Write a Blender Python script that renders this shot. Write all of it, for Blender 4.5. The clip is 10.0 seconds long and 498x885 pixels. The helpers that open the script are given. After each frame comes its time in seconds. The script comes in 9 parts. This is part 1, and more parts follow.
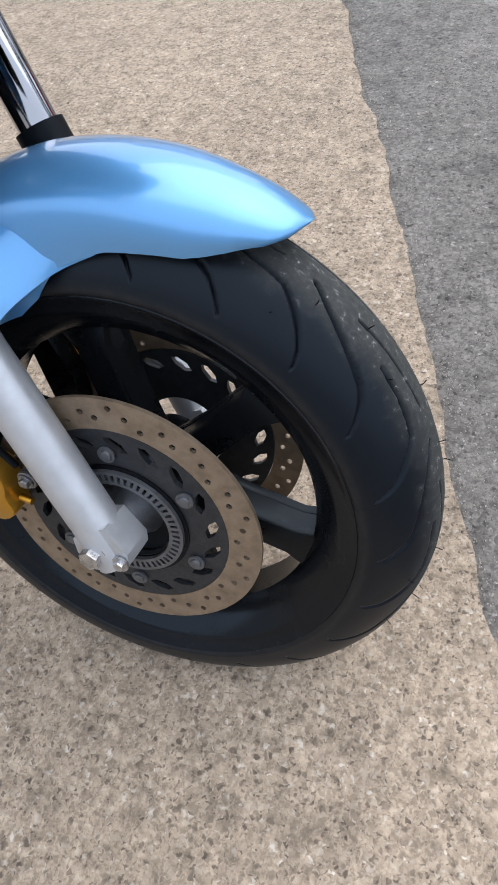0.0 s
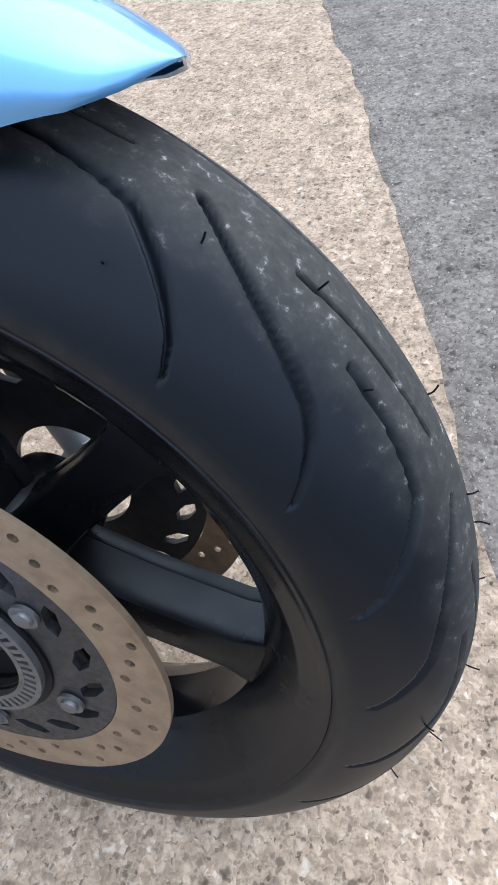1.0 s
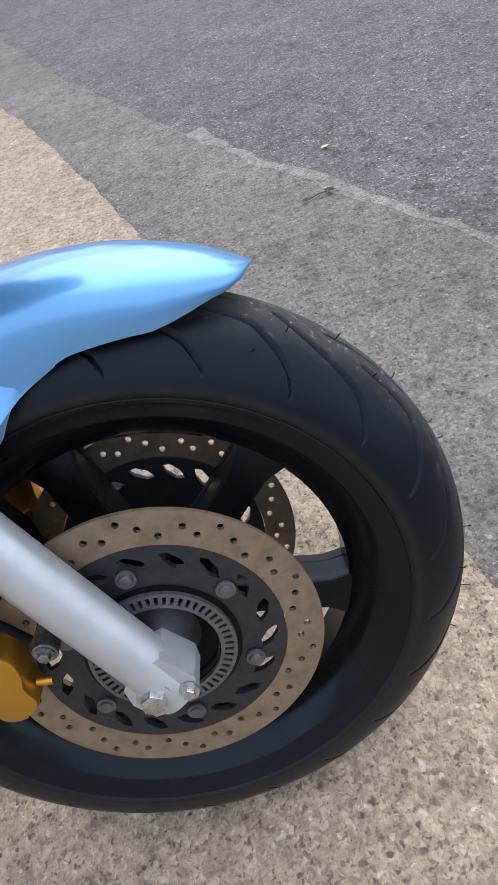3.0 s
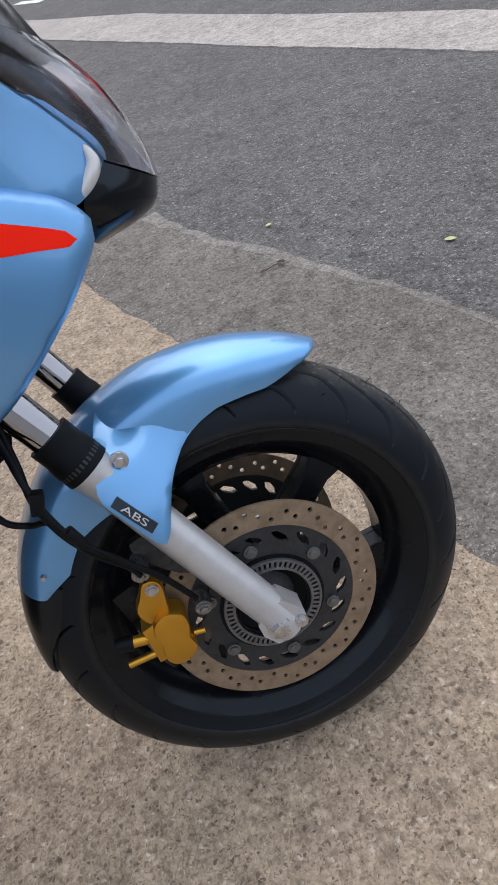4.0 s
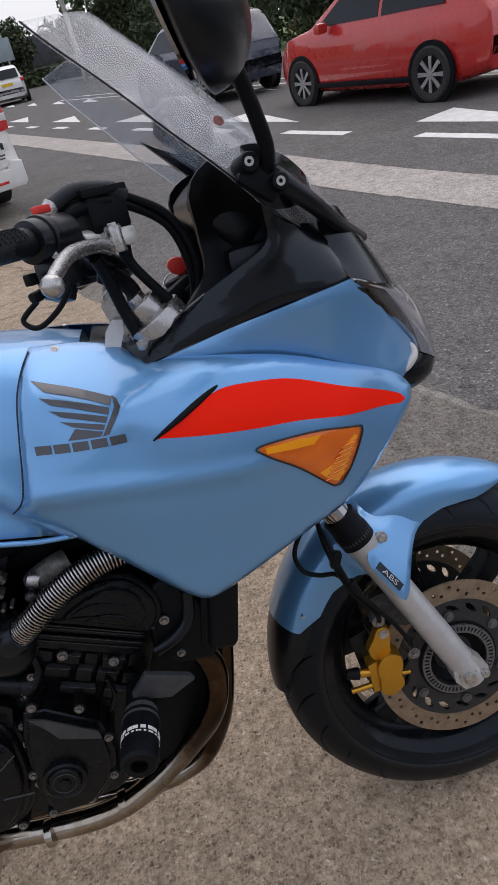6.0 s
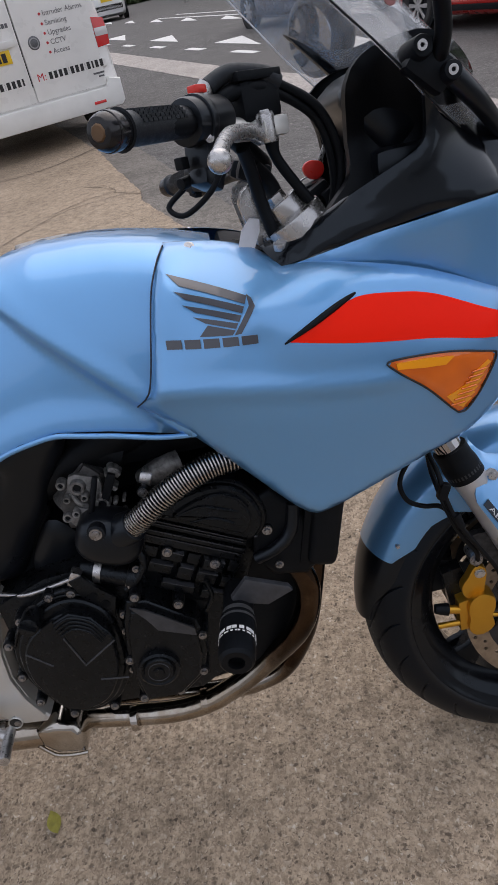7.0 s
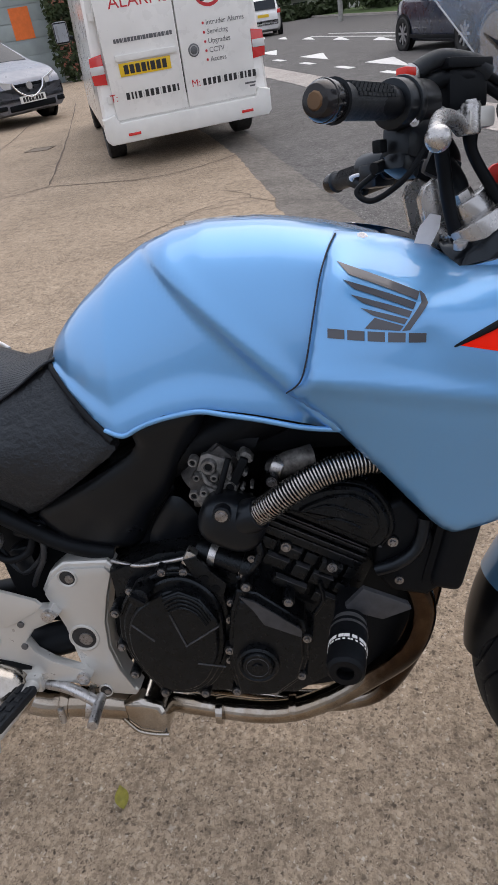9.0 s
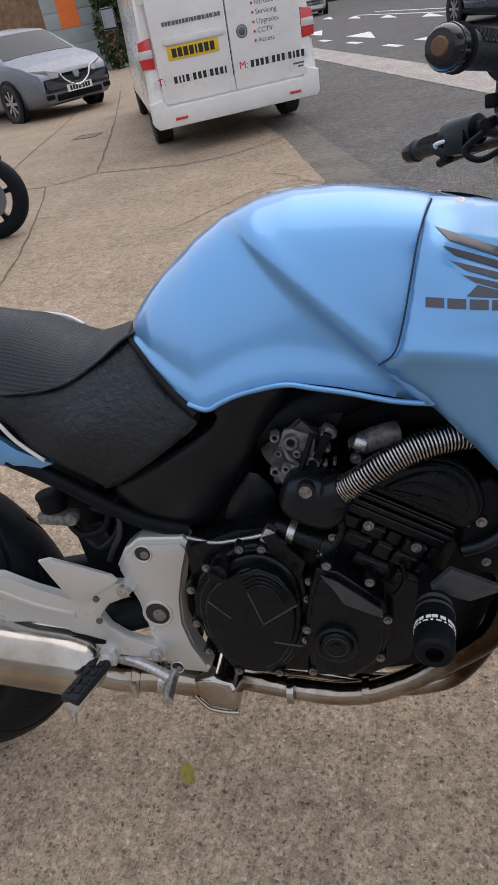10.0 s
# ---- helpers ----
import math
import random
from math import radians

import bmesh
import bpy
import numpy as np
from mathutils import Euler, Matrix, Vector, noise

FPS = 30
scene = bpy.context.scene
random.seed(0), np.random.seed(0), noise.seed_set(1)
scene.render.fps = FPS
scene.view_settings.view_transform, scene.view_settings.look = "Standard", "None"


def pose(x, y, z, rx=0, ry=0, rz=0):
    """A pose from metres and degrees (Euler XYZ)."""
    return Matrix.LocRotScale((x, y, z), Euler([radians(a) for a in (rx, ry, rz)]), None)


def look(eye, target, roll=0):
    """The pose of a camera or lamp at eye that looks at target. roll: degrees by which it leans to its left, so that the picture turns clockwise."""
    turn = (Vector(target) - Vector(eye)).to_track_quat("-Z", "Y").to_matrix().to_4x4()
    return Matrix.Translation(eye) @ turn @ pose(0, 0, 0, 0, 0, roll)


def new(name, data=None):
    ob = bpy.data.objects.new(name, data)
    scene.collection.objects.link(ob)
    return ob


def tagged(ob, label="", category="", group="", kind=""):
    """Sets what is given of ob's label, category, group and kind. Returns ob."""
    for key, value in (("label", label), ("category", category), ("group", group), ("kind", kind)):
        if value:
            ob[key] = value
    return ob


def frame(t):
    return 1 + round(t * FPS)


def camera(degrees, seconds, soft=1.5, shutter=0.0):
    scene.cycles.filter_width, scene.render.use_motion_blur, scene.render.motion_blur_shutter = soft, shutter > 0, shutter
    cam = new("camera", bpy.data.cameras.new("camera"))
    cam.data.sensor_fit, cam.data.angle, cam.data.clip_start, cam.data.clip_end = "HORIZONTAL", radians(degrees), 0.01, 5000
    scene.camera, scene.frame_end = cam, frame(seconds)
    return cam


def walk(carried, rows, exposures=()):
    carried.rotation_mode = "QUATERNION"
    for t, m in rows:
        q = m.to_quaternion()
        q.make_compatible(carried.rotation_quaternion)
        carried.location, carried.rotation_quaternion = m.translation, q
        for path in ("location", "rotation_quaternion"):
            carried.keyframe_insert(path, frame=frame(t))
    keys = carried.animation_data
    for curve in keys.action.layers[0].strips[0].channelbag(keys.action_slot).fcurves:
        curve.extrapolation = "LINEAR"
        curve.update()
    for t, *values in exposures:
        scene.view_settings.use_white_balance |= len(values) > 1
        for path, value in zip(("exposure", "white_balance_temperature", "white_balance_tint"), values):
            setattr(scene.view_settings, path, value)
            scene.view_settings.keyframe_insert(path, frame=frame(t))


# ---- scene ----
cam = camera(43.20, 10.0)
PATH = [
    (0, (0.3040, -0.3000, 0.8525), (-0.0050, 0.2104, 0.0500), -14.06),
    (0.5, (0.2933, -0.2118, 0.7259), (-0.0014, 0.2930, -0.0854), -16.79),
    (1, (0.2797, -0.1217, 0.6572), (-0.0305, 0.3862, -0.1465), -17.33),
    (1.5, (0.2742, -0.0869, 0.6310), (-0.0352, 0.4257, -0.1700), -17.06),
    (2, (0.2803, -0.1151, 0.6560), (-0.0124, 0.4057, -0.1460), -17.64),
    (2.5, (0.2545, -0.2484, 0.7334), (0.0740, 0.3991, -0.0070), -16.30),
    (2.7, (0.2166, -0.2954, 0.7674), (0.0824, 0.3819, 0.0441), -18.78),
    (3.8, (0.0469, -0.5082, 0.9661), (0.0960, 0.2330, 0.2965), -15.31),
    (4, (0.0043, -0.5467, 1.0223), (0.0591, 0.1880, 0.3461), -18.32),
    (4.5, (-0.1180, -0.6296, 1.1637), (-0.0199, 0.1011, 0.4880), -16.76),
    (5, (-0.2099, -0.6837, 1.2502), (-0.1191, 0.1047, 0.6419), -16.20),
    (5.2, (-0.2374, -0.6903, 1.2794), (-0.1448, 0.1376, 0.7263), -14.76),
    (6.3, (-0.3278, -0.7444, 1.2877), (-0.3000, 0.0863, 0.7317), -12.13),
    (6.5, (-0.3468, -0.7493, 1.2810), (-0.3371, 0.0718, 0.7104), -11.63),
    (7, (-0.3812, -0.7355, 1.2600), (-0.4535, 0.0584, 0.6562), -12.29),
    (7.5, (-0.3951, -0.7064, 1.2407), (-0.5061, 0.0765, 0.6285), -10.76),
    (8, (-0.4073, -0.7107, 1.2330), (-0.5386, 0.0807, 0.6359), -9.72),
    (8.5, (-0.4192, -0.7246, 1.2307), (-0.5761, 0.0690, 0.6429), -10.21),
    (9, (-0.4487, -0.7358, 1.2364), (-0.6581, 0.0623, 0.6714), -9.34),
    (9.5, (-0.4861, -0.7432, 1.2317), (-0.7538, 0.0302, 0.6571), -9.84),
    (10, (-0.5078, -0.7432, 1.2224), (-0.7777, 0.0317, 0.6508), -11.40),
]
EXPOSURES = [(0.0, 0.42, 6250, 10), (0.5, 0.70, 6050, 10), (1.0, 0.80, 5980, 10), (1.5, 0.93, 5950, 10), (2.0, 0.86, 5950, 10), (2.5, 0.70, 6050, 10), (4.0, 0.06, 6500, 12), (4.5, 0.06, 6600, 14), (5.0, -0.08, 6700, 16), (6.5, -0.34, 6750, 15), (7.0, -0.24, 6750, 15), (8.5, 0.0, 6750, 14), (9.0, -0.04, 6750, 14), (10.0, -0.14, 6750, 14)]
walk(cam, [(t, look(eye, target, roll)) for t, eye, target, roll in PATH], EXPOSURES)

# ---- sky and sun: a bright, lightly clouded day ----
world = bpy.data.worlds.new("sky")
scene.world = world
world.use_nodes = True
wn, wl = world.node_tree.nodes, world.node_tree.links
wn.clear()
w_out = wn.new("ShaderNodeOutputWorld")
w_bg = wn.new("ShaderNodeBackground")
w_sky = wn.new("ShaderNodeTexSky")
w_sky.sky_type, w_sky.sun_disc = "NISHITA", False
SUN_ELEVATION, SUN_AZIMUTH = 55.0, 25.0      # degrees; azimuth clockwise from +y
w_sky.sun_elevation, w_sky.sun_rotation = radians(SUN_ELEVATION), radians(SUN_AZIMUTH)
w_sky.air_density, w_sky.dust_density, w_sky.ozone_density = 1.0, 3.0, 1.0
w_mix = wn.new("ShaderNodeMix")
w_mix.data_type = "RGBA"
w_mix.inputs["Factor"].default_value = 0.72
w_mix.inputs["B"].default_value = (7.9, 8.5, 9.5, 1)   # the cloud sheet
wl.new(w_sky.outputs["Color"], w_mix.inputs["A"])
wl.new(w_mix.outputs["Result"], w_bg.inputs["Color"])
w_bg.inputs["Strength"].default_value = 0.15
wl.new(w_bg.outputs["Background"], w_out.inputs["Surface"])

sun_data = bpy.data.lights.new("sun", "SUN")
sun_data.energy, sun_data.angle, sun_data.color = 1.3, radians(75), (1.0, 0.97, 0.92)
sun = new("sun", sun_data)
_az, _el = radians(SUN_AZIMUTH), radians(SUN_ELEVATION)
sun.matrix_world = look((0, 0, 12), (-math.sin(_az) * math.cos(_el), -math.cos(_az) * math.cos(_el), 12 - math.sin(_el)))

# ---- materials ----
class Mat:
    """A small builder of node materials."""
    def __init__(self, name, color=(0.5, 0.5, 0.5), rough=0.5, metal=0.0, **more):
        self.m = bpy.data.materials.new(name)
        self.m.use_nodes = True
        self.nt = self.m.node_tree
        self.b = self.nt.nodes["Principled BSDF"]
        self.b.inputs["Base Color"].default_value = (*color, 1)
        self.b.inputs["Roughness"].default_value = rough
        self.b.inputs["Metallic"].default_value = metal
        if max(color) < 0.02 and metal < 0.2:       # black rubber and plastic: gloss tinted blue to imitate the sky's cool reflection
            self.b.inputs["Specular Tint"].default_value = (0.74, 0.87, 1.0, 1)
        for key, value in more.items():
            self.b.inputs[key.replace("_", " ")].default_value = value
        self.coord = None

    def node(self, kind, **inputs):
        n = self.nt.nodes.new(kind)
        for key, value in inputs.items():
            n.inputs[key.replace("_", " ")].default_value = value
        return n

    def link(self, a, b):
        self.nt.links.new(a, b)

    def place(self, scale=1.0, stretch=(1, 1, 1)):
        if self.coord is None:
            self.coord = self.nt.nodes.new("ShaderNodeNewGeometry").outputs["Position"]
        mp = self.nt.nodes.new("ShaderNodeMapping")
        mp.inputs["Scale"].default_value = [scale * s for s in stretch]
        self.link(self.coord, mp.inputs["Vector"])
        return mp.outputs["Vector"]

    def noise(self, scale, detail=4.0, rough=0.55, stretch=(1, 1, 1)):
        n = self.node("ShaderNodeTexNoise", Scale=1.0, Detail=detail, Roughness=rough)
        self.link(self.place(scale, stretch), n.inputs["Vector"])
        return n.outputs["Fac"]

    def voronoi(self, scale, feature="F1", stretch=(1, 1, 1)):
        n = self.node("ShaderNodeTexVoronoi", Scale=1.0)
        n.feature = feature
        self.link(self.place(scale, stretch), n.inputs["Vector"])
        return n

    def ramp(self, fac, stops):
        n = self.nt.nodes.new("ShaderNodeValToRGB")
        e = n.color_ramp.elements
        while len(e) < len(stops):
            e.new(0.5)
        for el, (p, c) in zip(e, stops):
            el.position = p
            el.color = (c, c, c, 1) if isinstance(c, (int, float)) else (*c, 1)
        self.link(fac, n.inputs["Fac"])
        return n.outputs["Color"]

    def mix(self, fac, a, b, how="MIX"):
        n = self.nt.nodes.new("ShaderNodeMix")
        n.data_type, n.blend_type = "RGBA", how
        for value, socket in ((fac, n.inputs["Factor"]), (a, n.inputs["A"]), (b, n.inputs["B"])):
            if isinstance(value, bpy.types.NodeSocket):
                self.link(value, socket)
            elif isinstance(value, (int, float)):
                socket.default_value = value
            else:
                socket.default_value = (*value, 1)
        return n.outputs["Result"]

    def color(self, socket):
        self.link(socket, self.b.inputs["Base Color"])
        return self

    def rough(self, socket):
        self.link(socket, self.b.inputs["Roughness"])
        return self

    def bump(self, socket, strength=0.3, distance=0.001):
        n = self.node("ShaderNodeBump", Strength=strength, Distance=distance)
        if self.b.inputs["Normal"].is_linked:
            self.link(self.b.inputs["Normal"].links[0].from_socket, n.inputs["Normal"])
        self.link(socket, n.inputs["Height"])
        self.link(n.outputs["Normal"], self.b.inputs["Normal"])
        return self


def worn(name, color, rough=0.5, metal=0.0, spread=0.25, scale=30, grain=0.1, uneven=0.1, **more):
    """A plain surface with soft stains, uneven gloss and a fine grain."""
    k = Mat(name, color, rough, metal, **more)
    lo, hi = [c * (1 - spread) for c in color], [min(1, c * (1 + spread)) for c in color]
    k.color(k.ramp(k.noise(scale), [(0.3, lo), (0.7, hi)]))
    k.rough(k.ramp(k.noise(scale * 2.3), [(0.3, max(0, rough - uneven)), (0.7, min(1, rough + 1.2 * uneven))]))
    if grain:
        k.bump(k.noise(scale * 40, 3), grain, 0.0004)
    return k


# motorcycle
paint = Mat("blue_metallic_paint", (0.132, 0.370, 0.70), 0.36, 0.56, Coat_Weight=1.0, Coat_Roughness=0.03)
paint.color(paint.ramp(paint.noise(2.2, 2), [(0.3, (0.128, 0.364, 0.695)), (0.7, (0.140, 0.378, 0.715))]))
black_plastic = worn("black_plastic", (0.0045, 0.0052, 0.0072), 0.30, spread=0.15, scale=8, grain=0.10, uneven=0.03, Specular_IOR_Level=0.36)
matt_black = worn("matt_black", (0.0036, 0.0038, 0.0048), 0.50, spread=0.3, scale=30, grain=0.15, uneven=0.06, Specular_IOR_Level=0.18)
engine_black = worn("engine_black", (0.0036, 0.0038, 0.0046), 0.30, 0.0, spread=0.45, scale=60, grain=0.30, uneven=0.07, Specular_IOR_Level=0.30)
# grey of the dusty faces, also used to paint highlights on black edges
engine_grey = worn("dusty_and_highlight_grey", (0.040, 0.043, 0.050), 0.45, 0.1, spread=0.25, scale=70, grain=0.3)
rubber = Mat("tyre_rubber", (0.010, 0.011, 0.012), 0.52, Specular_IOR_Level=0.18)
rubber.color(rubber.mix(rubber.ramp(rubber.noise(35, 6), [(0.52, 0.0), (0.78, 0.4)]), (0.0046, 0.0053, 0.0076), (0.022, 0.023, 0.025)))
rubber.bump(rubber.noise(700, 3), 0.25, 0.0004)
# the front tyre: black rubber, its crown scuffed grey between the grooves
tread = Mat("scuffed_front_tyre_rubber", (0.006, 0.0065, 0.0085), 0.55, Specular_IOR_Level=0.26)


def sums(k, how, a, b=0.0):
    n = k.nt.nodes.new("ShaderNodeMath")
    n.operation = how
    for value, socket in ((a, n.inputs[0]), (b, n.inputs[1])):
        if isinstance(value, bpy.types.NodeSocket):
            k.link(value, socket)
        else:
            socket.default_value = value
    return n.outputs[0]


def vectors(k, how, a, b):
    n = k.nt.nodes.new("ShaderNodeVectorMath")
    n.operation = how
    for value, socket in ((a, n.inputs[0]), (b, n.inputs[1])):
        if isinstance(value, bpy.types.NodeSocket):
            k.link(value, socket)
        else:
            socket.default_value = value
    return n


tread.place()
_from_hub = vectors(tread, "SUBTRACT", tread.coord, (-0.0003, -0.0004, 0.2858)).outputs["Vector"]
_across = vectors(tread, "DOT_PRODUCT", _from_hub, (-0.0477, 0.9509, -0.3057)).outputs["Value"]
_across = sums(tread, "ABSOLUTE", _across)
_reach = vectors(tread, "LENGTH", _from_hub, (0, 0, 0)).outputs["Value"]
_square = sums(tread, "MULTIPLY", _across, _across)
_radius = sums(tread, "SQRT", sums(tread, "SUBTRACT", sums(tread, "MULTIPLY", _reach, _reach), _square))
_arch = sums(tread, "SQRT", sums(tread, "MAXIMUM", sums(tread, "SUBTRACT", 1.0, sums(tread, "DIVIDE", _square, 0.0651 ** 2)), 0.0))
_below = sums(tread, "SUBTRACT", sums(tread, "ADD", 0.3055 - 0.077, sums(tread, "MULTIPLY", _arch, 0.077)), _radius)
_worn = tread.ramp(sums(tread, "ADD", _across, sums(tread, "MULTIPLY", tread.noise(45, 5, 0.55), 0.026)), [(0.030, 1.0), (0.056, 0.0)])
_worn = tread.mix(1.0, _worn, tread.ramp(_below, [(0.0012, 1.0), (0.0022, 0.0)]), "MULTIPLY")
_grey = tread.ramp(tread.noise(140, 8, 0.7), [(0.33, (0.036, 0.036, 0.034)), (0.55, (0.056, 0.055, 0.051)), (0.62, (0.085, 0.084, 0.079)), (0.69, (0.34, 0.34, 0.33))])
_bead = tread.ramp(_radius, [(0.243, 1.0), (0.247, 0.0)])
_bead = tread.mix(1.0, _bead, tread.ramp(tread.noise(90, 6, 0.7), [(0.35, 0.35), (0.65, 1.0)]), "MULTIPLY")
tread.color(tread.mix(_bead, tread.mix(_worn, (0.0036, 0.0046, 0.0072), _grey), (0.017, 0.0155, 0.0145)))
tread.rough(tread.mix(_worn, (0.40, 0.40, 0.40), (0.85, 0.85, 0.85)))
tread.bump(tread.noise(500, 5), 0.15, 0.0004)
grip_rubber = worn("grip_rubber", (0.008, 0.008, 0.0095), 0.5, spread=0.3, scale=80, grain=0.4)
wheel_black = worn("wheel_black", (0.0045, 0.005, 0.0065), 0.30, 0.0, spread=0.2, scale=9, grain=0.1, Specular_IOR_Level=0.22)
rotor_rust = Mat("rusty_rotor", (0.27, 0.2, 0.14), 0.5, 0.6)
rotor_rust.color(rotor_rust.ramp(rotor_rust.noise(60, 6), [(0.3, (0.20, 0.15, 0.105)), (0.55, (0.29, 0.22, 0.155)), (0.75, (0.33, 0.26, 0.19))]))
rotor_rust.bump(rotor_rust.noise(400, 4), 0.2, 0.0004)
carrier_grey = worn("carrier_dark_grey", (0.022, 0.024, 0.028), 0.45, 0.2, spread=0.3, scale=90, grain=0.2)
ring_grey = worn("sensor_ring_grey", (0.15, 0.155, 0.165), 0.45, 0.7, spread=0.2, scale=90)
fork_silver = worn("fork_silver", (0.52, 0.53, 0.55), 0.38, 0.55, spread=0.08, scale=40, grain=0.08)
fork_chrome = worn("hard_chrome", (0.38, 0.38, 0.40), 0.06, 1.0, spread=0.04, scale=20, grain=0.0, uneven=0.02)
chrome = worn("chrome", (0.72, 0.72, 0.73), 0.14, 1.0, spread=0.1, scale=60, grain=0.0)
steel = worn("zinc_steel", (0.5, 0.5, 0.51), 0.32, 0.95, spread=0.2, scale=120, grain=0.1)
alloy = worn("silver_painted_alloy", (0.58, 0.585, 0.575), 0.34, 0.50, spread=0.03, scale=8, grain=0.02)
rim_black = worn("satin_rim_black", (0.0045, 0.005, 0.0065), 0.20, 0.0, spread=0.2, scale=9, grain=0.05, Specular_IOR_Level=0.28)
wheel_gloss = worn("glossy_black_metal", (0.012, 0.012, 0.014), 0.15, 0.3, spread=0.3, scale=60, grain=0.05)
scuffed_alloy = worn("scuffed_alloy", (0.46, 0.46, 0.465), 0.28, 0.85, spread=0.10, scale=120, grain=0.12, uneven=0.06)
yoke_alloy = worn("yoke_alloy", (0.42, 0.42, 0.425), 0.26, 0.9, spread=0.06, scale=30, grain=0.03, uneven=0.04)
bolt_steel = worn("dull_bolt_steel", (0.26, 0.26, 0.27), 0.32, 0.9, spread=0.3, scale=150, grain=0.1)
cast_dark = worn("grimy_dark_casting", (0.045, 0.045, 0.047), 0.5, 0.3, spread=0.5, scale=110, grain=0.5)
cast_alloy = worn("dirty_cast_alloy", (0.17, 0.17, 0.17), 0.5, 0.5, spread=0.6, scale=110, grain=0.5)
gold = worn("gold_caliper_paint", (0.60, 0.32, 0.04), 0.30, 0.85, spread=0.05, scale=20, grain=0.0, uneven=0.03)
pipe_steel = Mat("heat_stained_steel", (0.42, 0.37, 0.31), 0.24, 1.0)
pipe_steel.color(pipe_steel.ramp(pipe_steel.noise(9, 5), [(0.3, (0.30, 0.24, 0.18)), (0.5, (0.42, 0.39, 0.35)), (0.7, (0.53, 0.52, 0.51))]))
pipe_steel.rough(pipe_steel.ramp(pipe_steel.noise(50), [(0.3, 0.08), (0.7, 0.22)]))
pipe_brown = Mat("browned_header_steel", (0.13, 0.085, 0.055), 0.42, 0.85)
pipe_brown.color(pipe_brown.ramp(pipe_brown.noise(14, 6), [(0.3, (0.07, 0.047, 0.034)), (0.55, (0.16, 0.10, 0.06)), (0.75, (0.27, 0.19, 0.12))]))
# exhaust pipes: browned by heat at the front, bare polished steel further back
pipe_heat = Mat("heat_browned_exhaust_steel", (0.3, 0.25, 0.2), 0.25, 1.0)
pipe_heat.place()
_xyz = pipe_heat.nt.nodes.new("ShaderNodeSeparateXYZ")
pipe_heat.link(pipe_heat.coord, _xyz.inputs["Vector"])
_along = sums(pipe_heat, "ADD", sums(pipe_heat, "ADD", _xyz.outputs["X"], 1.0), sums(pipe_heat, "MULTIPLY", pipe_heat.noise(18, 5), 0.14))
_bare = pipe_heat.ramp(pipe_heat.noise(22, 5), [(0.3, (0.26, 0.20, 0.14)), (0.5, (0.40, 0.36, 0.31)), (0.7, (0.54, 0.52, 0.50))])
_brown = pipe_heat.ramp(pipe_heat.noise(14, 6), [(0.3, (0.020, 0.014, 0.011)), (0.55, (0.055, 0.036, 0.024)), (0.75, (0.13, 0.09, 0.06))])
pipe_heat.color(pipe_heat.mix(pipe_heat.ramp(_along, [(0.50, 0.0), (0.62, 1.0)]), _bare, _brown))
pipe_heat.rough(pipe_heat.ramp(pipe_heat.noise(50), [(0.3, 0.07), (0.7, 0.26)]))
hose_metal = worn("hose_metal", (0.45, 0.44, 0.43), 0.24, 1.0, spread=0.15, scale=100, grain=0.05)
red_decal = Mat("red_decal", (0.9, 0.014, 0.004), 0.45, 0.0, Coat_Weight=0.04, Coat_Roughness=0.1, Specular_IOR_Level=0.08)
red_decal.color(red_decal.ramp(red_decal.noise(6), [(0.35, (0.97, 0.014, 0.002)), (0.7, (0.99, 0.018, 0.003))]))
faded_red = worn("faded_red_print", (0.30, 0.12, 0.12), 0.5, spread=0.4, scale=300, grain=0.0)
decal_grey = Mat("charcoal_decal", (0.05, 0.055, 0.07), 0.35, 0.2, Coat_Weight=0.6, Coat_Roughness=0.1)
decal_black = Mat("black_decal", (0.01, 0.012, 0.018), 0.4)
white_print = Mat("white_print", (0.75, 0.75, 0.75), 0.5)
amber = Mat("amber_lens", (1.0, 0.36, 0.005), 0.18, 0.0, Coat_Weight=0.6, Coat_Roughness=0.04)
amber.color(amber.ramp(amber.noise(16, 2, 0.5), [(0.3, (0.66, 0.112, 0.001)), (0.7, (0.85, 0.160, 0.001))]))
amber_deep = Mat("amber_reflector", (1.0, 0.37, 0.003), 0.20, 0.0, Coat_Weight=0.5, Coat_Roughness=0.05)
red_plastic = worn("red_plastic", (0.72, 0.03, 0.02), 0.35, spread=0.1, scale=80, grain=0.0)
smoke = worn("smoky_lamp_bowl", (0.005, 0.0058, 0.0078), 0.14, 0.0, spread=0.3, scale=30, grain=0.0)
lens_clear = Mat("headlight_lens", (0.9, 0.93, 1.0), 0.03, 0.0, Transmission_Weight=1.0, IOR=1.45)
# pale base and partial alpha paint the milky sky reflection on the screen
screen_clear = Mat("hazy_windscreen_acrylic", (0.56, 0.60, 0.66), 0.05, 0.0, Alpha=0.22, Specular_IOR_Level=1.0)
seat_vinyl = Mat("creased_seat_vinyl", (0.010, 0.010, 0.012), 0.40)
seat_vinyl.bump(seat_vinyl.noise(85, 5, 0.6), 0.9, 0.006)
seat_vinyl.bump(seat_vinyl.noise(20, 3, 0.6), 0.3, 0.006)
seat_vinyl.bump(seat_vinyl.noise(500, 3), 0.15, 0.0005)
seat_dimple = Mat("dimpled_seat_vinyl", (0.012, 0.012, 0.014), 0.42)
_v = seat_dimple.voronoi(200)
_v.voronoi_dimensions = "2D"
_v.inputs["Randomness"].default_value = 0.0
seat_dimple.bump(seat_dimple.ramp(_v.outputs["Distance"], [(0.28, 0.0), (0.42, 1.0)]), 0.9, 0.0025)
white_line = Mat("white_piping", (0.7, 0.7, 0.7), 0.5)
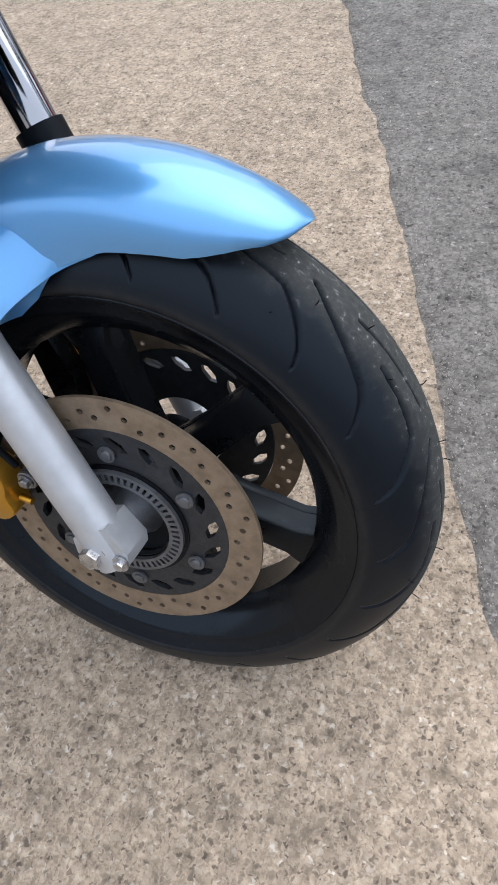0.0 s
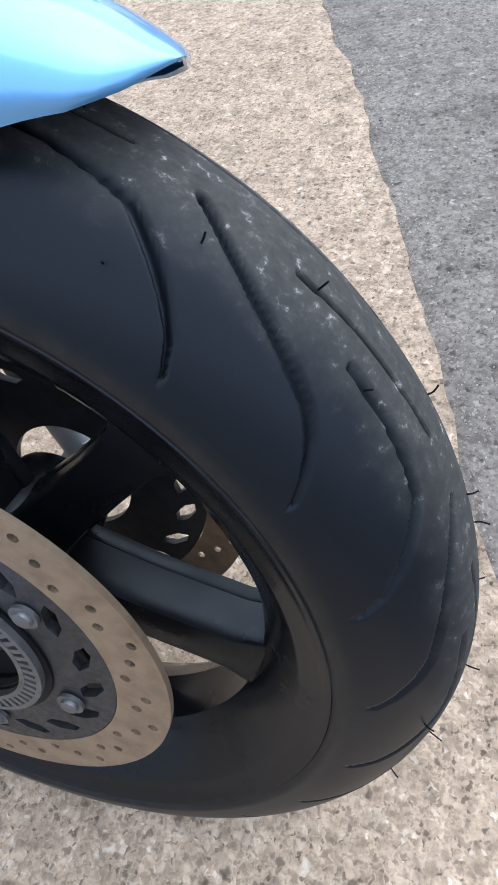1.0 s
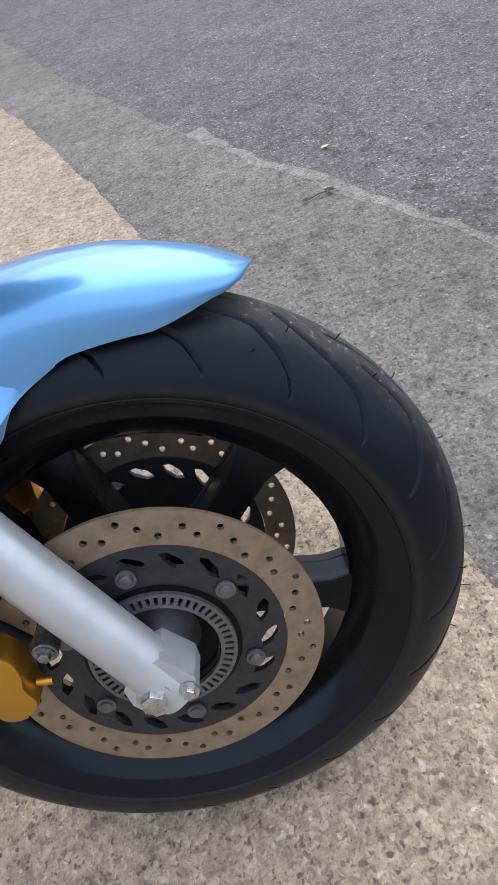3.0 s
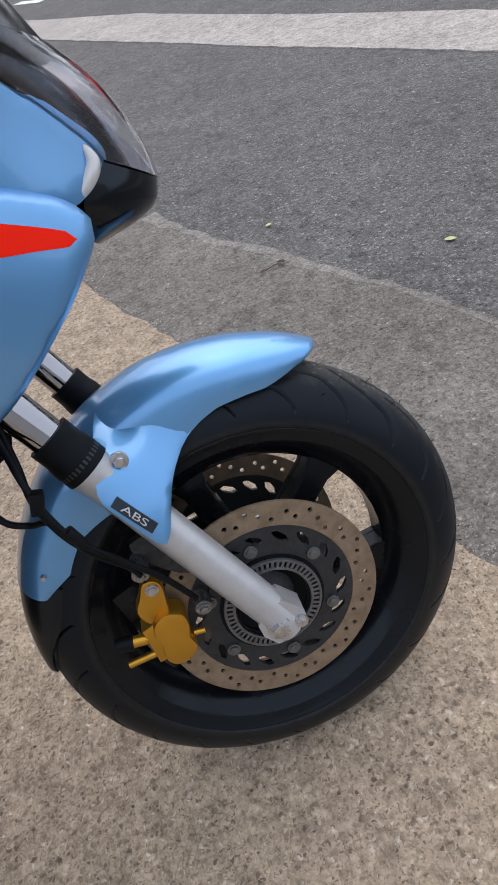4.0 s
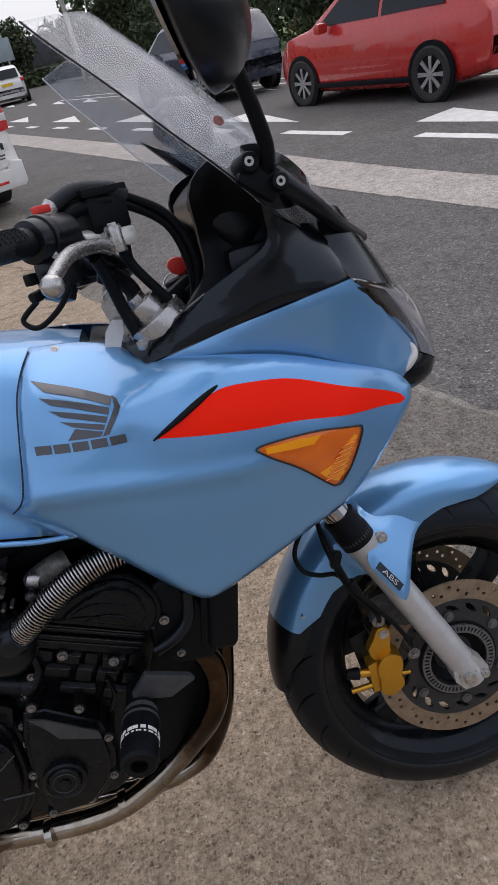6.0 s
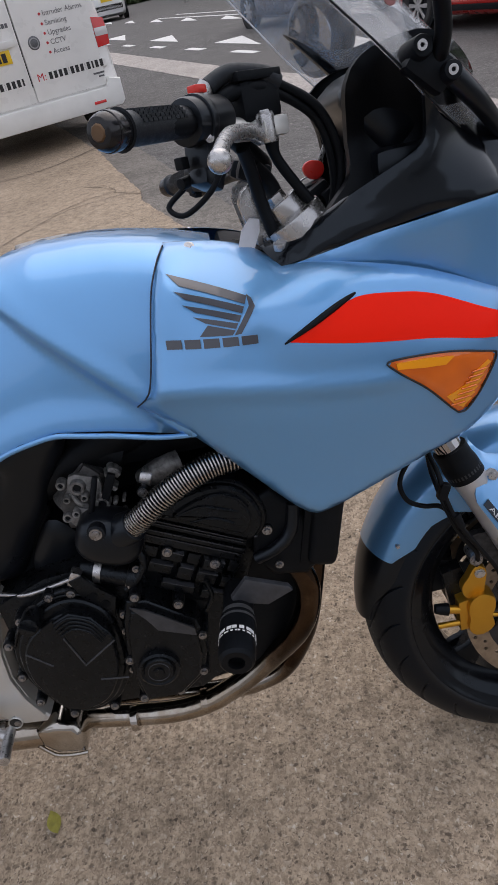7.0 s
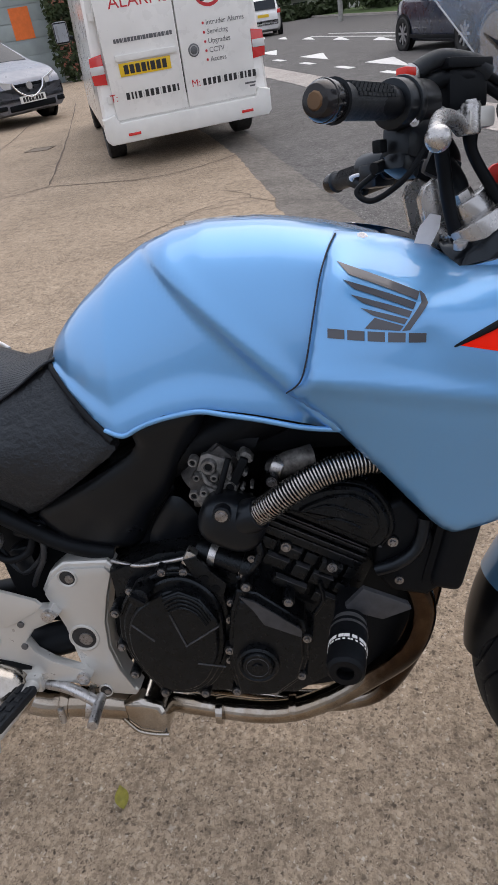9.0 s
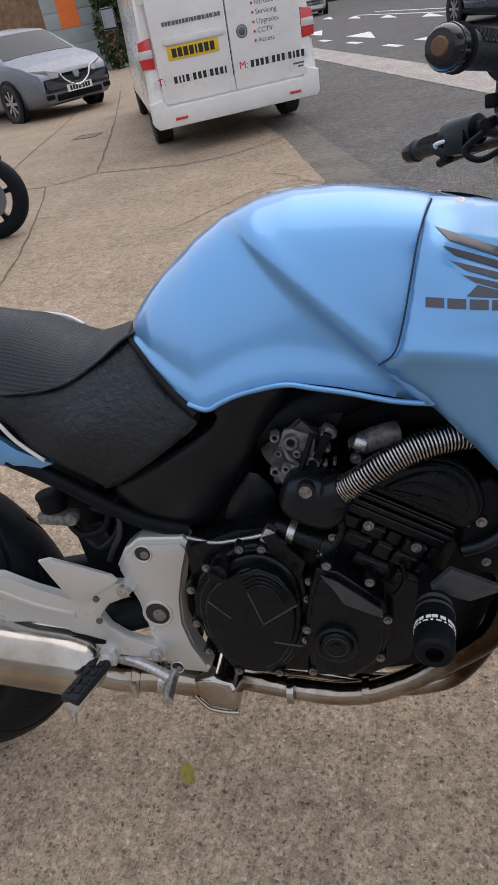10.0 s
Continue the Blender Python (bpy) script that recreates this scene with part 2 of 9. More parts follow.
mirror_glass = Mat("mirror_glass", (0.35, 0.38, 0.43), 0.02, 1.0)
tag_white = worn("paper_tag", (0.75, 0.76, 0.8), 0.7, spread=0.05, scale=60, grain=0.0)

# ground
def aggregate(name, base, light, dark, stone=100, rough=0.85, paste=None, wear=0.2, share=0.16, soften=1.0):
    """Worn ground: irregular stones of many tones and three sizes set in a paste."""
    k = Mat(name, base, rough, Specular_IOR_Level=0.25)
    paste = paste or [c * 0.96 for c in base]
    tone = k.ramp(k.noise(stone * 3, 4, 0.7), [(0.3, [c * 0.62 for c in paste]), (0.5, paste), (0.7, [c * 1.25 for c in paste])])
    warp = k.node("ShaderNodeTexNoise", Scale=stone * 1.3, Detail=3.0)
    k.link(k.place(1.0), warp.inputs["Vector"])
    height = None
    for scale, cover in ((stone * 2.6, 0.46), (stone * 1.4, 0.36), (stone * 0.8, 0.26)):
        bend = k.nt.nodes.new("ShaderNodeVectorMath")
        bend.operation = "MULTIPLY_ADD"
        k.link(warp.outputs["Color"], bend.inputs[0])
        bend.inputs[1].default_value = (1.3 / stone, 1.3 / stone, 0)
        k.link(k.coord, bend.inputs[2])
        cell = k.node("ShaderNodeTexVoronoi", Scale=scale)
        cell.voronoi_dimensions = "2D"
        k.link(bend.outputs[0], cell.inputs["Vector"])
        rnd = k.nt.nodes.new("ShaderNodeSeparateColor")
        k.link(cell.outputs["Color"], rnd.inputs["Color"])
        stones = k.ramp(rnd.outputs["Red"], [(0.0, dark), (share, [0.5 * d + 0.5 * c for d, c in zip(dark, base)]), (share + 0.22, [c * 0.74 for c in base]), (0.72, [c * 1.16 for c in base]), (0.95, [0.7 * c + 0.3 * d for c, d in zip(base, light)]), (1.0, light)])
        wob = k.nt.nodes.new("ShaderNodeMath")
        wob.operation = "MULTIPLY_ADD"
        k.link(rnd.outputs["Green"], wob.inputs[0])
        wob.inputs[1].default_value = 0.35
        k.link(cell.outputs["Distance"], wob.inputs[2])
        mask = k.ramp(wob.outputs[0], [(cover - 0.04, soften), (cover + 0.22, 0.0)])
        tone = k.mix(mask, tone, stones)
        height = mask
    tone = k.mix(1.0, tone, k.ramp(k.noise(1.7, 7, 0.65), [(0.3, 1 - wear), (0.7, 1 + wear * 0.5)]), "MULTIPLY")
    tone = k.mix(1.0, tone, k.ramp(k.noise(17, 6, 0.65), [(0.30, 0.66), (0.50, 1.0), (0.70, 1.18)]), "MULTIPLY")
    tone = k.mix(1.0, tone, k.ramp(k.noise(62, 3, 0.6), [(0.32, 0.70), (0.52, 1.0), (0.72, 1.16)]), "MULTIPLY")
    tone = k.mix(k.ramp(k.noise(45, 2), [(0.71, 0.0), (0.75, 0.8)]), tone, [c * 0.4 for c in dark])
    k.color(tone)
    k.bump(height, 0.4, 0.0016)
    k.bump(k.noise(stone * 5, 4), 0.35, 0.0008)
    return k


concrete = aggregate("worn_concrete", (0.395, 0.308, 0.224), (0.64, 0.57, 0.48), (0.075, 0.057, 0.044), 92, share=0.20, soften=0.82)
asphalt = aggregate("asphalt", (0.149, 0.143, 0.139), (0.40, 0.385, 0.37), (0.033, 0.032, 0.032), 75, paste=(0.113, 0.108, 0.105))
asphalt_patch = aggregate("dusty_asphalt_patch", (0.198, 0.180, 0.161), (0.36, 0.335, 0.305), (0.07, 0.064, 0.058), 90, wear=0.3)
strip_mat = aggregate("pale_channel_concrete", (0.46, 0.42, 0.39), (0.60, 0.56, 0.52), (0.26, 0.23, 0.21), 70)
road_paint = worn("road_paint", (0.72, 0.72, 0.70), 0.7, spread=0.12, scale=9, grain=0.3)
dust_line = aggregate("dust_line", (0.262, 0.243, 0.220), (0.40, 0.38, 0.345), (0.12, 0.11, 0.10), 90, wear=0.3)
crack_dirt = worn("joint_dirt", (0.13, 0.10, 0.078), 0.95, spread=0.3, scale=30, grain=0.3)
grass_mat = worn("grass", (0.075, 0.13, 0.03), 0.9, spread=0.35, scale=8, grain=0.3)
leaf_mat = worn("dark_foliage", (0.035, 0.055, 0.018), 0.7, spread=0.5, scale=3, grain=0.0)
leaf_mat2 = worn("autumn_foliage", (0.10, 0.075, 0.03), 0.75, spread=0.5, scale=3, grain=0.0)
bark = worn("bark", (0.09, 0.07, 0.05), 0.9, spread=0.4, scale=12, grain=0.5)
dry_leaf = worn("dry_leaf", (0.22, 0.2, 0.03), 0.7, spread=0.3, scale=60)
brown_leaf = worn("brown_leaf", (0.075, 0.045, 0.033), 0.7, spread=0.3, scale=60)
grey_lead = worn("grey_leaf", (0.5, 0.5, 0.25), 0.7, spread=0.3, scale=60)

# vehicles and backdrop
van_white = worn("van_white_paint", (0.80, 0.795, 0.775), 0.3, spread=0.05, scale=3, grain=0.0, Coat_Weight=0.6)
van_trim = worn("van_trim", (0.74, 0.74, 0.72), 0.4, spread=0.06, scale=5, grain=0.05)
car_silver = worn("grey_car_paint", (0.17, 0.185, 0.225), 0.35, 0.4, spread=0.06, scale=4, grain=0.0, Coat_Weight=0.35)
car_red = worn("red_car_paint", (0.50, 0.018, 0.014), 0.3, 0.1, spread=0.06, scale=4, grain=0.0, Coat_Weight=1.0)
car_white = worn("white_car_paint", (0.74, 0.74, 0.74), 0.3, spread=0.04, scale=4, grain=0.0, Coat_Weight=1.0)
car_dark = worn("dark_blue_car_paint", (0.02, 0.028, 0.055), 0.3, 0.2, spread=0.1, scale=4, grain=0.0, Coat_Weight=1.0)
car_glass = Mat("tinted_car_glass", (0.022, 0.027, 0.033), 0.06, 0.0, Specular_IOR_Level=0.18)
plate_yellow = Mat("plate_yellow", (0.80, 0.52, 0.02), 0.4)
plate_white = Mat("plate_white", (0.78, 0.78, 0.76), 0.4)
text_black = Mat("black_lettering", (0.02, 0.02, 0.022), 0.5)
text_red = Mat("red_lettering", (0.55, 0.03, 0.04), 0.5)
text_grey = Mat("grey_lettering", (0.12, 0.12, 0.13), 0.5)
lamp_red = Mat("red_lamp_lens", (0.62, 0.02, 0.02), 0.2, 0.0, Coat_Weight=1.0)
lamp_clear = Mat("clear_lamp_lens", (0.62, 0.62, 0.62), 0.2, 0.1, Coat_Weight=1.0)
car_tyre = worn("car_tyre_rubber", (0.02, 0.02, 0.02), 0.75, spread=0.3, scale=20)
hub_silver = worn("wheel_trim_silver", (0.42, 0.42, 0.43), 0.35, 0.7, spread=0.1, scale=20)
wood_fence = worn("weathered_fence_wood", (0.20, 0.125, 0.075), 0.85, spread=0.35, scale=6, grain=0.4)
shed_paint = worn("grey_green_shed_paint", (0.30, 0.35, 0.355), 0.7, spread=0.12, scale=2, grain=0.1)
orange_sign = worn("orange_notice", (0.80, 0.17, 0.03), 0.6, spread=0.08, scale=8, grain=0.0)
brick_mat = worn("red_brick", (0.30, 0.12, 0.08), 0.9, spread=0.25, scale=14, grain=0.4)
pale_render = worn("pale_grey_render", (0.42, 0.43, 0.44), 0.85, spread=0.12, scale=0.8, grain=0.1)
house_white = worn("white_render", (0.66, 0.66, 0.64), 0.8, spread=0.08, scale=1, grain=0.1)
roof_slate = worn("slate_roof", (0.09, 0.09, 0.105), 0.7, spread=0.25, scale=3, grain=0.3)
sign_back = worn("sign_back_grey", (0.30, 0.37, 0.40), 0.5, 0.3, spread=0.1, scale=3, grain=0.0)
post_grey = worn("post_galvanised", (0.36, 0.36, 0.34), 0.6, 0.4, spread=0.2, scale=8)
cowl_black = worn("glossy_black_cowl", (0.0032, 0.0038, 0.0056), 0.16, spread=0.12, scale=6, grain=0.04, uneven=0.02, Specular_IOR_Level=0.42)
seam_shadow_navy = worn("navy_gap_shadow", (0.008, 0.014, 0.030), 0.6, spread=0.1, scale=20, grain=0.0)
wheel_red = Mat("red_rim_tape", (0.6, 0.03, 0.02), 0.4)

# ---- building helpers ----
from mathutils.geometry import delaunay_2d_cdt


def thing(name, label, category, at=(0, 0, 0), group="", kind=""):
    e = new(name)
    e.empty_display_size = 0.1
    e.matrix_world = Matrix.Translation(at)
    return tagged(e, label, category, group, kind)


def part(name, bm, material, parent=None, label="", m=None, sharp=40):
    """One mesh object under a thing or a part."""
    if m is not None:
        bm.transform(m)
    bmesh.ops.recalc_face_normals(bm, faces=bm.faces)
    me = bpy.data.meshes.new(name)
    bm.to_mesh(me)
    bm.free()
    me.materials.append(material.m if isinstance(material, Mat) else material)
    me.shade_smooth()
    me.set_sharp_from_angle(angle=radians(sharp))
    ob = new(name, me)
    if parent is not None:
        ob.parent = parent
        ob.matrix_parent_inverse = parent.matrix_world.inverted()
    if label:
        tagged(ob, label)
    return ob


def bm_of(verts, faces):
    bm = bmesh.new()
    vs = [bm.verts.new(v) for v in verts]
    for f in faces:
        try:
            bm.faces.new([vs[i] for i in f])
        except ValueError:
            pass
    return bm


def join(*bms):
    """Several bmeshes of one part in one."""
    out = bms[0]
    for b in bms[1:]:
        me = bpy.data.meshes.new("tmp")
        b.to_mesh(me)
        b.free()
        out.from_mesh(me)
        bpy.data.meshes.remove(me)
    return out


def box(centre, size, bevel=0.0, rot=(0, 0, 0), seg=2):
    bm = bmesh.new()
    bmesh.ops.create_cube(bm, size=1, matrix=pose(*centre, *rot) @ Matrix.Diagonal((*size, 1)))
    if bevel:
        bmesh.ops.bevel(bm, geom=list(bm.edges), offset=bevel, segments=seg, affect="EDGES", profile=0.6)
    return bm


def rod(p0, p1, r0, r1=None, seg=20, bevel=0.0):
    """A straight round bar between two points."""
    p0, p1 = Vector(p0), Vector(p1)
    r1 = r0 if r1 is None else r1
    bm = bmesh.new()
    turn = (p1 - p0).to_track_quat("Z", "Y").to_matrix().to_4x4()
    bmesh.ops.create_cone(bm, cap_ends=True, segments=seg, radius1=r0, radius2=r1, depth=(p1 - p0).length,
                          matrix=Matrix.Translation((p0 + p1) / 2) @ turn)
    if bevel:
        caps = [e for e in bm.edges if any(len(f.verts) > 4 for f in e.link_faces)]
        bmesh.ops.bevel(bm, geom=caps, offset=bevel, segments=2, affect="EDGES", profile=0.6)
    return bm


def spline(points, n=8, closed=False):
    """Catmull-Rom through the points."""
    pts = [Vector(p) for p in points]
    out, m = [], len(pts)
    for i in range(m if closed else m - 1):
        if closed:
            a, b, c, d = (pts[(i + k) % m] for k in (-1, 0, 1, 2))
        else:
            a, b, c, d = pts[max(i - 1, 0)], pts[i], pts[i + 1], pts[min(i + 2, m - 1)]
        for k in range(n):
            t = k / n
            out.append(0.5 * (2 * b + (c - a) * t + (2 * a - 5 * b + 4 * c - d) * t * t + (3 * b - a - 3 * c + d) * t ** 3))
    if not closed:
        out.append(pts[-1])
    return out


def tube(points, r, n=6, seg=12, ridge=0.0, per=0):
    """A round tube along a smooth path; r may be a function of 0..1. ridge: rings of that height."""
    path = spline(points, n)
    up = Vector((0.13, 0.97, 0.2)).normalized()
    verts, faces = [], []
    m = len(path)
    for i, p in enumerate(path):
        d = (path[min(i + 1, m - 1)] - path[max(i - 1, 0)]).normalized()
        x = d.cross(up).normalized()
        y = d.cross(x)
        rr = r(i / (m - 1)) if callable(r) else r
        if per:
            rr += ridge * (0.5 + 0.5 * math.cos(2 * math.pi * i / per))
        for k in range(seg):
            a = 2 * math.pi * k / seg
            verts.append(p + x * (rr * math.cos(a)) + y * (rr * math.sin(a)))
    for i in range(m - 1):
        for k in range(seg):
            faces.append((i * seg + k, i * seg + (k + 1) % seg, (i + 1) * seg + (k + 1) % seg, (i + 1) * seg + k))
    faces.append(tuple(range(seg)))
    faces.append(tuple((m - 1) * seg + k for k in range(seg)))
    return bm_of(verts, faces)


def turned(profile, seg=96, closed=True, a0=0.0, a1=360.0):
    """A body turned about the y axis: profile of (y, radius)."""
    full = abs(a1 - a0) >= 360
    n, m = (seg if full else seg + 1), len(profile)
    verts = []
    for i in range(n):
        a = radians(a0 + (a1 - a0) * i / seg)
        verts += [(r * math.cos(a), y, r * math.sin(a)) for y, r in profile]
    faces = []
    for i in range(seg):
        j = (i + 1) % n
        for k in range(m if closed else m - 1):
            l = (k + 1) % m
            faces.append((i * m + k, i * m + l, j * m + l, j * m + k))
    if not full and closed:
        faces += [tuple(range(m)), tuple(i + seg * m for i in range(m))]
    return bm_of(verts, faces)


def slab(outline, y0, y1, bevel=0.0, round_n=0, seg=2):
    """A plate: an outline in x and z, from y0 to y1, with eased edges."""
    pts = [(p.x, p.y) for p in spline([(x, z, 0) for x, z in outline], round_n, True)] if round_n else list(outline)
    bm = bmesh.new()
    f = bm.faces.new([bm.verts.new((x, y0, z)) for x, z in pts])
    r = bmesh.ops.extrude_face_region(bm, geom=[f])
    bmesh.ops.translate(bm, verts=[v for v in r["geom"] if isinstance(v, bmesh.types.BMVert)], vec=(0, y1 - y0, 0))
    if bevel:
        edge = [e for e in bm.edges if all(abs(v.co.y - y0) < 1e-6 for v in e.verts)]
        bmesh.ops.bevel(bm, geom=edge, offset=bevel, segments=seg, affect="EDGES", profile=0.6)
    return bm


def surf(points):
    """A smooth sheet y(x, z) through a few (x, z, y) points."""
    p = np.array(points, float)
    n = len(p)
    d = np.linalg.norm(p[:, None, :2] - p[None, :, :2], axis=2)
    k = np.where(d > 0, d ** 2 * np.log(d + 1e-12), 0)
    a = np.zeros((n + 3, n + 3))
    a[:n, :n] = k + 1e-6 * np.eye(n)
    a[:n, n], a[:n, n + 1:], a[n, :n], a[n + 1:, :n] = 1, p[:, :2], 1, p[:, :2].T
    c = np.linalg.solve(a, np.append(p[:, 2], [0, 0, 0]))

    def f(x, z):
        e = np.hypot(p[:, 0] - x, p[:, 1] - z)
        return float(c[:n] @ np.where(e > 0, e ** 2 * np.log(e + 1e-12), 0) + c[n] + c[n + 1] * x + c[n + 2] * z)
    return f


def inside(x, z, poly):
    hit = False
    for (x0, z0), (x1, z1) in zip(poly, poly[1:] + poly[:1]):
        if (z0 > z) != (z1 > z) and x < (x1 - x0) * (z - z0) / (z1 - z0) + x0:
            hit = not hit
    return hit


def edge_distance(x, z, poly):
    best = 9.0
    for (x0, z0), (x1, z1) in zip(poly, poly[1:] + poly[:1]):
        dx, dz = x1 - x0, z1 - z0
        t = max(0, min(1, ((x - x0) * dx + (z - z0) * dz) / (dx * dx + dz * dz + 1e-12)))
        best = min(best, math.hypot(x - x0 - t * dx, z - z0 - t * dz))
    return best


def panel(outline, depth, thick=0.004, res=0.009, roll=0.0, roll_w=0.012, n=4, inward=1):
    """A shaped shell: the outline in x and z, at y = depth(x, z), its rim turned inwards. A point given twice is a sharp corner."""
    pts, i, m = [], 0, len(outline)
    sharp = {p for a, p in enumerate(outline) if outline[a - 1] == p}
    clean = [p for a, p in enumerate(outline) if outline[a - 1] != p]
    m = len(clean)
    for a in range(m):
        p = [Vector((*clean[(a + k) % m], 0)) for k in (-1, 0, 1, 2)]
        if clean[a] in sharp:
            p[0] = p[1]
        if clean[(a + 1) % m] in sharp:
            p[3] = p[2]
        steps = max(1, min(n * 3, int((p[2] - p[1]).length / res)))
        for k in range(steps):
            t = k / steps
            q = 0.5 * (2 * p[1] + (p[2] - p[0]) * t + (2 * p[0] - 5 * p[1] + 4 * p[2] - p[3]) * t * t + (3 * p[1] - p[0] - 3 * p[2] + p[3]) * t ** 3)
            pts.append((q.x, q.y))
    nb = len(pts)
    xs, zs = [p[0] for p in pts], [p[1] for p in pts]
    inner = []
    z, row = min(zs), 0
    while z < max(zs):
        x = min(xs) + (row % 2) * res / 2
        while x < max(xs):
            if inside(x, z, pts) and edge_distance(x, z, pts) > 0.55 * res:
                inner.append((x, z))
            x += res
        z += res * 0.87
        row += 1
    flat = [Vector(p) for p in pts + inner]
    vs, _, fs, _, _, _ = delaunay_2d_cdt(flat, [], [list(range(nb))], 1, 1e-6)
    co = []
    for v in vs:
        y = depth(v.x, v.y)
        if roll:
            d = edge_distance(v.x, v.y, pts)
            if d < roll_w:
                y += inward * roll * (1 - d / roll_w) ** 2
        co.append((v.x, y, v.y))
    bm = bm_of(co, fs)
    rim = [e for e in bm.edges if e.is_boundary]
    r = bmesh.ops.extrude_edge_only(bm, edges=rim)
    bmesh.ops.translate(bm, verts=[v for v in r["geom"] if isinstance(v, bmesh.types.BMVert)], vec=(0, inward * thick, 0))
    return bm


def mirrored(bm):
    """A copy on the other side of the middle plane."""
    out = bm.copy()
    bmesh.ops.scale(out, vec=(1, -1, 1), verts=out.verts)
    bmesh.ops.reverse_faces(out, faces=out.faces)
    return out


def lerp(table, x):
    return float(np.interp(x, [a for a, _ in table], [b for _, b in table]))


def step(a, b, x):
    t = max(0.0, min(1.0, (x - a) / (b - a)))
    return t * t * (3 - 2 * t)


def bolt(at, direction, r=0.006, h=0.005, hexed=True):
    """A bolt head with a washer."""
    p, d = Vector(at), Vector(direction).normalized()
    a = rod(p - d * 0.001, p + d * 0.0015, r * 1.45, seg=18)
    b = rod(p, p + d * h, r, r * 0.93, seg=6 if hexed else 18, bevel=0.0008)
    return join(a, b)


def lettering(text, size, align="CENTER"):
    """Flat lettering in x and z with the built-in font, in a plane facing -y."""
    cu = bpy.data.curves.new("lettering", "FONT")
    cu.body, cu.size, cu.align_x, cu.align_y, cu.extrude = text, size, align, "CENTER", 0.0006
    ob = new("lettering", cu)
    bpy.context.view_layer.update()
    bm = bmesh.new()
    me = ob.to_mesh()
    bm.from_mesh(me)
    ob.to_mesh_clear()
    bpy.data.objects.remove(ob)
    bpy.data.curves.remove(cu)
    bm.transform(pose(0, 0, 0, 90, 0, 0))
    return bm


# the leaning motorcycle: u forward, v left, w up; and its front wheel, with the axle along y
LEAN, YAW = 13.0, 5.0
BODY = pose(0.0056, -0.0676, 0.0073) @ pose(0, 0, 0, 0, 0, YAW) @ pose(0, 0, 0, -LEAN, 0, 0)
FRONT = pose(0.0, -0.004, 0.284) @ pose(0, 0, 0, -19.4, 0, 0)
WHEEL = pose(-0.0003, -0.0004, 0.2858) @ pose(0, 0, 0, 0, 0, 2.87) @ pose(0, 0, 0, -17.8, 0, 0)
FORK = pose(0.0, -0.004, 0.284) @ pose(0, 0, 0, -12.5, 0, 0)

# ---- the ground ----
def sheet(name, outline, z, material, label, category, thick=0.05, jag=0.0, kind="structure", cut=0.12):
    """A flat slab of ground with a worn, uneven edge."""
    pts = []
    for (x0, y0), (x1, y1) in zip(outline, outline[1:] + outline[:1]):
        d = math.hypot(x1 - x0, y1 - y0)
        k = max(1, int(d / cut)) if jag and d < 40 else 1
        for i in range(k):
            t = i / k
            x, y = x0 + (x1 - x0) * t, y0 + (y1 - y0) * t
            if jag:
                q = noise.noise_vector((x * 9, y * 9, z)) * jag + noise.noise_vector((x * 31, y * 31, 3.3)) * jag * 0.5
                x, y = x + q.x, y + q.y
            pts.append((x, y))
    bm = bmesh.new()
    f = bm.faces.new([bm.verts.new((x, y, z)) for x, y in pts])
    if f.normal.z < 0:
        f.normal_flip()
    f.normal_update()
    r = bmesh.ops.extrude_face_region(bm, geom=[f])
    bmesh.ops.translate(bm, verts=[v for v in r["geom"] if isinstance(v, bmesh.types.BMVert)], vec=(0, 0, -thick))
    bmesh.ops.triangulate(bm, faces=[g for g in bm.faces if len(g.verts) > 4])
    ob = part(name, bm, material)
    return tagged(ob, label, category, kind=kind)


sheet("ground", [(-900, -900), (900, -900), (900, 900), (-900, 900)], -0.020, asphalt, "grey stony asphalt of the lay-by and the road", "ground", 0.2)
sheet("pavement", [(1.1, -1.5), (0.66, -0.55), (0.41, 0.01), (0.36, 0.10), (0.31, 0.25), (0.26, 0.41), (0.20, 0.58), (0.13, 0.77), (-0.03, 1.21), (-0.19, 1.59),
       (-0.30, 1.92), (-0.52, 2.50), (-0.70, 2.95), (-0.95, 3.45), (-1.2, 4.02), (-1.25, 4.30), (-1.50, 5.0), (-1.85, 6.05), (-2.5, 7.6), (-4.2, 11.2), (-9.5, 21.5),
       (-60, 22), (-60, -30), (1.1, -30)], 0.0, concrete, "worn beige concrete forecourt with exposed stones", "concrete", 0.05, 0.016, cut=0.025)
sheet("asphalt_patch", [(1.4, -1.5), (1.02, 0.05), (0.82, 0.66), (0.70, 0.97), (0.59, 1.20), (0.33, 1.66), (0.07, 2.14), (-0.5, 3.4), (-1.1, 5.0), (-2.3, 8.3), (-4.2, 11.6), (-4.2, 10.6),
       (-1.6, 4.6), (-0.45, 1.9), (0.1, 0.5), (0.3, -0.4), (0.7, -1.5)], -0.014, asphalt_patch, "smoother brownish asphalt patch beside the concrete", "asphalt", 0.02, 0.02)
DUST = [(0.10, 2.14, 0.035), (0.225, 1.81, 0.022), (0.36, 1.56, 0.024), (0.53, 1.255, 0.022), (0.665, 1.01, 0.012), (0.75, 0.79, 0.016), (0.83, 0.62, 0.010)]
sheet("trim_dust_line", [(x - w * 0.87, y - w * 0.5) for x, y, w in DUST] + [(x + w * 0.87, y + w * 0.5) for x, y, w in DUST[::-1]], -0.0132, dust_line,
      "pale dusty seam between two asphalt surfaces", "seam", 0.02, 0.03, cut=0.05)
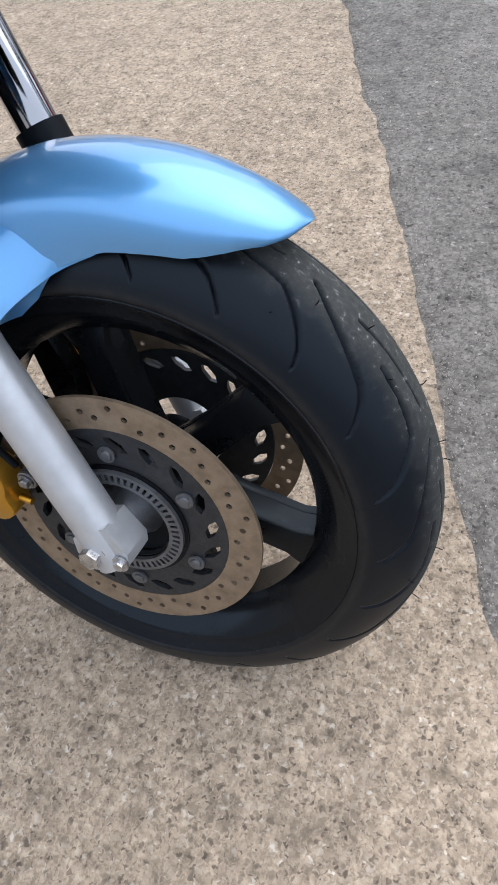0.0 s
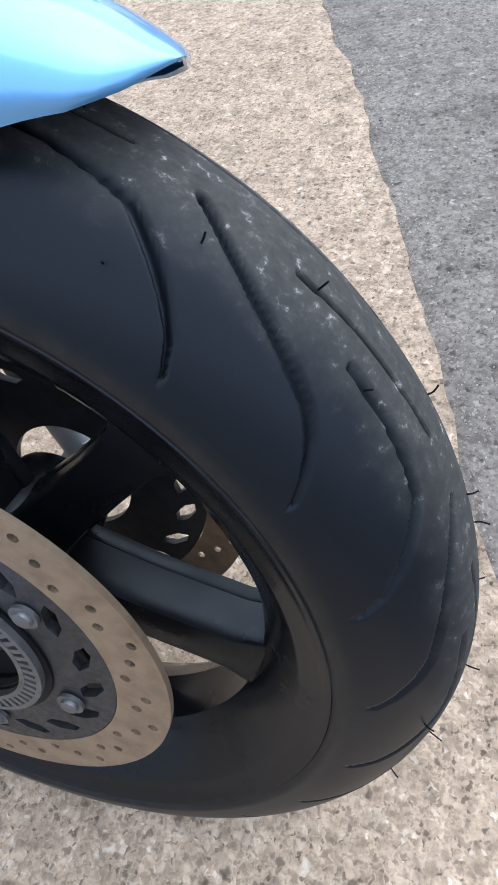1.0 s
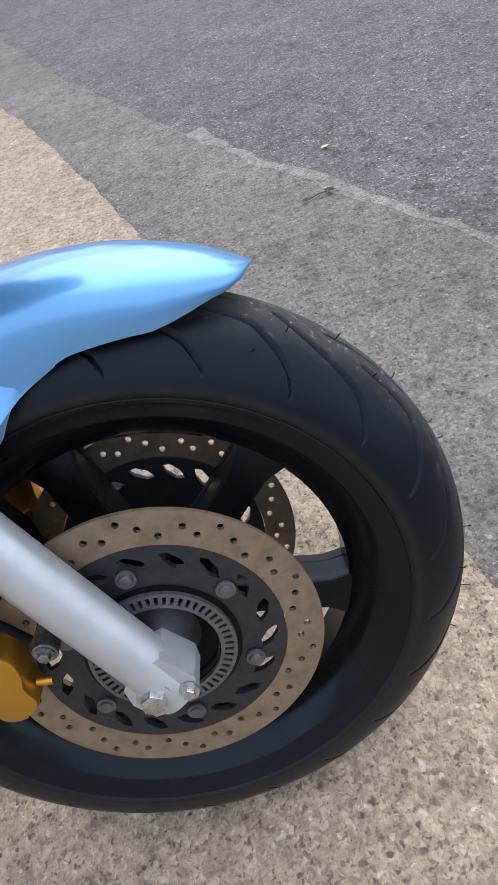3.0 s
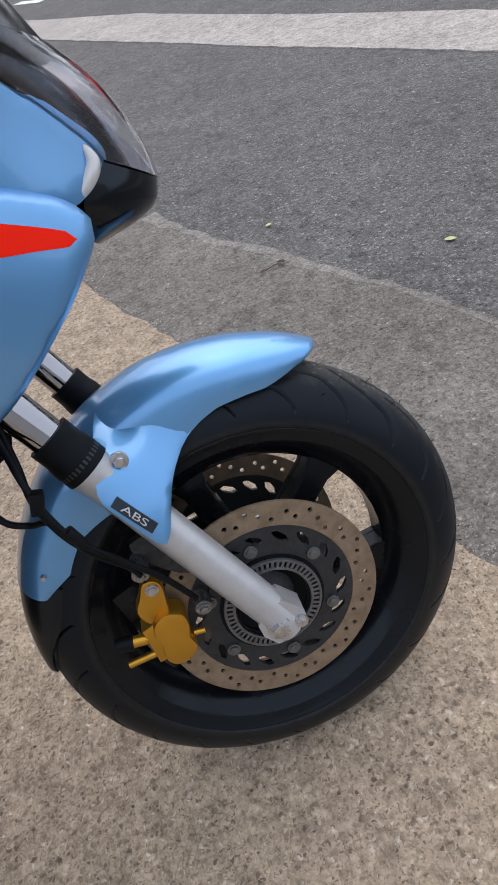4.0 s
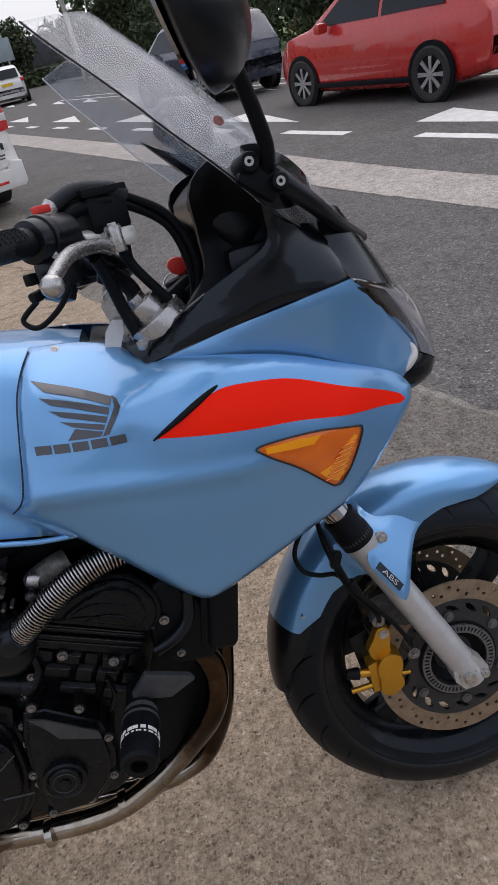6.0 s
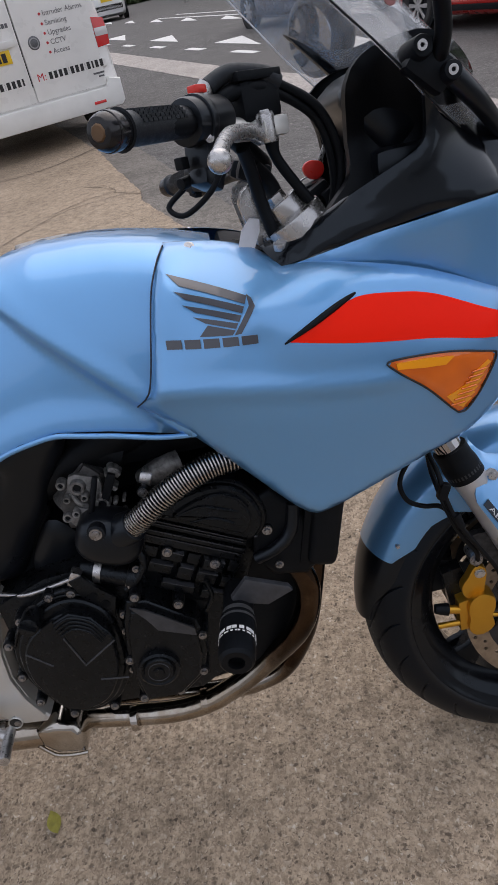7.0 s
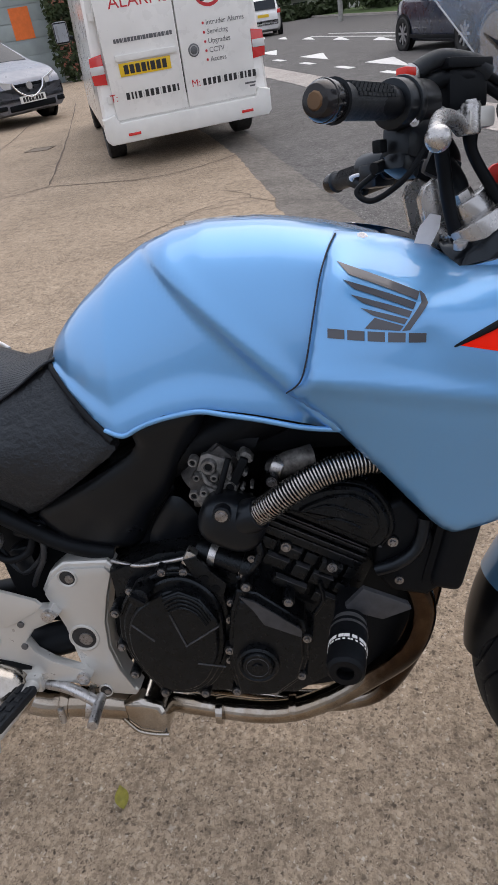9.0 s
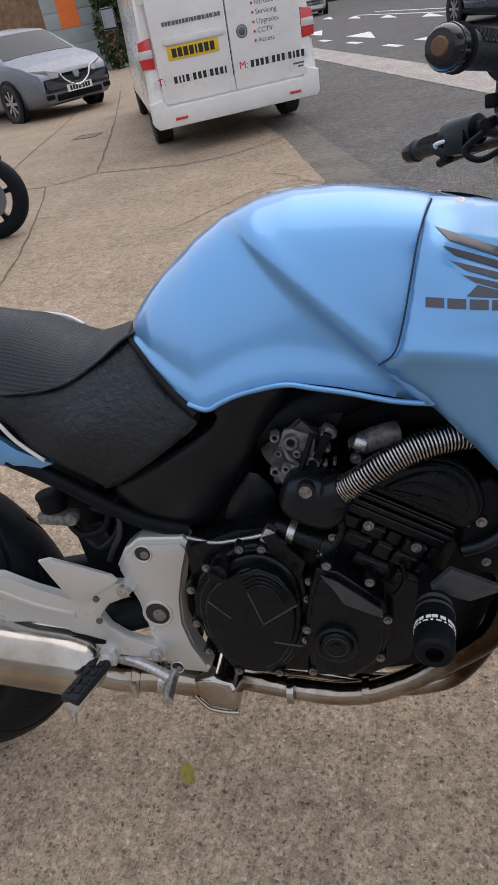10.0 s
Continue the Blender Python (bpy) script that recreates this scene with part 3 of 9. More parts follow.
sheet("pavement_strip", [(4.2, -3.0), (2.65, 1.2), (2.02, 2.6), (1.60, 3.60), (1.25, 4.40), (0.86, 5.40), (0.15, 7.1), (-2.75, 14.2), (-8.5, 27), (-8.9, 29.5), (-3.35, 17.4), (-0.05, 9.3), (0.90, 7.35),
       (1.45, 5.75), (1.86, 4.62), (2.42, 3.29), (3.1, 1.6), (5.0, -3.0)], -0.012, strip_mat, "pale concrete channel strip along the road", "kerb strip", 0.02, 0.02)

# joints and cracks in the concrete
def joint(points, w=0.005):
    path = spline([(x, y, 0) for x, y in points], 10)
    left, right = [], []
    for i, p in enumerate(path):
        d = (path[min(i + 1, len(path) - 1)] - path[max(i - 1, 0)]).normalized()
        j = noise.noise_vector((p.x * 11, p.y * 11, 1)) * 0.018
        ww = w * (0.7 + 0.5 * noise.noise((p.x * 17, p.y * 17, 5)))
        s = Vector((-d.y, d.x, 0)) * ww
        left.append((p.x + s.x + j.x, p.y + s.y + j.y, 0.004))
        right.append((p.x - s.x + j.x, p.y - s.y + j.y, 0.004))
    m = len(left)
    bm = bm_of(left + right, [(i, i + 1, m + i + 1, m + i) for i in range(m - 1)])
    return tagged(part("trim_joint", bm, crack_dirt), "dark dirt-filled joint in the concrete", "joint", kind="structure")


for pts, w in [([(-4.9, 5.30), (-4.5, 5.28), (-4.195, 5.26), (-3.95, 5.42), (-3.77, 5.59), (-3.45, 5.56), (-2.736, 5.49), (-2.27, 5.70), (-1.86, 6.24)], 0.011),
               ([(-3.79, 5.66), (-4.18, 6.75), (-5.22, 9.57), (-6.95, 14.0)], 0.013), ([(-5.1, 5.9), (-5.37, 6.79), (-5.76, 8.10), (-6.17, 9.56), (-6.82, 11.56)], 0.013),
               ([(-2.9, 2.0), (-3.154, 2.754), (-3.351, 3.323), (-3.88, 4.617), (-4.195, 5.26)], 0.008), ([(-2.133, 3.535), (-1.834, 4.041), (-1.5, 4.22), (-1.22, 4.286)], 0.005),
               ([(-2.9, 3.0), (-2.45, 3.15), (-2.133, 3.535)], 0.003), ([(-1.9, 4.05), (-1.65, 4.3), (-1.45, 4.35), (-1.2, 4.15)], 0.005), ([(-1.75, 4.7), (-1.5, 4.5), (-1.45, 4.35)], 0.005),
               ([(-1.7, 3.2), (-1.3, 3.35), (-0.95, 3.3)], 0.004), ([(-2.0, 2.3), (-1.4, 2.75), (-0.8, 2.85)], 0.003)]:
    joint(pts, w)

# road markings
def mark(outline):
    ob = sheet("road_marking", outline, -0.015, road_paint, "white painted road marking", "road marking", 0.004, 0.01, cut=0.2)
    return ob


along = Vector((-0.404, 0.915))
across = Vector((0.915, 0.404))
origin = Vector((2.384, 5.912))
for s0, s1 in [(-4.2, -2.7), (-1.55, 0.0), (1.1, 2.3), (3.6, 4.7), (6.05, 6.97)] + [(8.4 + 2.3 * k, 9.2 + 2.3 * k) for k in range(9)]:
    a, b = origin + along * s0, origin + along * s1
    mark([tuple(a), tuple(b), tuple(b + across * 0.16), tuple(a + across * 0.16)])
for k in range(-1, 7):
    a = origin + along * (0.55 + 4.25 * k) + across * 0.62
    mark([tuple(a), tuple(a + along * 0.05 + across * 0.65), tuple(a - along * 2.1)])
for s0, s1, c in [(-9, 22, 4.6), (-3.0, 6, 3.35), (-8, 22, 3.9)]:
    a, b = origin + along * s0 + across * c, origin + along * s1 + across * c
    mark([tuple(a), tuple(b), tuple(b + across * 0.11), tuple(a + across * 0.11)])
for s0 in np.arange(-6, 34, 3.2):
    a = origin + across * 3.25 + along * float(s0)
    mark([tuple(a), tuple(a + along * 1.5 + across * 0.02), tuple(a + along * 2.3 + across * 0.55), tuple(a + along * 1.9 + across * 0.5)])

# the grass verge on the far side, with its kerb
kerb_line = [(12.5, 3.5), (9.6, 11.2), (7.65, 16.1), (6.0, 20.2), (3.9, 27.0), (0.6, 36.0), (-3.2, 48.0), (-10, 66), (-30, 90)]
off = lambda d: [(x + d * 0.9, y + d * 0.42) for x, y in kerb_line]
sheet("kerb", kerb_line + off(0.16)[::-1], 0.085, strip_mat, "low grey kerb along the grass verge", "kerb", 0.12, 0.0)
sheet("grass_verge", off(0.16) + [(-20, 140), (120, 140), (120, 3.5)], 0.07, grass_mat, "rough mown grass verge", "grass", 0.1, 0.0)

# ---- the motorcycle: front wheel, fork, mudguard ----
bike = thing("motorcycle", "light blue half-faired motorcycle leaning on its side stand", "motorcycle", (-0.72, 0.0, 0.0))


def tyre(width, outer, rim, seg, grooves, crown):
    """A road tyre about the y axis with cut grooves."""
    ss = np.concatenate([np.linspace(-1, -0.66, 14)[:-1], np.linspace(-0.66, -0.13, 46)[:-1], np.linspace(-0.13, 0.13, 66), np.linspace(0.13, 0.66, 46)[1:], np.linspace(0.66, 1, 14)[1:]])
    prof = []
    for s in ss:                                # from the right bead over the crown to the left bead
        e = abs(s)
        if e <= 0.80:                           # rounded section
            b = e / 0.80 * 1.42
            y, r = width / 2 * math.sin(b), outer - crown * (1 - math.cos(b))
        else:                                   # bead, drawn in to the rim
            b = (e - 0.80) / 0.20
            y = width / 2 * (math.sin(1.42) - 0.075 * b * b)
            r0 = outer - crown * (1 - math.cos(1.42))
            r = r0 + (rim - r0) * b
        prof.append((float(math.copysign(y, s)), float(r)))
    angles = np.arange(seg) * 360.0 / seg
    cut = grooves(angles[:, None], ss[None, :]) if grooves else np.zeros((seg, len(ss)))
    inner = [(prof[-1][0] * 0.92, rim - 0.004), (prof[0][0] * 0.92, rim - 0.004)]
    m = len(prof) + 2
    verts = []
    for i in range(seg):
        c, s_ = math.cos(radians(angles[i])), math.sin(radians(angles[i]))
        for j, (y, r) in enumerate(prof):
            d = float(cut[i, j])
            y1, r1 = y * (1 - d * 5), r - d
            verts.append((r1 * c, y1, r1 * s_))
        verts += [(r * c, y, r * s_) for y, r in inner]
    faces = [(i * m + k, i * m + (k + 1) % m, ((i + 1) % seg) * m + (k + 1) % m, ((i + 1) % seg) * m + k) for i in range(seg) for k in range(m)]
    me = bpy.data.meshes.new("tyre")
    me.from_pydata(verts, [], faces)
    return me


# grooves: degrees ahead of their outer end, and place across the tread
HOOK = [(0.0, 0.668), (1.8, 0.585), (4.1, 0.497), (6.4, 0.436), (11.5, 0.364), (15.8, 0.296), (19.0, 0.230), (22.5, 0.137)]
HOOK_SHORT = [(0.0, 0.668), (1.6, 0.560), (3.6, 0.480), (6.2, 0.395), (9.4, 0.300), (12.5, 0.270), (17.0, 0.245), (21.9, 0.235)]
SLIT = [(0.0, 0.100), (6.0, 0.106), (11.0, 0.106), (17.4, 0.122)]


def cut_along(line, angle, s, pitch, shift, half, depth):
    """Depth of a groove repeated round the tyre; lengths in millimetres."""
    best = np.full(np.broadcast(angle, s).shape, 99.0)
    ph = (angle - shift) % pitch
    for wrap in (-pitch, 0, pitch):
        for (a0, s0), (a1, s1) in zip(line[:-1], line[1:]):
            ax, ay, bx, by = a0 * 5.2, s0 * 125, a1 * 5.2, s1 * 125
            px, py = (ph + wrap) * 5.2, s * 125
            t = np.clip(((px - ax) * (bx - ax) + (py - ay) * (by - ay)) / ((bx - ax) ** 2 + (by - ay) ** 2), 0, 1)
            d = np.hypot(px - ax - t * (bx - ax), py - ay - t * (by - ay))
            w = half * (0.45 + 0.55 * np.clip((0.66 - s) / 0.25, 0, 1))
            best = np.minimum(best, d / w)
    return depth * np.clip(2.2 * (1 - best), 0, 1)


def front_groove(angle, s):
    """Long hooks from near the crown to the shoulder on both sides, short slits between them."""
    pitch = 360 / 11
    out = np.zeros(np.broadcast(angle, s).shape)
    for side, shift in ((-1, 0.0), (1, pitch / 2)):
        for line, first, half, depth in ((HOOK, 31.1, 2.9, 0.005), (HOOK_SHORT, 15.1, 2.9, 0.005), (SLIT, 27.3, 1.7, 0.005)):
            out = np.maximum(out, cut_along(line, angle, s * side, pitch, (first + shift) % pitch, half, depth))
    return out


def at(name, bm, material, frame_, parent, label="", sharp=40):
    return part(name, bm, material, parent, label, frame_, sharp)


# rim: barrel with two flanges
rim_half = [(0.0560, 0.2335), (0.0605, 0.2365), (0.0625, 0.2340), (0.0610, 0.2300), (0.0575, 0.2255), (0.0560, 0.2180), (0.0535, 0.2135), (0.0450, 0.2050), (0.0380, 0.1960), (0.0200, 0.1850)]
rim_under = [(0.018, 0.196), (0.038, 0.212), (0.048, 0.224)]
rim_prof = [(-y, r) for y, r in rim_half] + rim_half[::-1] + rim_under[::-1] + [(-y, r) for y, r in rim_under]
wheel = at("front_wheel", turned(rim_prof, 120), rim_black, WHEEL, bike, "black five spoke cast front wheel", 30)
me = tyre(0.1302, 0.3055, 0.2325, 1300, front_groove, 0.077)
me.transform(WHEEL)
me.materials.append(tread.m)
me.shade_smooth()
front_tyre = new("tyre", me)
front_tyre.parent, front_tyre.matrix_parent_inverse = wheel, wheel.matrix_world.inverted()
tagged(front_tyre, "black road tyre with hooked grooves and a scuffed crown")
rng = random.Random(17)
for k in range(16):                                     # moulding hairs left on the rubber
    a, b = radians(-40 + 7.5 * k + rng.uniform(-2, 2)), rng.uniform(-0.9, 0.35)
    r, y = 0.3055 - 0.077 * (1 - math.cos(b)), 0.0651 * math.sin(b)
    p, d = Vector((r * math.cos(a), y, r * math.sin(a))), Vector((math.cos(a) * math.cos(b), math.sin(b), math.sin(a) * math.cos(b)))
    at("rubber_hair", tube([p, p + d * 0.003, p + d * 0.0065 + Vector((rng.uniform(-1, 1), rng.uniform(-1, 1), rng.uniform(-1, 1))) * 0.0018], 0.0005, 3, 5), matt_black, WHEEL, front_tyre)

at("hub", turned([(-0.055, 0.022), (-0.055, 0.040), (-0.03, 0.046), (0.03, 0.046), (0.055, 0.040), (0.055, 0.022)], 48), wheel_black, WHEEL, wheel)


def spoke(angle):
    """A hollow-backed cast spoke, widening to the rim."""
    bms = []
    for y in (-0.017, 0.017):
        bms.append(slab([(0.038, -0.022), (0.10, -0.0165), (0.165, -0.017), (0.188, -0.026), (0.188, 0.026), (0.165, 0.017), (0.10, 0.0165), (0.038, 0.022)], y - 0.006, y + 0.006, 0.004))
    bms.append(slab([(0.038, -0.020), (0.188, -0.015), (0.188, -0.004), (0.038, -0.006)], -0.018, 0.018))
    bms.append(slab([(0.038, 0.0205), (0.100, 0.0155), (0.165, 0.016), (0.188, 0.024), (0.188, 0.004), (0.038, 0.007)], -0.018, 0.018))
    b = join(*bms)
    b.transform(Matrix.Rotation(-radians(angle), 4, "Y"))
    return b


for k in range(6):
    at("spoke", spoke(-17 + 60 * k), wheel_black, WHEEL, wheel)


def drilled_ring(r0, r1, y0, y1, holes, seg=180):
    """A flat ring with drilled holes, cut as real openings."""
    outer = [(r1 * math.cos(2 * math.pi * i / seg), r1 * math.sin(2 * math.pi * i / seg)) for i in range(seg)]
    inner = [(r0 * math.cos(2 * math.pi * i / seg), r0 * math.sin(2 * math.pi * i / seg)) for i in range(seg)]
    pts, edges, rings = [], [], [outer, inner]
    rings += [[(x + rr * math.cos(2 * math.pi * i / 10), z + rr * math.sin(2 * math.pi * i / 10)) for i in range(10)] if not callable(rr) else rr(x, z) for x, z, rr in holes]
    for ring in rings:
        o = len(pts)
        pts += ring
        edges += [(o + i, o + (i + 1) % len(ring)) for i in range(len(ring))]
    vs, _, fs, _, _, _ = delaunay_2d_cdt([Vector(p) for p in pts], edges, [], 1, 1e-6)
    keep = []
    for f in fs:
        cx, cz = sum(vs[i].x for i in f) / 3, sum(vs[i].y for i in f) / 3
        rad = math.hypot(cx, cz)
        if not r0 - 1e-4 < rad < r1 + 1e-4:
            continue
        if any(inside(cx, cz, ring) for ring in rings[2:]):
            continue
        keep.append(f)
    bm = bm_of([(v.x, y0, v.y) for v in vs], keep)
    loose = [v for v in bm.verts if not v.link_faces]
    bmesh.ops.delete(bm, geom=loose, context="VERTS")
    r = bmesh.ops.extrude_face_region(bm, geom=list(bm.faces))
    bmesh.ops.translate(bm, verts=[v for v in r["geom"] if isinstance(v, bmesh.types.BMVert)], vec=(0, y1 - y0, 0))
    return bm


def disc(side, parent):
    y = 0.078 * side
    holes = []
    for k in range(10):
        for da, r in ((0.0, 0.1372), (-6.8, 0.1292), (-14.3, 0.1212), (-23.0, 0.1312), (-29.0, 0.1250)):
            a = radians(14.8 + 36 * k + da)
            holes.append((r * math.cos(a), r * math.sin(a), 0.0033))
    d = at("brake_disc", drilled_ring(0.1125, 0.1465, y - 0.0022, y + 0.0022, holes), rotor_rust, WHEEL, parent, "rusty brown drilled brake disc", 30)
    slots = []
    for k in range(18):
        a = radians(60 * (k // 3) + (26, 6, -13)[k % 3])
        def slot(x, z, a=a):
            c, s_ = math.cos(a), math.sin(a)
            out = []
            for px, pz in ((-0.014, -0.003), (-0.004, -0.0062), (0.009, -0.0035), (0.0135, 0.0025), (0.005, 0.0055), (-0.008, 0.0035)):
                out.append((x + px * math.cos(a + 0.9) - pz * math.sin(a + 0.9), z + px * math.sin(a + 0.9) + pz * math.cos(a + 0.9)))
            return out
        slots.append((0.096 * math.cos(a), 0.096 * math.sin(a), slot))
    at("carrier", drilled_ring(0.050, 0.1120, y - 0.003 - 0.001 * side, y + 0.003 - 0.001 * side, slots), carrier_grey, WHEEL, d, "dark grey slotted carrier", 30)
    for k in range(6):
        a = radians(32 + 60 * k)
        p = Vector((0.085 * math.cos(a), y + 0.004 * side, 0.085 * math.sin(a)))
        at("bolt", bolt(p, (0, side, 0), 0.0062, 0.004, False), ring_grey, WHEEL, d)
    return d


disc_r = disc(-1, bike)
disc_l = disc(1, bike)
# toothed sensor ring
bms = [turned([(-0.0865, 0.0515), (-0.0865, 0.0550), (-0.0815, 0.0550), (-0.0815, 0.0515)], 72), turned([(-0.0865, 0.0630), (-0.0865, 0.0665), (-0.0815, 0.0665), (-0.0815, 0.0630)], 72)]
for k in range(54):
    a = 2 * math.pi * k / 54
    bms.append(box((0.0590 * math.cos(a), -0.084, 0.0590 * math.sin(a)), (0.0085, 0.0045, 0.0037), 0, (0, -math.degrees(a), 0)))
at("sensor_ring", join(*bms), ring_grey, WHEEL, wheel, "grey toothed speed sensor ring", 25)
at("ring_backing", turned([(-0.0820, 0.051), (-0.0820, 0.071), (-0.0770, 0.071), (-0.0640, 0.051), (-0.0560, 0.026), (-0.0600, 0.026), (-0.0700, 0.051)], 64), matt_black, WHEEL, wheel, "black ring backing")
at("wheel_spacer", turned([(-0.098, 0.012), (-0.098, 0.020), (-0.075, 0.024), (-0.060, 0.038), (-0.05, 0.038), (-0.05, 0.012)], 40), ring_grey, WHEEL, wheel)

# fork: two legs on the rake line
RAKE = Vector((-math.sin(radians(26)), 0.0, math.cos(radians(26))))
for side in (-1, 1):
    foot = Vector((0.008, 0.110 * side, -0.005))
    leg = at("fork_leg", tube([foot - RAKE * 0.014, foot + RAKE * 0.05, foot + RAKE * 0.2, foot + RAKE * 0.325], lambda t: 0.0238 + 0.0045 * step(0.86, 1.0, t), 8, 32), fork_silver, FRONT, bike, "silver painted fork slider", 35)
    at("axle_lug", slab([(-0.024, 0.010), (-0.022, -0.008), (-0.008, -0.026), (0.004, -0.025), (0.036, -0.006), (0.036, 0.008), (0.014, 0.034), (-0.012, 0.026)], 0.088 * side, 0.127 * side, 0.003, 0), fork_silver, FRONT, leg)
    at("axle_bolt", join(rod((0, 0.124 * side, 0), (0, 0.132 * side, 0), 0.0155, seg=28, bevel=0.001), rod((0, 0.126 * side, 0), (0, 0.141 * side, 0), 0.0112, seg=6, bevel=0.001)), steel, FRONT, leg, "zinc hexagon axle bolt", 30)
    at("pinch_bolt", bolt((0.028, 0.129 * side, -0.004), (0, side, 0), 0.006, 0.006), steel, FRONT, leg)
    top = foot + RAKE * 0.32
    at("dust_seal", tube([top - RAKE * 0.004, top + RAKE * 0.012, top + RAKE * 0.030, top + RAKE * 0.050], lambda t: 0.0286 - 0.0020 * step(0.4, 0.7, t), 6, 32), matt_black, FRONT, leg, "black rubber dust seal", 30)
    at("seal_ring", rod(top + RAKE * 0.004, top + RAKE * 0.012, 0.0286, seg=32, bevel=0.001), carrier_grey, FRONT, leg)
    at("fork_tube", rod(top + RAKE * 0.03, foot + RAKE * 0.72, 0.0215, seg=32), fork_chrome, FRONT, leg, "chromed fork tube", 30)
    at("pinch_lug", slab([(-0.130, 0.165), (-0.115, 0.13), (-0.08, 0.10), (-0.065, 0.12), (-0.08, 0.165)], 0.078 * side, 0.096 * side, 0.003, 3), cast_dark, FRONT, leg)
    low = foot + RAKE * 0.55
    at("lower_yoke_boss", rod(low - RAKE * 0.02, low + RAKE * 0.02, 0.032, seg=32, bevel=0.003), matt_black, FRONT, leg, "black lower yoke boss")
at("front_axle", rod((0, -0.11, 0), (0, 0.11, 0), 0.010), steel, WHEEL, wheel)

# calipers, one on each disc, behind the leg
CALIPER = FORK @ Matrix.Translation((-0.007, 0, 0.013))


def caliper(side):
    y = 0.098 * side
    c = at("brake_caliper", join(slab([(-0.115, 0.075), (-0.096, 0.066), (-0.094, 0.045), (-0.099, 0.028), (-0.096, 0.008), (-0.112, -0.008), (-0.130, -0.008), (-0.139, 0.006), (-0.137, 0.027), (-0.139, 0.046), (-0.132, 0.066)], y - 0.016, y + 0.012, 0.006, 4),
                            slab([(-0.152, 0.055), (-0.13, 0.062), (-0.125, 0.0), (-0.150, -0.004)], y - 0.006, y + 0.034 * -side, 0.004)), gold, CALIPER, bike, "gold painted two piston brake caliper", 35)
    at("caliper_arm", slab([(-0.137, 0.062), (-0.146, 0.084), (-0.135, 0.105), (-0.126, 0.122), (-0.114, 0.124), (-0.105, 0.112), (-0.108, 0.085), (-0.112, 0.068)], y - 0.006, y + 0.010, 0.004, 4), gold, CALIPER, c, "", 35)
    at("bolt", bolt((-0.117, y - 0.007, 0.112), (0, -1, 0), 0.006, 0.004, False), steel, CALIPER, c)
    at("slide_pin", join(rod((-0.150, y, 0.038), (-0.182, y, 0.044), 0.0075, seg=16, bevel=0.001), rod((-0.150, y, 0.010), (-0.186, y, 0.008), 0.005, seg=14)), gold, CALIPER, c)
    at("pin_boot", rod((-0.168, y, 0.041), (-0.190, y, 0.046), 0.011, 0.008, seg=16, bevel=0.002), matt_black, CALIPER, c, "black rubber boot")
    at("bleed_nipple", rod((-0.096, y, 0.018), (-0.082, y, 0.016), 0.004, seg=12), gold, CALIPER, c)
    at("pad_carrier", slab([(-0.170, 0.10), (-0.158, 0.02), (-0.14, -0.02), (-0.115, -0.012), (-0.12, 0.06), (-0.14, 0.11)], y * 0.55, y * 0.82, 0.003), engine_black, CALIPER, c, "black caliper bracket")


caliper(-1)
caliper(1)
for p in ((-0.128, -0.104, 0.150), (-0.078, -0.104, 0.068)):
    at("caliper_mount", join(rod((p[0], -0.07, p[2]), p, 0.011, seg=18, bevel=0.002), bolt(p, (0, -1, 0), 0.006, 0.006)), bolt_steel, FORK, bike, "zinc caliper bolt", 30)

# mudguard: a long shell over the tyre with ears down to the legs


def guard_shell(a0, a1, nseg, half, radius, skirt, lift=0.0):
    """Angles from the front (0) over the top (90) to the rear (180)."""
    verts, faces = [], []
    n = 26
    for i in range(nseg + 1):
        a = a0 + (a1 - a0) * i / nseg
        hw, r, sk = half(a), radius(a), skirt(a)
        for j in range(n + 1):
            s = -1 + 2 * j / n
            e = abs(s)
            if e < 0.72:
                b = e / 0.72
                y = hw * math.sin(b * 1.35) / math.sin(1.35)
                rr = r - 0.034 * (1 - math.cos(b * 1.35)) / (1 - math.cos(1.35)) * min(1.0, hw / 0.06) ** 1.7
            else:
                b = (e - 0.72) / 0.28
                y = hw * (1 + 0.02 * math.sin(b * 3.14) - 0.02 * b)
                rr = r - 0.034 * min(1.0, hw / 0.06) ** 1.7 - sk * b
            verts.append((rr * math.cos(radians(a)), math.copysign(y, s), rr * math.sin(radians(a))))
    for i in range(nseg):
        for j in range(n):
            faces.append((i * (n + 1) + j, i * (n + 1) + j + 1, (i + 1) * (n + 1) + j + 1, (i + 1) * (n + 1) + j))
    bm = bm_of(verts, faces)
    bmesh.ops.recalc_face_normals(bm, faces=bm.faces)
    bmesh.ops.solidify(bm, geom=list(bm.faces), thickness=0.002)
    return bm


TIP = 60.0
half_t = [(TIP, 0.004), (TIP + 0.4, 0.017), (TIP + 1.2, 0.030), (TIP + 3, 0.040), (TIP + 7, 0.051), (TIP + 14, 0.062), (80, 0.069), (100, 0.076), (125, 0.078), (150, 0.074), (190, 0.066)]
rad_t = [(TIP, 0.339), (66, 0.3415), (80, 0.343), (100, 0.344), (125, 0.338), (150, 0.326), (190, 0.318)]
skirt_t = [(TIP, 0.001), (TIP + 2, 0.004), (TIP + 6, 0.011), (70, 0.019), (85, 0.032), (95, 0.05), (101, 0.075), (107, 0.085), (118, 0.085), (124, 0.06), (135, 0.040), (146, 0.036), (154, 0.010)]
guard = at("front_mudguard", guard_shell(TIP, 154, 90, lambda a: lerp(half_t, a), lambda a: lerp(rad_t, a), lambda a: lerp(skirt_t, a)), paint, FRONT, bike, "glossy light blue front mudguard", 50)
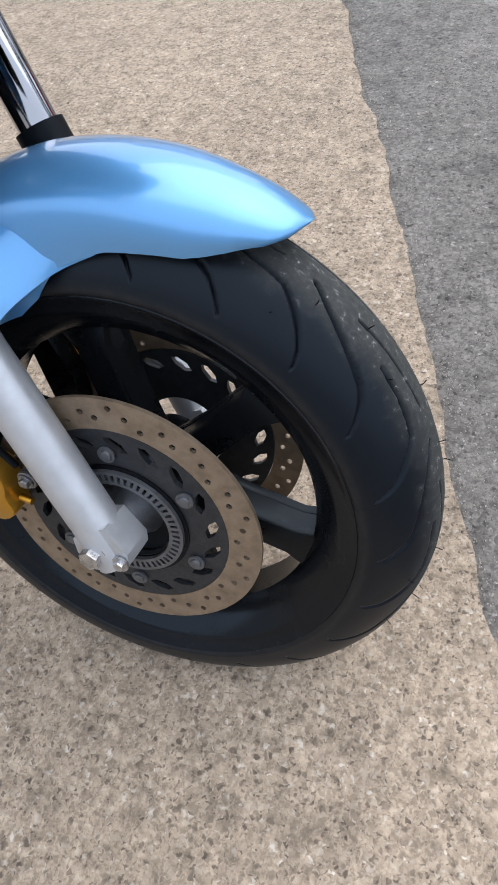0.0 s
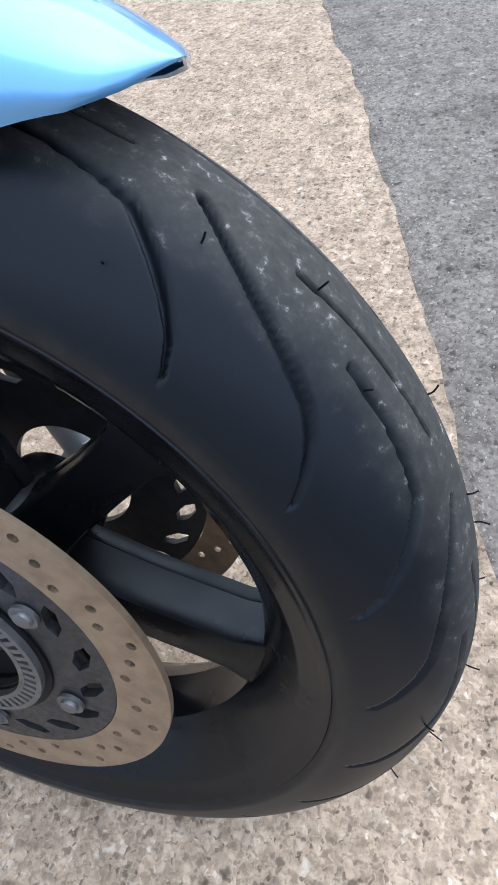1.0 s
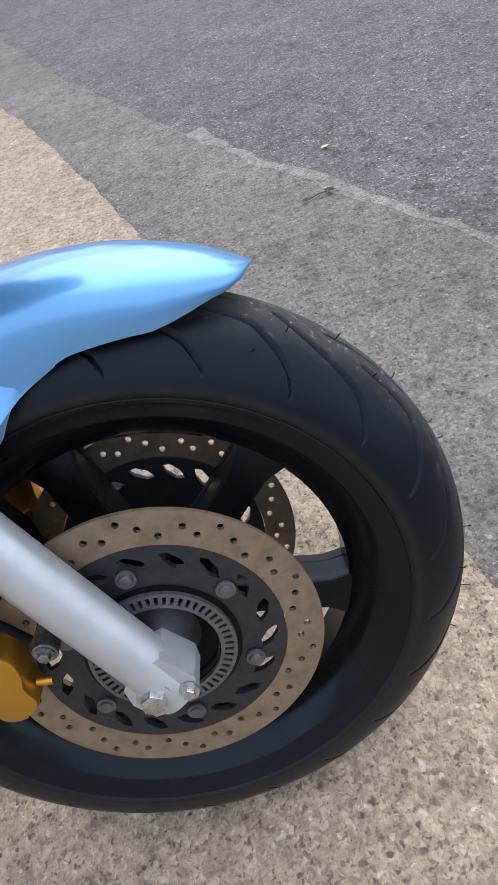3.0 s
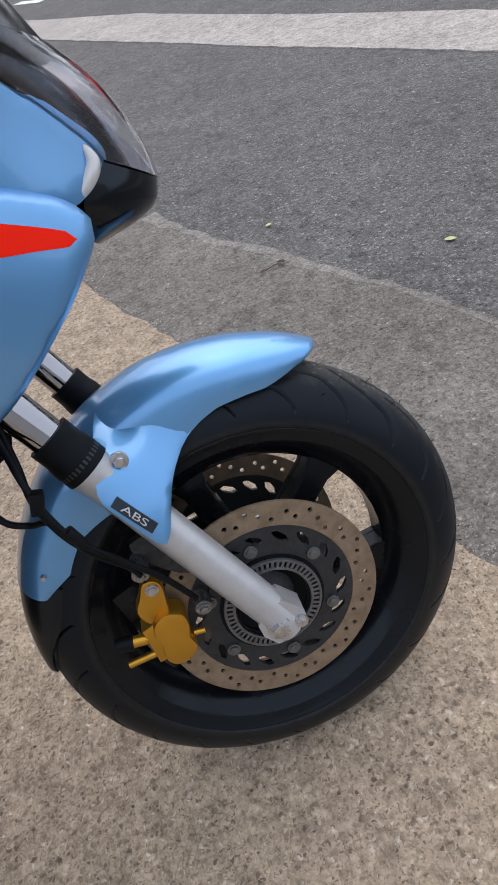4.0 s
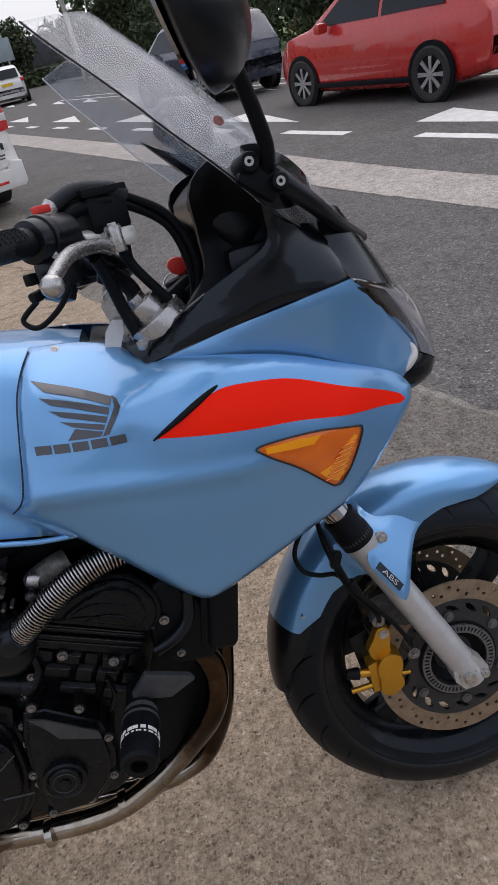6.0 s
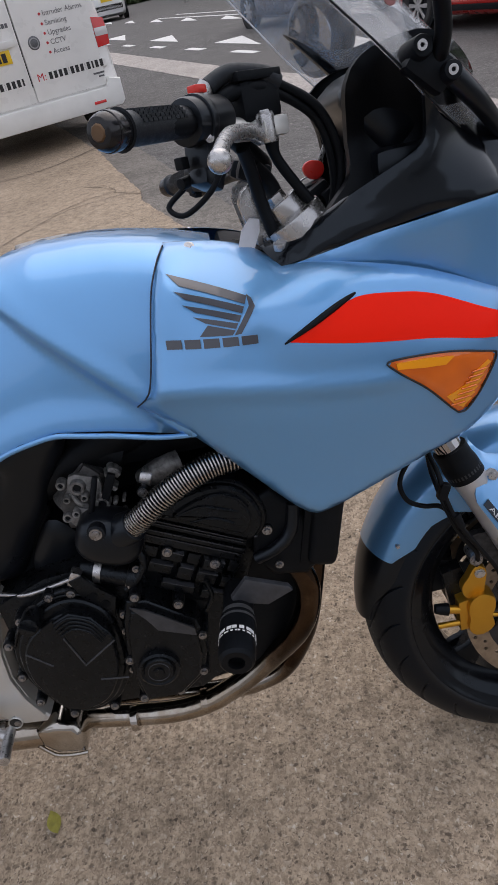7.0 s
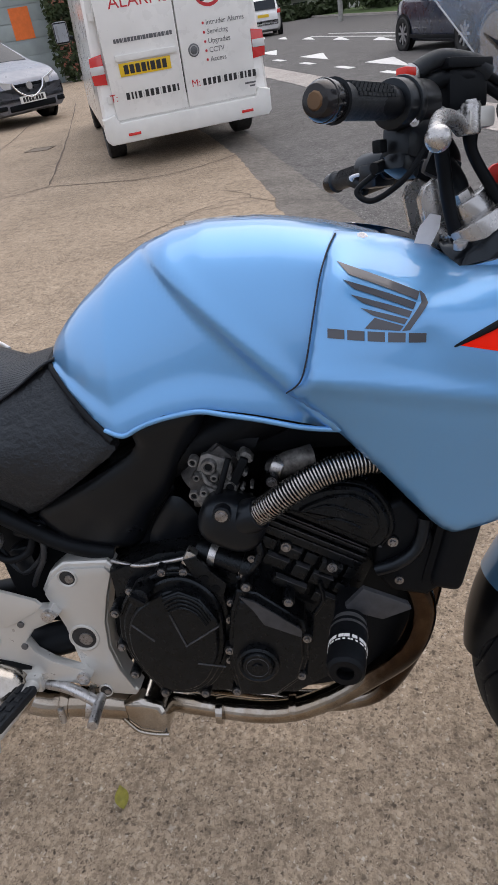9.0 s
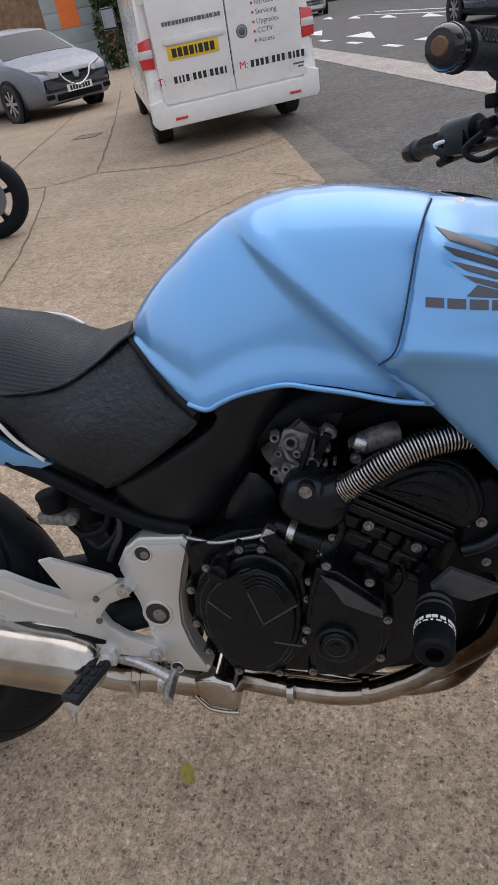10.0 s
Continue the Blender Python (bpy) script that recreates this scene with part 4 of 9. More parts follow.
at("rear_extension", guard_shell(151, 180, 18, lambda a: lerp(half_t, a) * (0.95 - 0.3 * step(160, 180, a)), lambda a: lerp(rad_t, a) - 0.002, lambda a: 0.03 * (1 - step(158, 178, a))), black_plastic, FRONT, guard, "black plastic rear extension", 50)
ear_fn = surf([(-0.100, 0.320, -0.030), (-0.05, 0.320, -0.052), (-0.122, 0.302, -0.100), (-0.03, 0.292, -0.066), (-0.128, 0.255, -0.143), (-0.06, 0.225, -0.124), (-0.088, 0.180, -0.149), (-0.105, 0.215, -0.147), (-0.12, 0.28, -0.131), (0.02, 0.268, -0.062), (-0.03, 0.255, -0.082), (-0.096, 0.276, -0.113)])
for side in (-1, 1):
    ear = panel([(-0.100, 0.320), (-0.114, 0.308), (-0.119, 0.285), (-0.128, 0.258), (-0.127, 0.246), (-0.106, 0.208), (-0.090, 0.180), (-0.082, 0.175), (-0.074, 0.184), (-0.064, 0.206), (-0.050, 0.232), (-0.022, 0.256), (0.02, 0.275), (0.02, 0.290), (-0.02, 0.305), (-0.05, 0.319)], ear_fn, 0.004, 0.008, 0.004, 0.008)
    if side > 0:
        ear = mirrored(ear)
    e = at("guard_ear", ear, paint, FRONT, guard, "", 50)
    at("ear_bolt", join(rod((-0.096, ear_fn(-0.096, 0.276) * -side, 0.276), (-0.096, (ear_fn(-0.096, 0.276) - 0.005) * -side, 0.276), 0.0105, seg=24, bevel=0.001), rod((-0.096, ear_fn(-0.096, 0.276) * -side, 0.276), (-0.096, (ear_fn(-0.096, 0.276) - 0.010) * -side, 0.276), 0.0065, seg=6, bevel=0.001)), steel, FRONT, guard, "zinc hexagon bolt", 30)
# the badge on the right ear
axis = Vector((0.0277, 0, -0.0453)).normalized()
base = Vector((-0.1005, 0, 0.2224))
cross = Vector((axis.z, 0, -axis.x))
def badge_at(s, c):
    q = base + axis * s + cross * c
    return (q.x, q.z)
badge = at("badge", panel([badge_at(-0.027, -0.0056)] * 2 + [badge_at(0.027, -0.0056)] * 2 + [badge_at(0.027, 0.0056)] * 2 + [badge_at(-0.027, 0.0056)] * 2, lambda x, z: ear_fn(x, z) - 0.0030, 0.002, 0.006), decal_black, FRONT, guard, "black sticker")
txt = lettering("ABS", 0.0100)
txt.transform(Matrix.Diagonal((2.0, 1, 1, 1)))
txt.transform(Matrix.Rotation(radians(58.5), 4, "Y"))
for v in txt.verts:
    x, z = v.co.x + base.x, v.co.z + base.z
    v.co = Vector((x, ear_fn(x, z) - 0.0038 + v.co.y * 0.3, z))
at("lettering", txt, fork_silver, FRONT, guard, "silver letters")
# rivets at the rear lower edge and brake hose along the leg
for a, y in ((147, -0.074),):
    at("rivet", rod((0.288 * math.cos(radians(a)), y, 0.288 * math.sin(radians(a))), (0.288 * math.cos(radians(a)), y - 0.007, 0.288 * math.sin(radians(a))), 0.004, 0.003, seg=12), steel, FRONT, guard)
for path in ([(-0.19, -0.06, 0.44), (-0.190, -0.07, 0.353), (-0.221, -0.085, 0.331), (-0.236, -0.095, 0.304), (-0.228, -0.10, 0.277), (-0.206, -0.105, 0.266), (-0.185, -0.118, 0.270), (-0.172, -0.128, 0.262)],
             [(-0.20, -0.07, 0.44), (-0.194, -0.09, 0.362), (-0.185, -0.12, 0.327), (-0.178, -0.13, 0.289), (-0.163, -0.135, 0.247), (-0.132, -0.125, 0.193), (-0.103, -0.115, 0.143), (-0.081, -0.105, 0.089)],
             [(-0.19, -0.07, 0.42), (-0.190, -0.09, 0.333), (-0.186, -0.12, 0.300), (-0.174, -0.13, 0.259), (-0.156, -0.125, 0.216), (-0.131, -0.115, 0.174), (-0.127, -0.10, 0.138)]):
    at("brake_hose", tube(path, 0.0038, 8, 10), matt_black, FORK, bike, "black rubber brake hose")
at("hose_clip", join(box((-0.180, -0.127, 0.300), (0.014, 0.014, 0.026), 0.003, (0, 20, 0)), rod((-0.166, -0.134, 0.262), (-0.158, -0.134, 0.238), 0.0065, seg=14, bevel=0.001)), matt_black, FORK, bike)

# ---- the motorcycle: tank, fairing, seat ----
def on(name, bm, material, parent=None, label="", sharp=40):
    return part(name, bm, material, parent or bike, label, BODY, sharp)


def both(name, bm, material, parent=None, label="", sharp=40):
    """The right-hand piece and its twin on the left."""
    twin = mirrored(bm)
    a = on(name, bm, material, parent, label, sharp)
    on(name, twin, material, parent, label, sharp)
    return a


# fuel tank: sections from the rear to the front
half_a = [(-0.905, 0.020), (-0.898, 0.055), (-0.885, 0.085), (-0.854, 0.122), (-0.82, 0.150), (-0.786, 0.172), (-0.70, 0.178), (-0.60, 0.180), (-0.52, 0.182), (-0.44, 0.176)]
low_a = [(-0.905, 0.880), (-0.885, 0.868), (-0.854, 0.843), (-0.82, 0.814), (-0.786, 0.790), (-0.755, 0.803), (-0.721, 0.816), (-0.672, 0.821), (-0.613, 0.809), (-0.535, 0.789), (-0.44, 0.780)]
top_a = [(-0.905, 0.888), (-0.898, 0.893), (-0.869, 0.925), (-0.838, 0.953), (-0.792, 0.987), (-0.749, 1.011), (-0.702, 1.026), (-0.658, 1.031), (-0.601, 1.028), (-0.560, 1.022), (-0.506, 1.010), (-0.466, 0.998), (-0.44, 0.99)]


def tank_point(u, f):
    """f from 0, the lower edge, to 1, the top's middle."""
    a, lo, hi = lerp(half_a, u), lerp(low_a, u), lerp(top_a, u)
    k = f * math.pi / 2
    box_y = 0.62 - 0.14 * step(-0.62, -0.50, u)
    y = a * max(0.0, math.cos(k)) ** box_y
    w = lo + (hi - lo) * math.sin(k) ** 0.92
    # the knee hollow behind the slanting crease
    d = ((-0.695 - u) * 0.714 + (0.976 - w) * 0.700)
    dent = 0.015 * step(0.0, 0.018, d) * (1 - 0.75 * step(0.03, 0.20, d)) * step(0.0, 0.18, 1 - f) * step(-0.905, -0.80, u)
    ridge = 0.004 * math.exp(-((d + 0.004) / 0.014) ** 2) * step(0.05, 0.3, 1 - f) * step(-0.75, -0.66, u)
    flare = 0.008 * step(0.12, 0.0, f)
    y = max(0.0, y - dent + ridge + flare)
    return y, w


us = np.linspace(-0.905, -0.44, 84)
fs = np.linspace(0, 1, 44)
verts, faces = [], []
for u in us:
    right = [(float(u), -tank_point(float(u), float(f))[0], tank_point(float(u), float(f))[1]) for f in fs]
    left = [(x, -y, z) for x, y, z in right[:-1]][::-1]
    verts += right + left
m = len(fs) * 2 - 1
for i in range(len(us) - 1):
    for k in range(m - 1):
        faces.append((i * m + k, i * m + k + 1, (i + 1) * m + k + 1, (i + 1) * m + k))
bm = bm_of(verts, faces)
rim = [e for e in bm.edges if e.is_boundary and all(abs(v.co.y) > 0.03 for v in e.verts)]
r = bmesh.ops.extrude_edge_only(bm, edges=rim)
for v in [v for v in r["geom"] if isinstance(v, bmesh.types.BMVert)]:
    v.co.y *= 0.93
    v.co.z -= 0.004
tank = on("fuel_tank", bm, paint, label="glossy light blue fuel tank with knee hollows", sharp=60)
lip = tube([(u, -lerp(half_a, u) - 0.006, lerp(low_a, u) - 0.001) for u in (-0.80, -0.775, -0.755, -0.735, -0.705, -0.672, -0.64, -0.60, -0.55, -0.50)], 0.0035, 6, 8)
both("tank_lip", lip, paint, tank, "", 60)
rear_lip = tube([(-0.903, -0.03, 0.878), (-0.89, -0.085, 0.868), (-0.858, -0.122, 0.84), (-0.825, -0.152, 0.812), (-0.79, -0.176, 0.786)], 0.005, 6, 8)
both("tank_edge", rear_lip, matt_black, tank, "black rubber edge", 60)
cap = turned([(-0.006, 0.001), (-0.006, 0.034), (0.002, 0.037), (0.008, 0.035), (0.009, 0.001)], 40)
cap.transform(Matrix.Translation((-0.66, 0, 1.022)) @ pose(0, 0, 0, 90, 0, 0))
on("filler_cap", cap, steel, tank, "steel filler cap")

# side fairing: one large panel each side
fair = surf([(-0.50, 0.998, -0.115), (-0.44, 0.990, -0.108), (-0.38, 0.972, -0.128), (-0.499, 0.970, -0.163), (-0.365, 0.954, -0.170), (-0.276, 0.938, -0.188), (-0.175, 0.905, -0.168), (-0.05, 0.842, -0.118),
             (-0.024, 0.805, -0.116), (-0.045, 0.776, -0.124), (-0.408, 0.925, -0.211), (-0.513, 0.902, -0.197), (-0.410, 0.892, -0.219), (-0.269, 0.862, -0.222), (-0.14, 0.83, -0.182), (-0.565, 0.836, -0.186),
             (-0.53, 0.855, -0.207), (-0.453, 0.845, -0.225), (-0.372, 0.832, -0.227), (-0.25, 0.80, -0.212), (-0.16, 0.70, -0.160), (-0.25, 0.675, -0.180), (-0.378, 0.640, -0.190), (-0.466, 0.736, -0.197),
             (-0.36, 0.74, -0.210), (-0.522, 0.797, -0.193), (-0.09, 0.75, -0.140)])


def fairing_y(u, w):
    y = fair(u, w)
    crease = lerp([(-0.57, 0.838), (-0.529, 0.853), (-0.453, 0.845), (-0.372, 0.830), (-0.274, 0.815), (-0.2, 0.80)], u)
    return y - 0.006 * math.exp(-((w - crease) / 0.012) ** 2) * step(-0.2, -0.3, u)


main_outline = [(-0.498, 1.003), (-0.498, 1.003), (-0.439, 0.993), (-0.39, 0.976), (-0.366, 0.956), (-0.366, 0.956), (-0.328, 0.954), (-0.276, 0.943), (-0.222, 0.927), (-0.175, 0.908), (-0.123, 0.882),
                (-0.047, 0.842), (-0.022, 0.812), (-0.026, 0.796), (-0.046, 0.774), (-0.081, 0.744), (-0.154, 0.697), (-0.212, 0.683), (-0.249, 0.673), (-0.300, 0.658), (-0.351, 0.642), (-0.378, 0.638), (-0.397, 0.651),
                (-0.42, 0.678), (-0.466, 0.735), (-0.522, 0.797), (-0.567, 0.835), (-0.567, 0.835), (-0.546, 0.850), (-0.536, 0.880), (-0.526, 0.925), (-0.515, 0.968), (-0.507, 0.990)]
fairing = both("side_fairing", panel(main_outline, fairing_y, 0.012, 0.009, 0.007, 0.012), paint, None, "glossy light blue side fairing", 50)
# upper panel under the headlamp, set back below the lip
upper_y = surf([(-0.366, 0.950, -0.158), (-0.28, 0.945, -0.160), (-0.18, 0.912, -0.142), (-0.26, 0.965, -0.158), (-0.192, 0.974, -0.162), (-0.092, 0.985, -0.150), (-0.04, 0.930, -0.110), (0.011, 0.858, -0.074), (-0.037, 0.838, -0.105), (-0.10, 0.90, -0.132)])
both("upper_fairing", panel([(-0.366, 0.953), (-0.366, 0.953), (-0.315, 0.961), (-0.265, 0.968), (-0.192, 0.976), (-0.148, 0.981), (-0.094, 0.985), (-0.094, 0.985), (-0.040, 0.931), (-0.005, 0.889), (0.011, 0.866), (0.013, 0.848), (-0.008, 0.832), (-0.045, 0.826), (-0.12, 0.868), (-0.175, 0.895), (-0.222, 0.915), (-0.30, 0.935)],
                           upper_y, 0.008, 0.009, 0.003, 0.006), paint, None, "light blue upper fairing panel", 50)
# thin navy tube paints the shadow line between tank and fairing
both("panel_gap_shadow", tube([(u, fairing_y(u, w) + 0.0045, w) for u, w in ((-0.4975, 1.0005), (-0.508, 0.985), (-0.5185, 0.960), (-0.5290, 0.918), (-0.5385, 0.878), (-0.5485, 0.851), (-0.5660, 0.8355))], 0.0010, 6, 8), seam_shadow_navy, fairing, "navy line painted as the gap's shadow along the tank")
# red flash and its slot
flash = [(-0.378, 0.885), (-0.378, 0.885), (-0.334, 0.902), (-0.296, 0.915), (-0.249, 0.909), (-0.202, 0.895), (-0.141, 0.864), (-0.089, 0.837), (-0.046, 0.812), (-0.040, 0.803), (-0.048, 0.800), (-0.075, 0.808), (-0.149, 0.830), (-0.209, 0.848), (-0.258, 0.859), (-0.319, 0.872)]
both("red_flash", panel(flash, lambda u, w: fairing_y(u, w) - 0.0012, 0.001, 0.009), red_decal, fairing, "bright red decal flash", 50)
# black strip on the surface paints the slot's shadow
both("slot", tube([(-0.384, fairing_y(-0.384, 0.884) - 0.001, 0.884), (-0.352, fairing_y(-0.352, 0.897) - 0.0015, 0.8985), (-0.318, fairing_y(-0.318, 0.912) - 0.001, 0.912), (-0.296, fairing_y(-0.296, 0.918), 0.9195)], lambda t: 0.004 * math.sin(0.25 + t * 2.6), 8, 8), matt_black, fairing, "black strip painted as the slot's shadow")
# indicator set in the fairing
sig = [(-0.268, 0.836), (-0.225, 0.832), (-0.180, 0.823), (-0.132, 0.806), (-0.126, 0.800), (-0.128, 0.790), (-0.146, 0.758), (-0.164, 0.738), (-0.174, 0.736), (-0.184, 0.743), (-0.222, 0.787), (-0.262, 0.824)]
sig_c = (sum(p[0] for p in sig) / len(sig), sum(p[1] for p in sig) / len(sig))
grow = lambda k: [(sig_c[0] + (x - sig_c[0]) * k, sig_c[1] + (z - sig_c[1]) * k) for x, z in sig]
rim_line = [(p.x, fairing_y(p.x, p.y) - 0.001, p.y) for p in spline([(x, z, 0) for x, z in grow(1.03)], 5, True)]
both("indicator_surround", tube(rim_line + rim_line[:1], 0.0013, 1, 8), carrier_grey, fairing, "thin dark indicator surround", 60)
both("indicator_lens", panel(grow(1.0), lambda u, w: fairing_y(u, w) - 0.0022, 0.003, 0.006, 0.002, 0.006), amber, fairing, "amber ribbed indicator lens", 50)
lens_face = lambda u, w: fairing_y(u, w) - 0.0032
zigzag = [(-0.139, 0.799)]
for k in range(7):                                      # stepped edge of the prismatic reflector
    f = k / 7
    zigzag += [(-0.134 - 0.030 * f, 0.794 - 0.050 * f), (-0.142 - 0.030 * f, 0.790 - 0.050 * f)]
block_o = zigzag + [(-0.172, 0.742), (-0.186, 0.752), (-0.198, 0.768), (-0.182, 0.772), (-0.166, 0.778), (-0.158, 0.790)]
both("lens_prism", panel([q for p in block_o for q in (p, p)], lens_face, 0.002, 0.006), amber_deep, fairing, "bright prismatic reflector", 30)
both("lens_prism", panel([q for p in [(-0.263, 0.8335), (-0.225, 0.8290), (-0.188, 0.8205), (-0.200, 0.8130), (-0.228, 0.8180), (-0.262, 0.8260)] for q in (p, p)], lens_face, 0.002, 0.006), amber_deep, fairing, "bright reflector streak", 30)
for k in range(7):
    u, z = -0.152 - 0.0046 * k, 0.790 - 0.0064 * k
    both("lens_rib", tube([(u - 0.012, lens_face(u - 0.012, z + 0.001) - 0.0006, z + 0.001), (u, lens_face(u, z) - 0.0012, z), (u + 0.010, lens_face(u + 0.010, z - 0.001) - 0.0006, z - 0.001)], 0.0011, 4, 6), amber, fairing)

# wing emblem in five plain bars and a row of blocks below it
fold = lambda pts: panel([q for p in pts for q in (p, p)], lambda u, w: fairing_y(u, w) - 0.0012, 0.001, 0.007)
WING = [((-0.4985, 0.9752), (-0.4860, 0.9610), (-0.4180, 0.9320), (-0.4140, 0.9390)), ((-0.4930, 0.9570), (-0.4820, 0.9470), (-0.4230, 0.9240), (-0.4195, 0.9300)), ((-0.4860, 0.9420), (-0.4740, 0.9330), (-0.4280, 0.9165), (-0.4245, 0.9222)),
        ((-0.4770, 0.9285), (-0.4650, 0.9205), (-0.4330, 0.9100), (-0.4295, 0.9150)), ((-0.4630, 0.9180), (-0.4740, 0.9080), (-0.4380, 0.9040), (-0.4340, 0.9085))]
for a, b, c, d in WING:
    on("wing_bar", fold([a, b, c, d]), decal_grey, fairing, "charcoal emblem bar")
on("wing_bar", fold([(-0.4140, 0.9405), (-0.4095, 0.9365), (-0.4075, 0.9290), (-0.4280, 0.9040), (-0.4360, 0.9035), (-0.4140, 0.9300)]), decal_grey, fairing, "charcoal emblem bar")
for k in range(5):
    u0 = -0.5135 + 0.0211 * k
    w0 = 0.9088 - 0.0019 * k
    on("name_block", fold([(u0, w0), (u0 + 0.0178, w0 - 0.0016), (u0 + 0.0172, w0 - 0.0112), (u0 - 0.0006, w0 - 0.0098)]), decal_grey, fairing, "charcoal block standing for lettering")
both("screw", join(rod((-0.467, -0.100, 0.986), (-0.468, -0.108, 0.993), 0.008, seg=20, bevel=0.001), rod((-0.467, -0.102, 0.988), (-0.468, -0.110, 0.995), 0.005, seg=6)), steel, fairing, "steel button head screw")

# black inner cowl and dash
dash_y = surf([(-0.366, 0.956, -0.160), (-0.373, 0.973, -0.138), (-0.295, 1.001, -0.155), (-0.238, 1.028, -0.160), (-0.186, 1.048, -0.165), (-0.173, 1.083, -0.165), (-0.179, 1.126, -0.190), (-0.142, 1.107, -0.150), (-0.113, 1.064, -0.110), (-0.039, 1.022, -0.045),
               (-0.015, 0.973, -0.050), (-0.094, 0.985, -0.148), (-0.191, 0.976, -0.162), (-0.10, 1.03, -0.115)])
both("black_cowl", panel([(-0.378, 0.968), (-0.366, 0.955), (-0.366, 0.955), (-0.315, 0.963), (-0.265, 0.970), (-0.192, 0.978), (-0.092, 0.987), (-0.092, 0.987), (-0.094, 1.012), (-0.100, 1.045), (-0.108, 1.080), (-0.116, 1.112), (-0.145, 1.135), (-0.172, 1.146), (-0.196, 1.132),
                         (-0.190, 1.085), (-0.190, 1.058), (-0.212, 1.042), (-0.265, 1.020), (-0.33, 0.992), (-0.384, 0.978)], dash_y, 0.010, 0.009, 0.006, 0.012), cowl_black, None, "glossy black plastic upper cowl", 50)
inner_y = surf([(-0.256, 1.13, -0.14), (-0.218, 1.15, -0.13), (-0.177, 1.151, -0.15), (-0.152, 1.131, -0.15), (-0.162, 1.07, -0.10), (-0.182, 1.041, -0.10), (-0.244, 1.021, -0.11), (-0.28, 1.01, -0.13), (-0.246, 1.07, -0.09)])
both("inner_cowl", panel([(-0.262, 1.125), (-0.245, 1.148), (-0.21, 1.160), (-0.172, 1.158), (-0.150, 1.13), (-0.155, 1.06), (-0.18, 1.03), (-0.24, 0.995), (-0.29, 0.985), (-0.30, 1.0), (-0.262, 1.035), (-0.258, 1.08)], inner_y, 0.02, 0.010, 0.008, 0.015), matt_black, None, "black inner cowl beside the clocks", 50)
on("instrument_pod", join(box((-0.215, 0, 1.095), (0.06, 0.20, 0.10), 0.022, (0, -38, 0), 3), box((-0.19, 0, 1.03), (0.09, 0.24, 0.05), 0.015)), black_plastic, None, "black instrument pod")
on("nose_core", box((-0.12, 0, 0.93), (0.16, 0.17, 0.16), 0.03), matt_black, None, "black nose frame")
# headlamp: clear lens over a dark bowl, wrapped round the nose
def nose_loft(edge, mid, n=10, push=0.0):
    """A sheet from the right edge over the middle to the left edge."""
    e, c = spline(edge, 5), spline([(u, 0, w) for u, w in mid], 5)
    verts, faces = [], []
    for a, b in zip(e, c):
        row = []
        for k in range(n + 1):
            f = k / n
            g = math.sin(f * math.pi / 2)
            h = 1 - math.cos(f * math.pi / 2)
            row.append(Vector((a.x + (b.x - a.x) * g - push, a.y * (1 - h) * 1.0, a.z + (b.z - a.z) * g)))
        verts += row + [Vector((v.x, -v.y, v.z)) for v in row[:-1][::-1]]
    m_ = 2 * n + 1
    for i in range(len(e) - 1):
        for k in range(m_ - 1):
            faces.append((i * m_ + k, i * m_ + k + 1, (i + 1) * m_ + k + 1, (i + 1) * m_ + k))
    bm = bm_of(verts, faces)
    bmesh.ops.recalc_face_normals(bm, faces=bm.faces)
    bmesh.ops.solidify(bm, geom=list(bm.faces), thickness=0.003)
    return bm


lamp_edge = [(-0.094, -0.147, 0.986), (-0.058, -0.119, 0.945), (-0.026, -0.096, 0.905), (0.000, -0.078, 0.870), (0.008, -0.072, 0.852)]
lamp_mid = [(0.010, 0.940), (0.032, 0.912), (0.046, 0.882), (0.056, 0.846), (0.0595, 0.812)]
on("headlamp_bowl", nose_loft(lamp_edge, lamp_mid, 10, 0.022), smoke, None, "dark headlamp bowl", 50)
both("headlamp_reflector", rod((-0.060, -0.055, 0.915), (-0.030, -0.060, 0.905), 0.026, 0.034, seg=28), ring_grey, None, "headlamp reflector")
on("headlamp_lens", nose_loft(lamp_edge, lamp_mid), lens_clear, None, "clear headlamp lens", 50)
both("lamp_ridge", tube([(-0.092, -0.143, 0.982), (-0.060, -0.117, 0.948), (-0.035, -0.100, 0.918)], 0.004, 8, 8), chrome, None, "bright inner lamp edge")
# white tube paints the bright reflection at the lamp's lower rear edge
both("lamp_edge", tube([(-0.002, -0.081, 0.866), (0.000, -0.083, 0.850), (-0.013, -0.0865, 0.836), (-0.030, -0.088, 0.826)], lambda t: 0.001 + 0.0062 * math.sin(math.pi * t) ** 0.8, 10, 10), lamp_clear, None, "white strip painted as a reflection on the lamp edge")
on("nose_chin", nose_loft([(0.008, -0.072, 0.852), (-0.012, -0.082, 0.836), (-0.026, -0.080, 0.812), (-0.030, -0.060, 0.790)], [(0.0595, 0.812), (0.050, 0.793), (0.026, 0.783), (-0.018, 0.776)]), cowl_black, None, "black nose chin", 50)
on("cowl_brow", nose_loft([(-0.120, -0.106, 1.085), (-0.106, -0.116, 1.032), (-0.096, -0.1445, 0.987)], [(-0.050, 1.062), (-0.016, 1.000), (0.010, 0.940)]), cowl_black, None, "black cowl brow", 60)

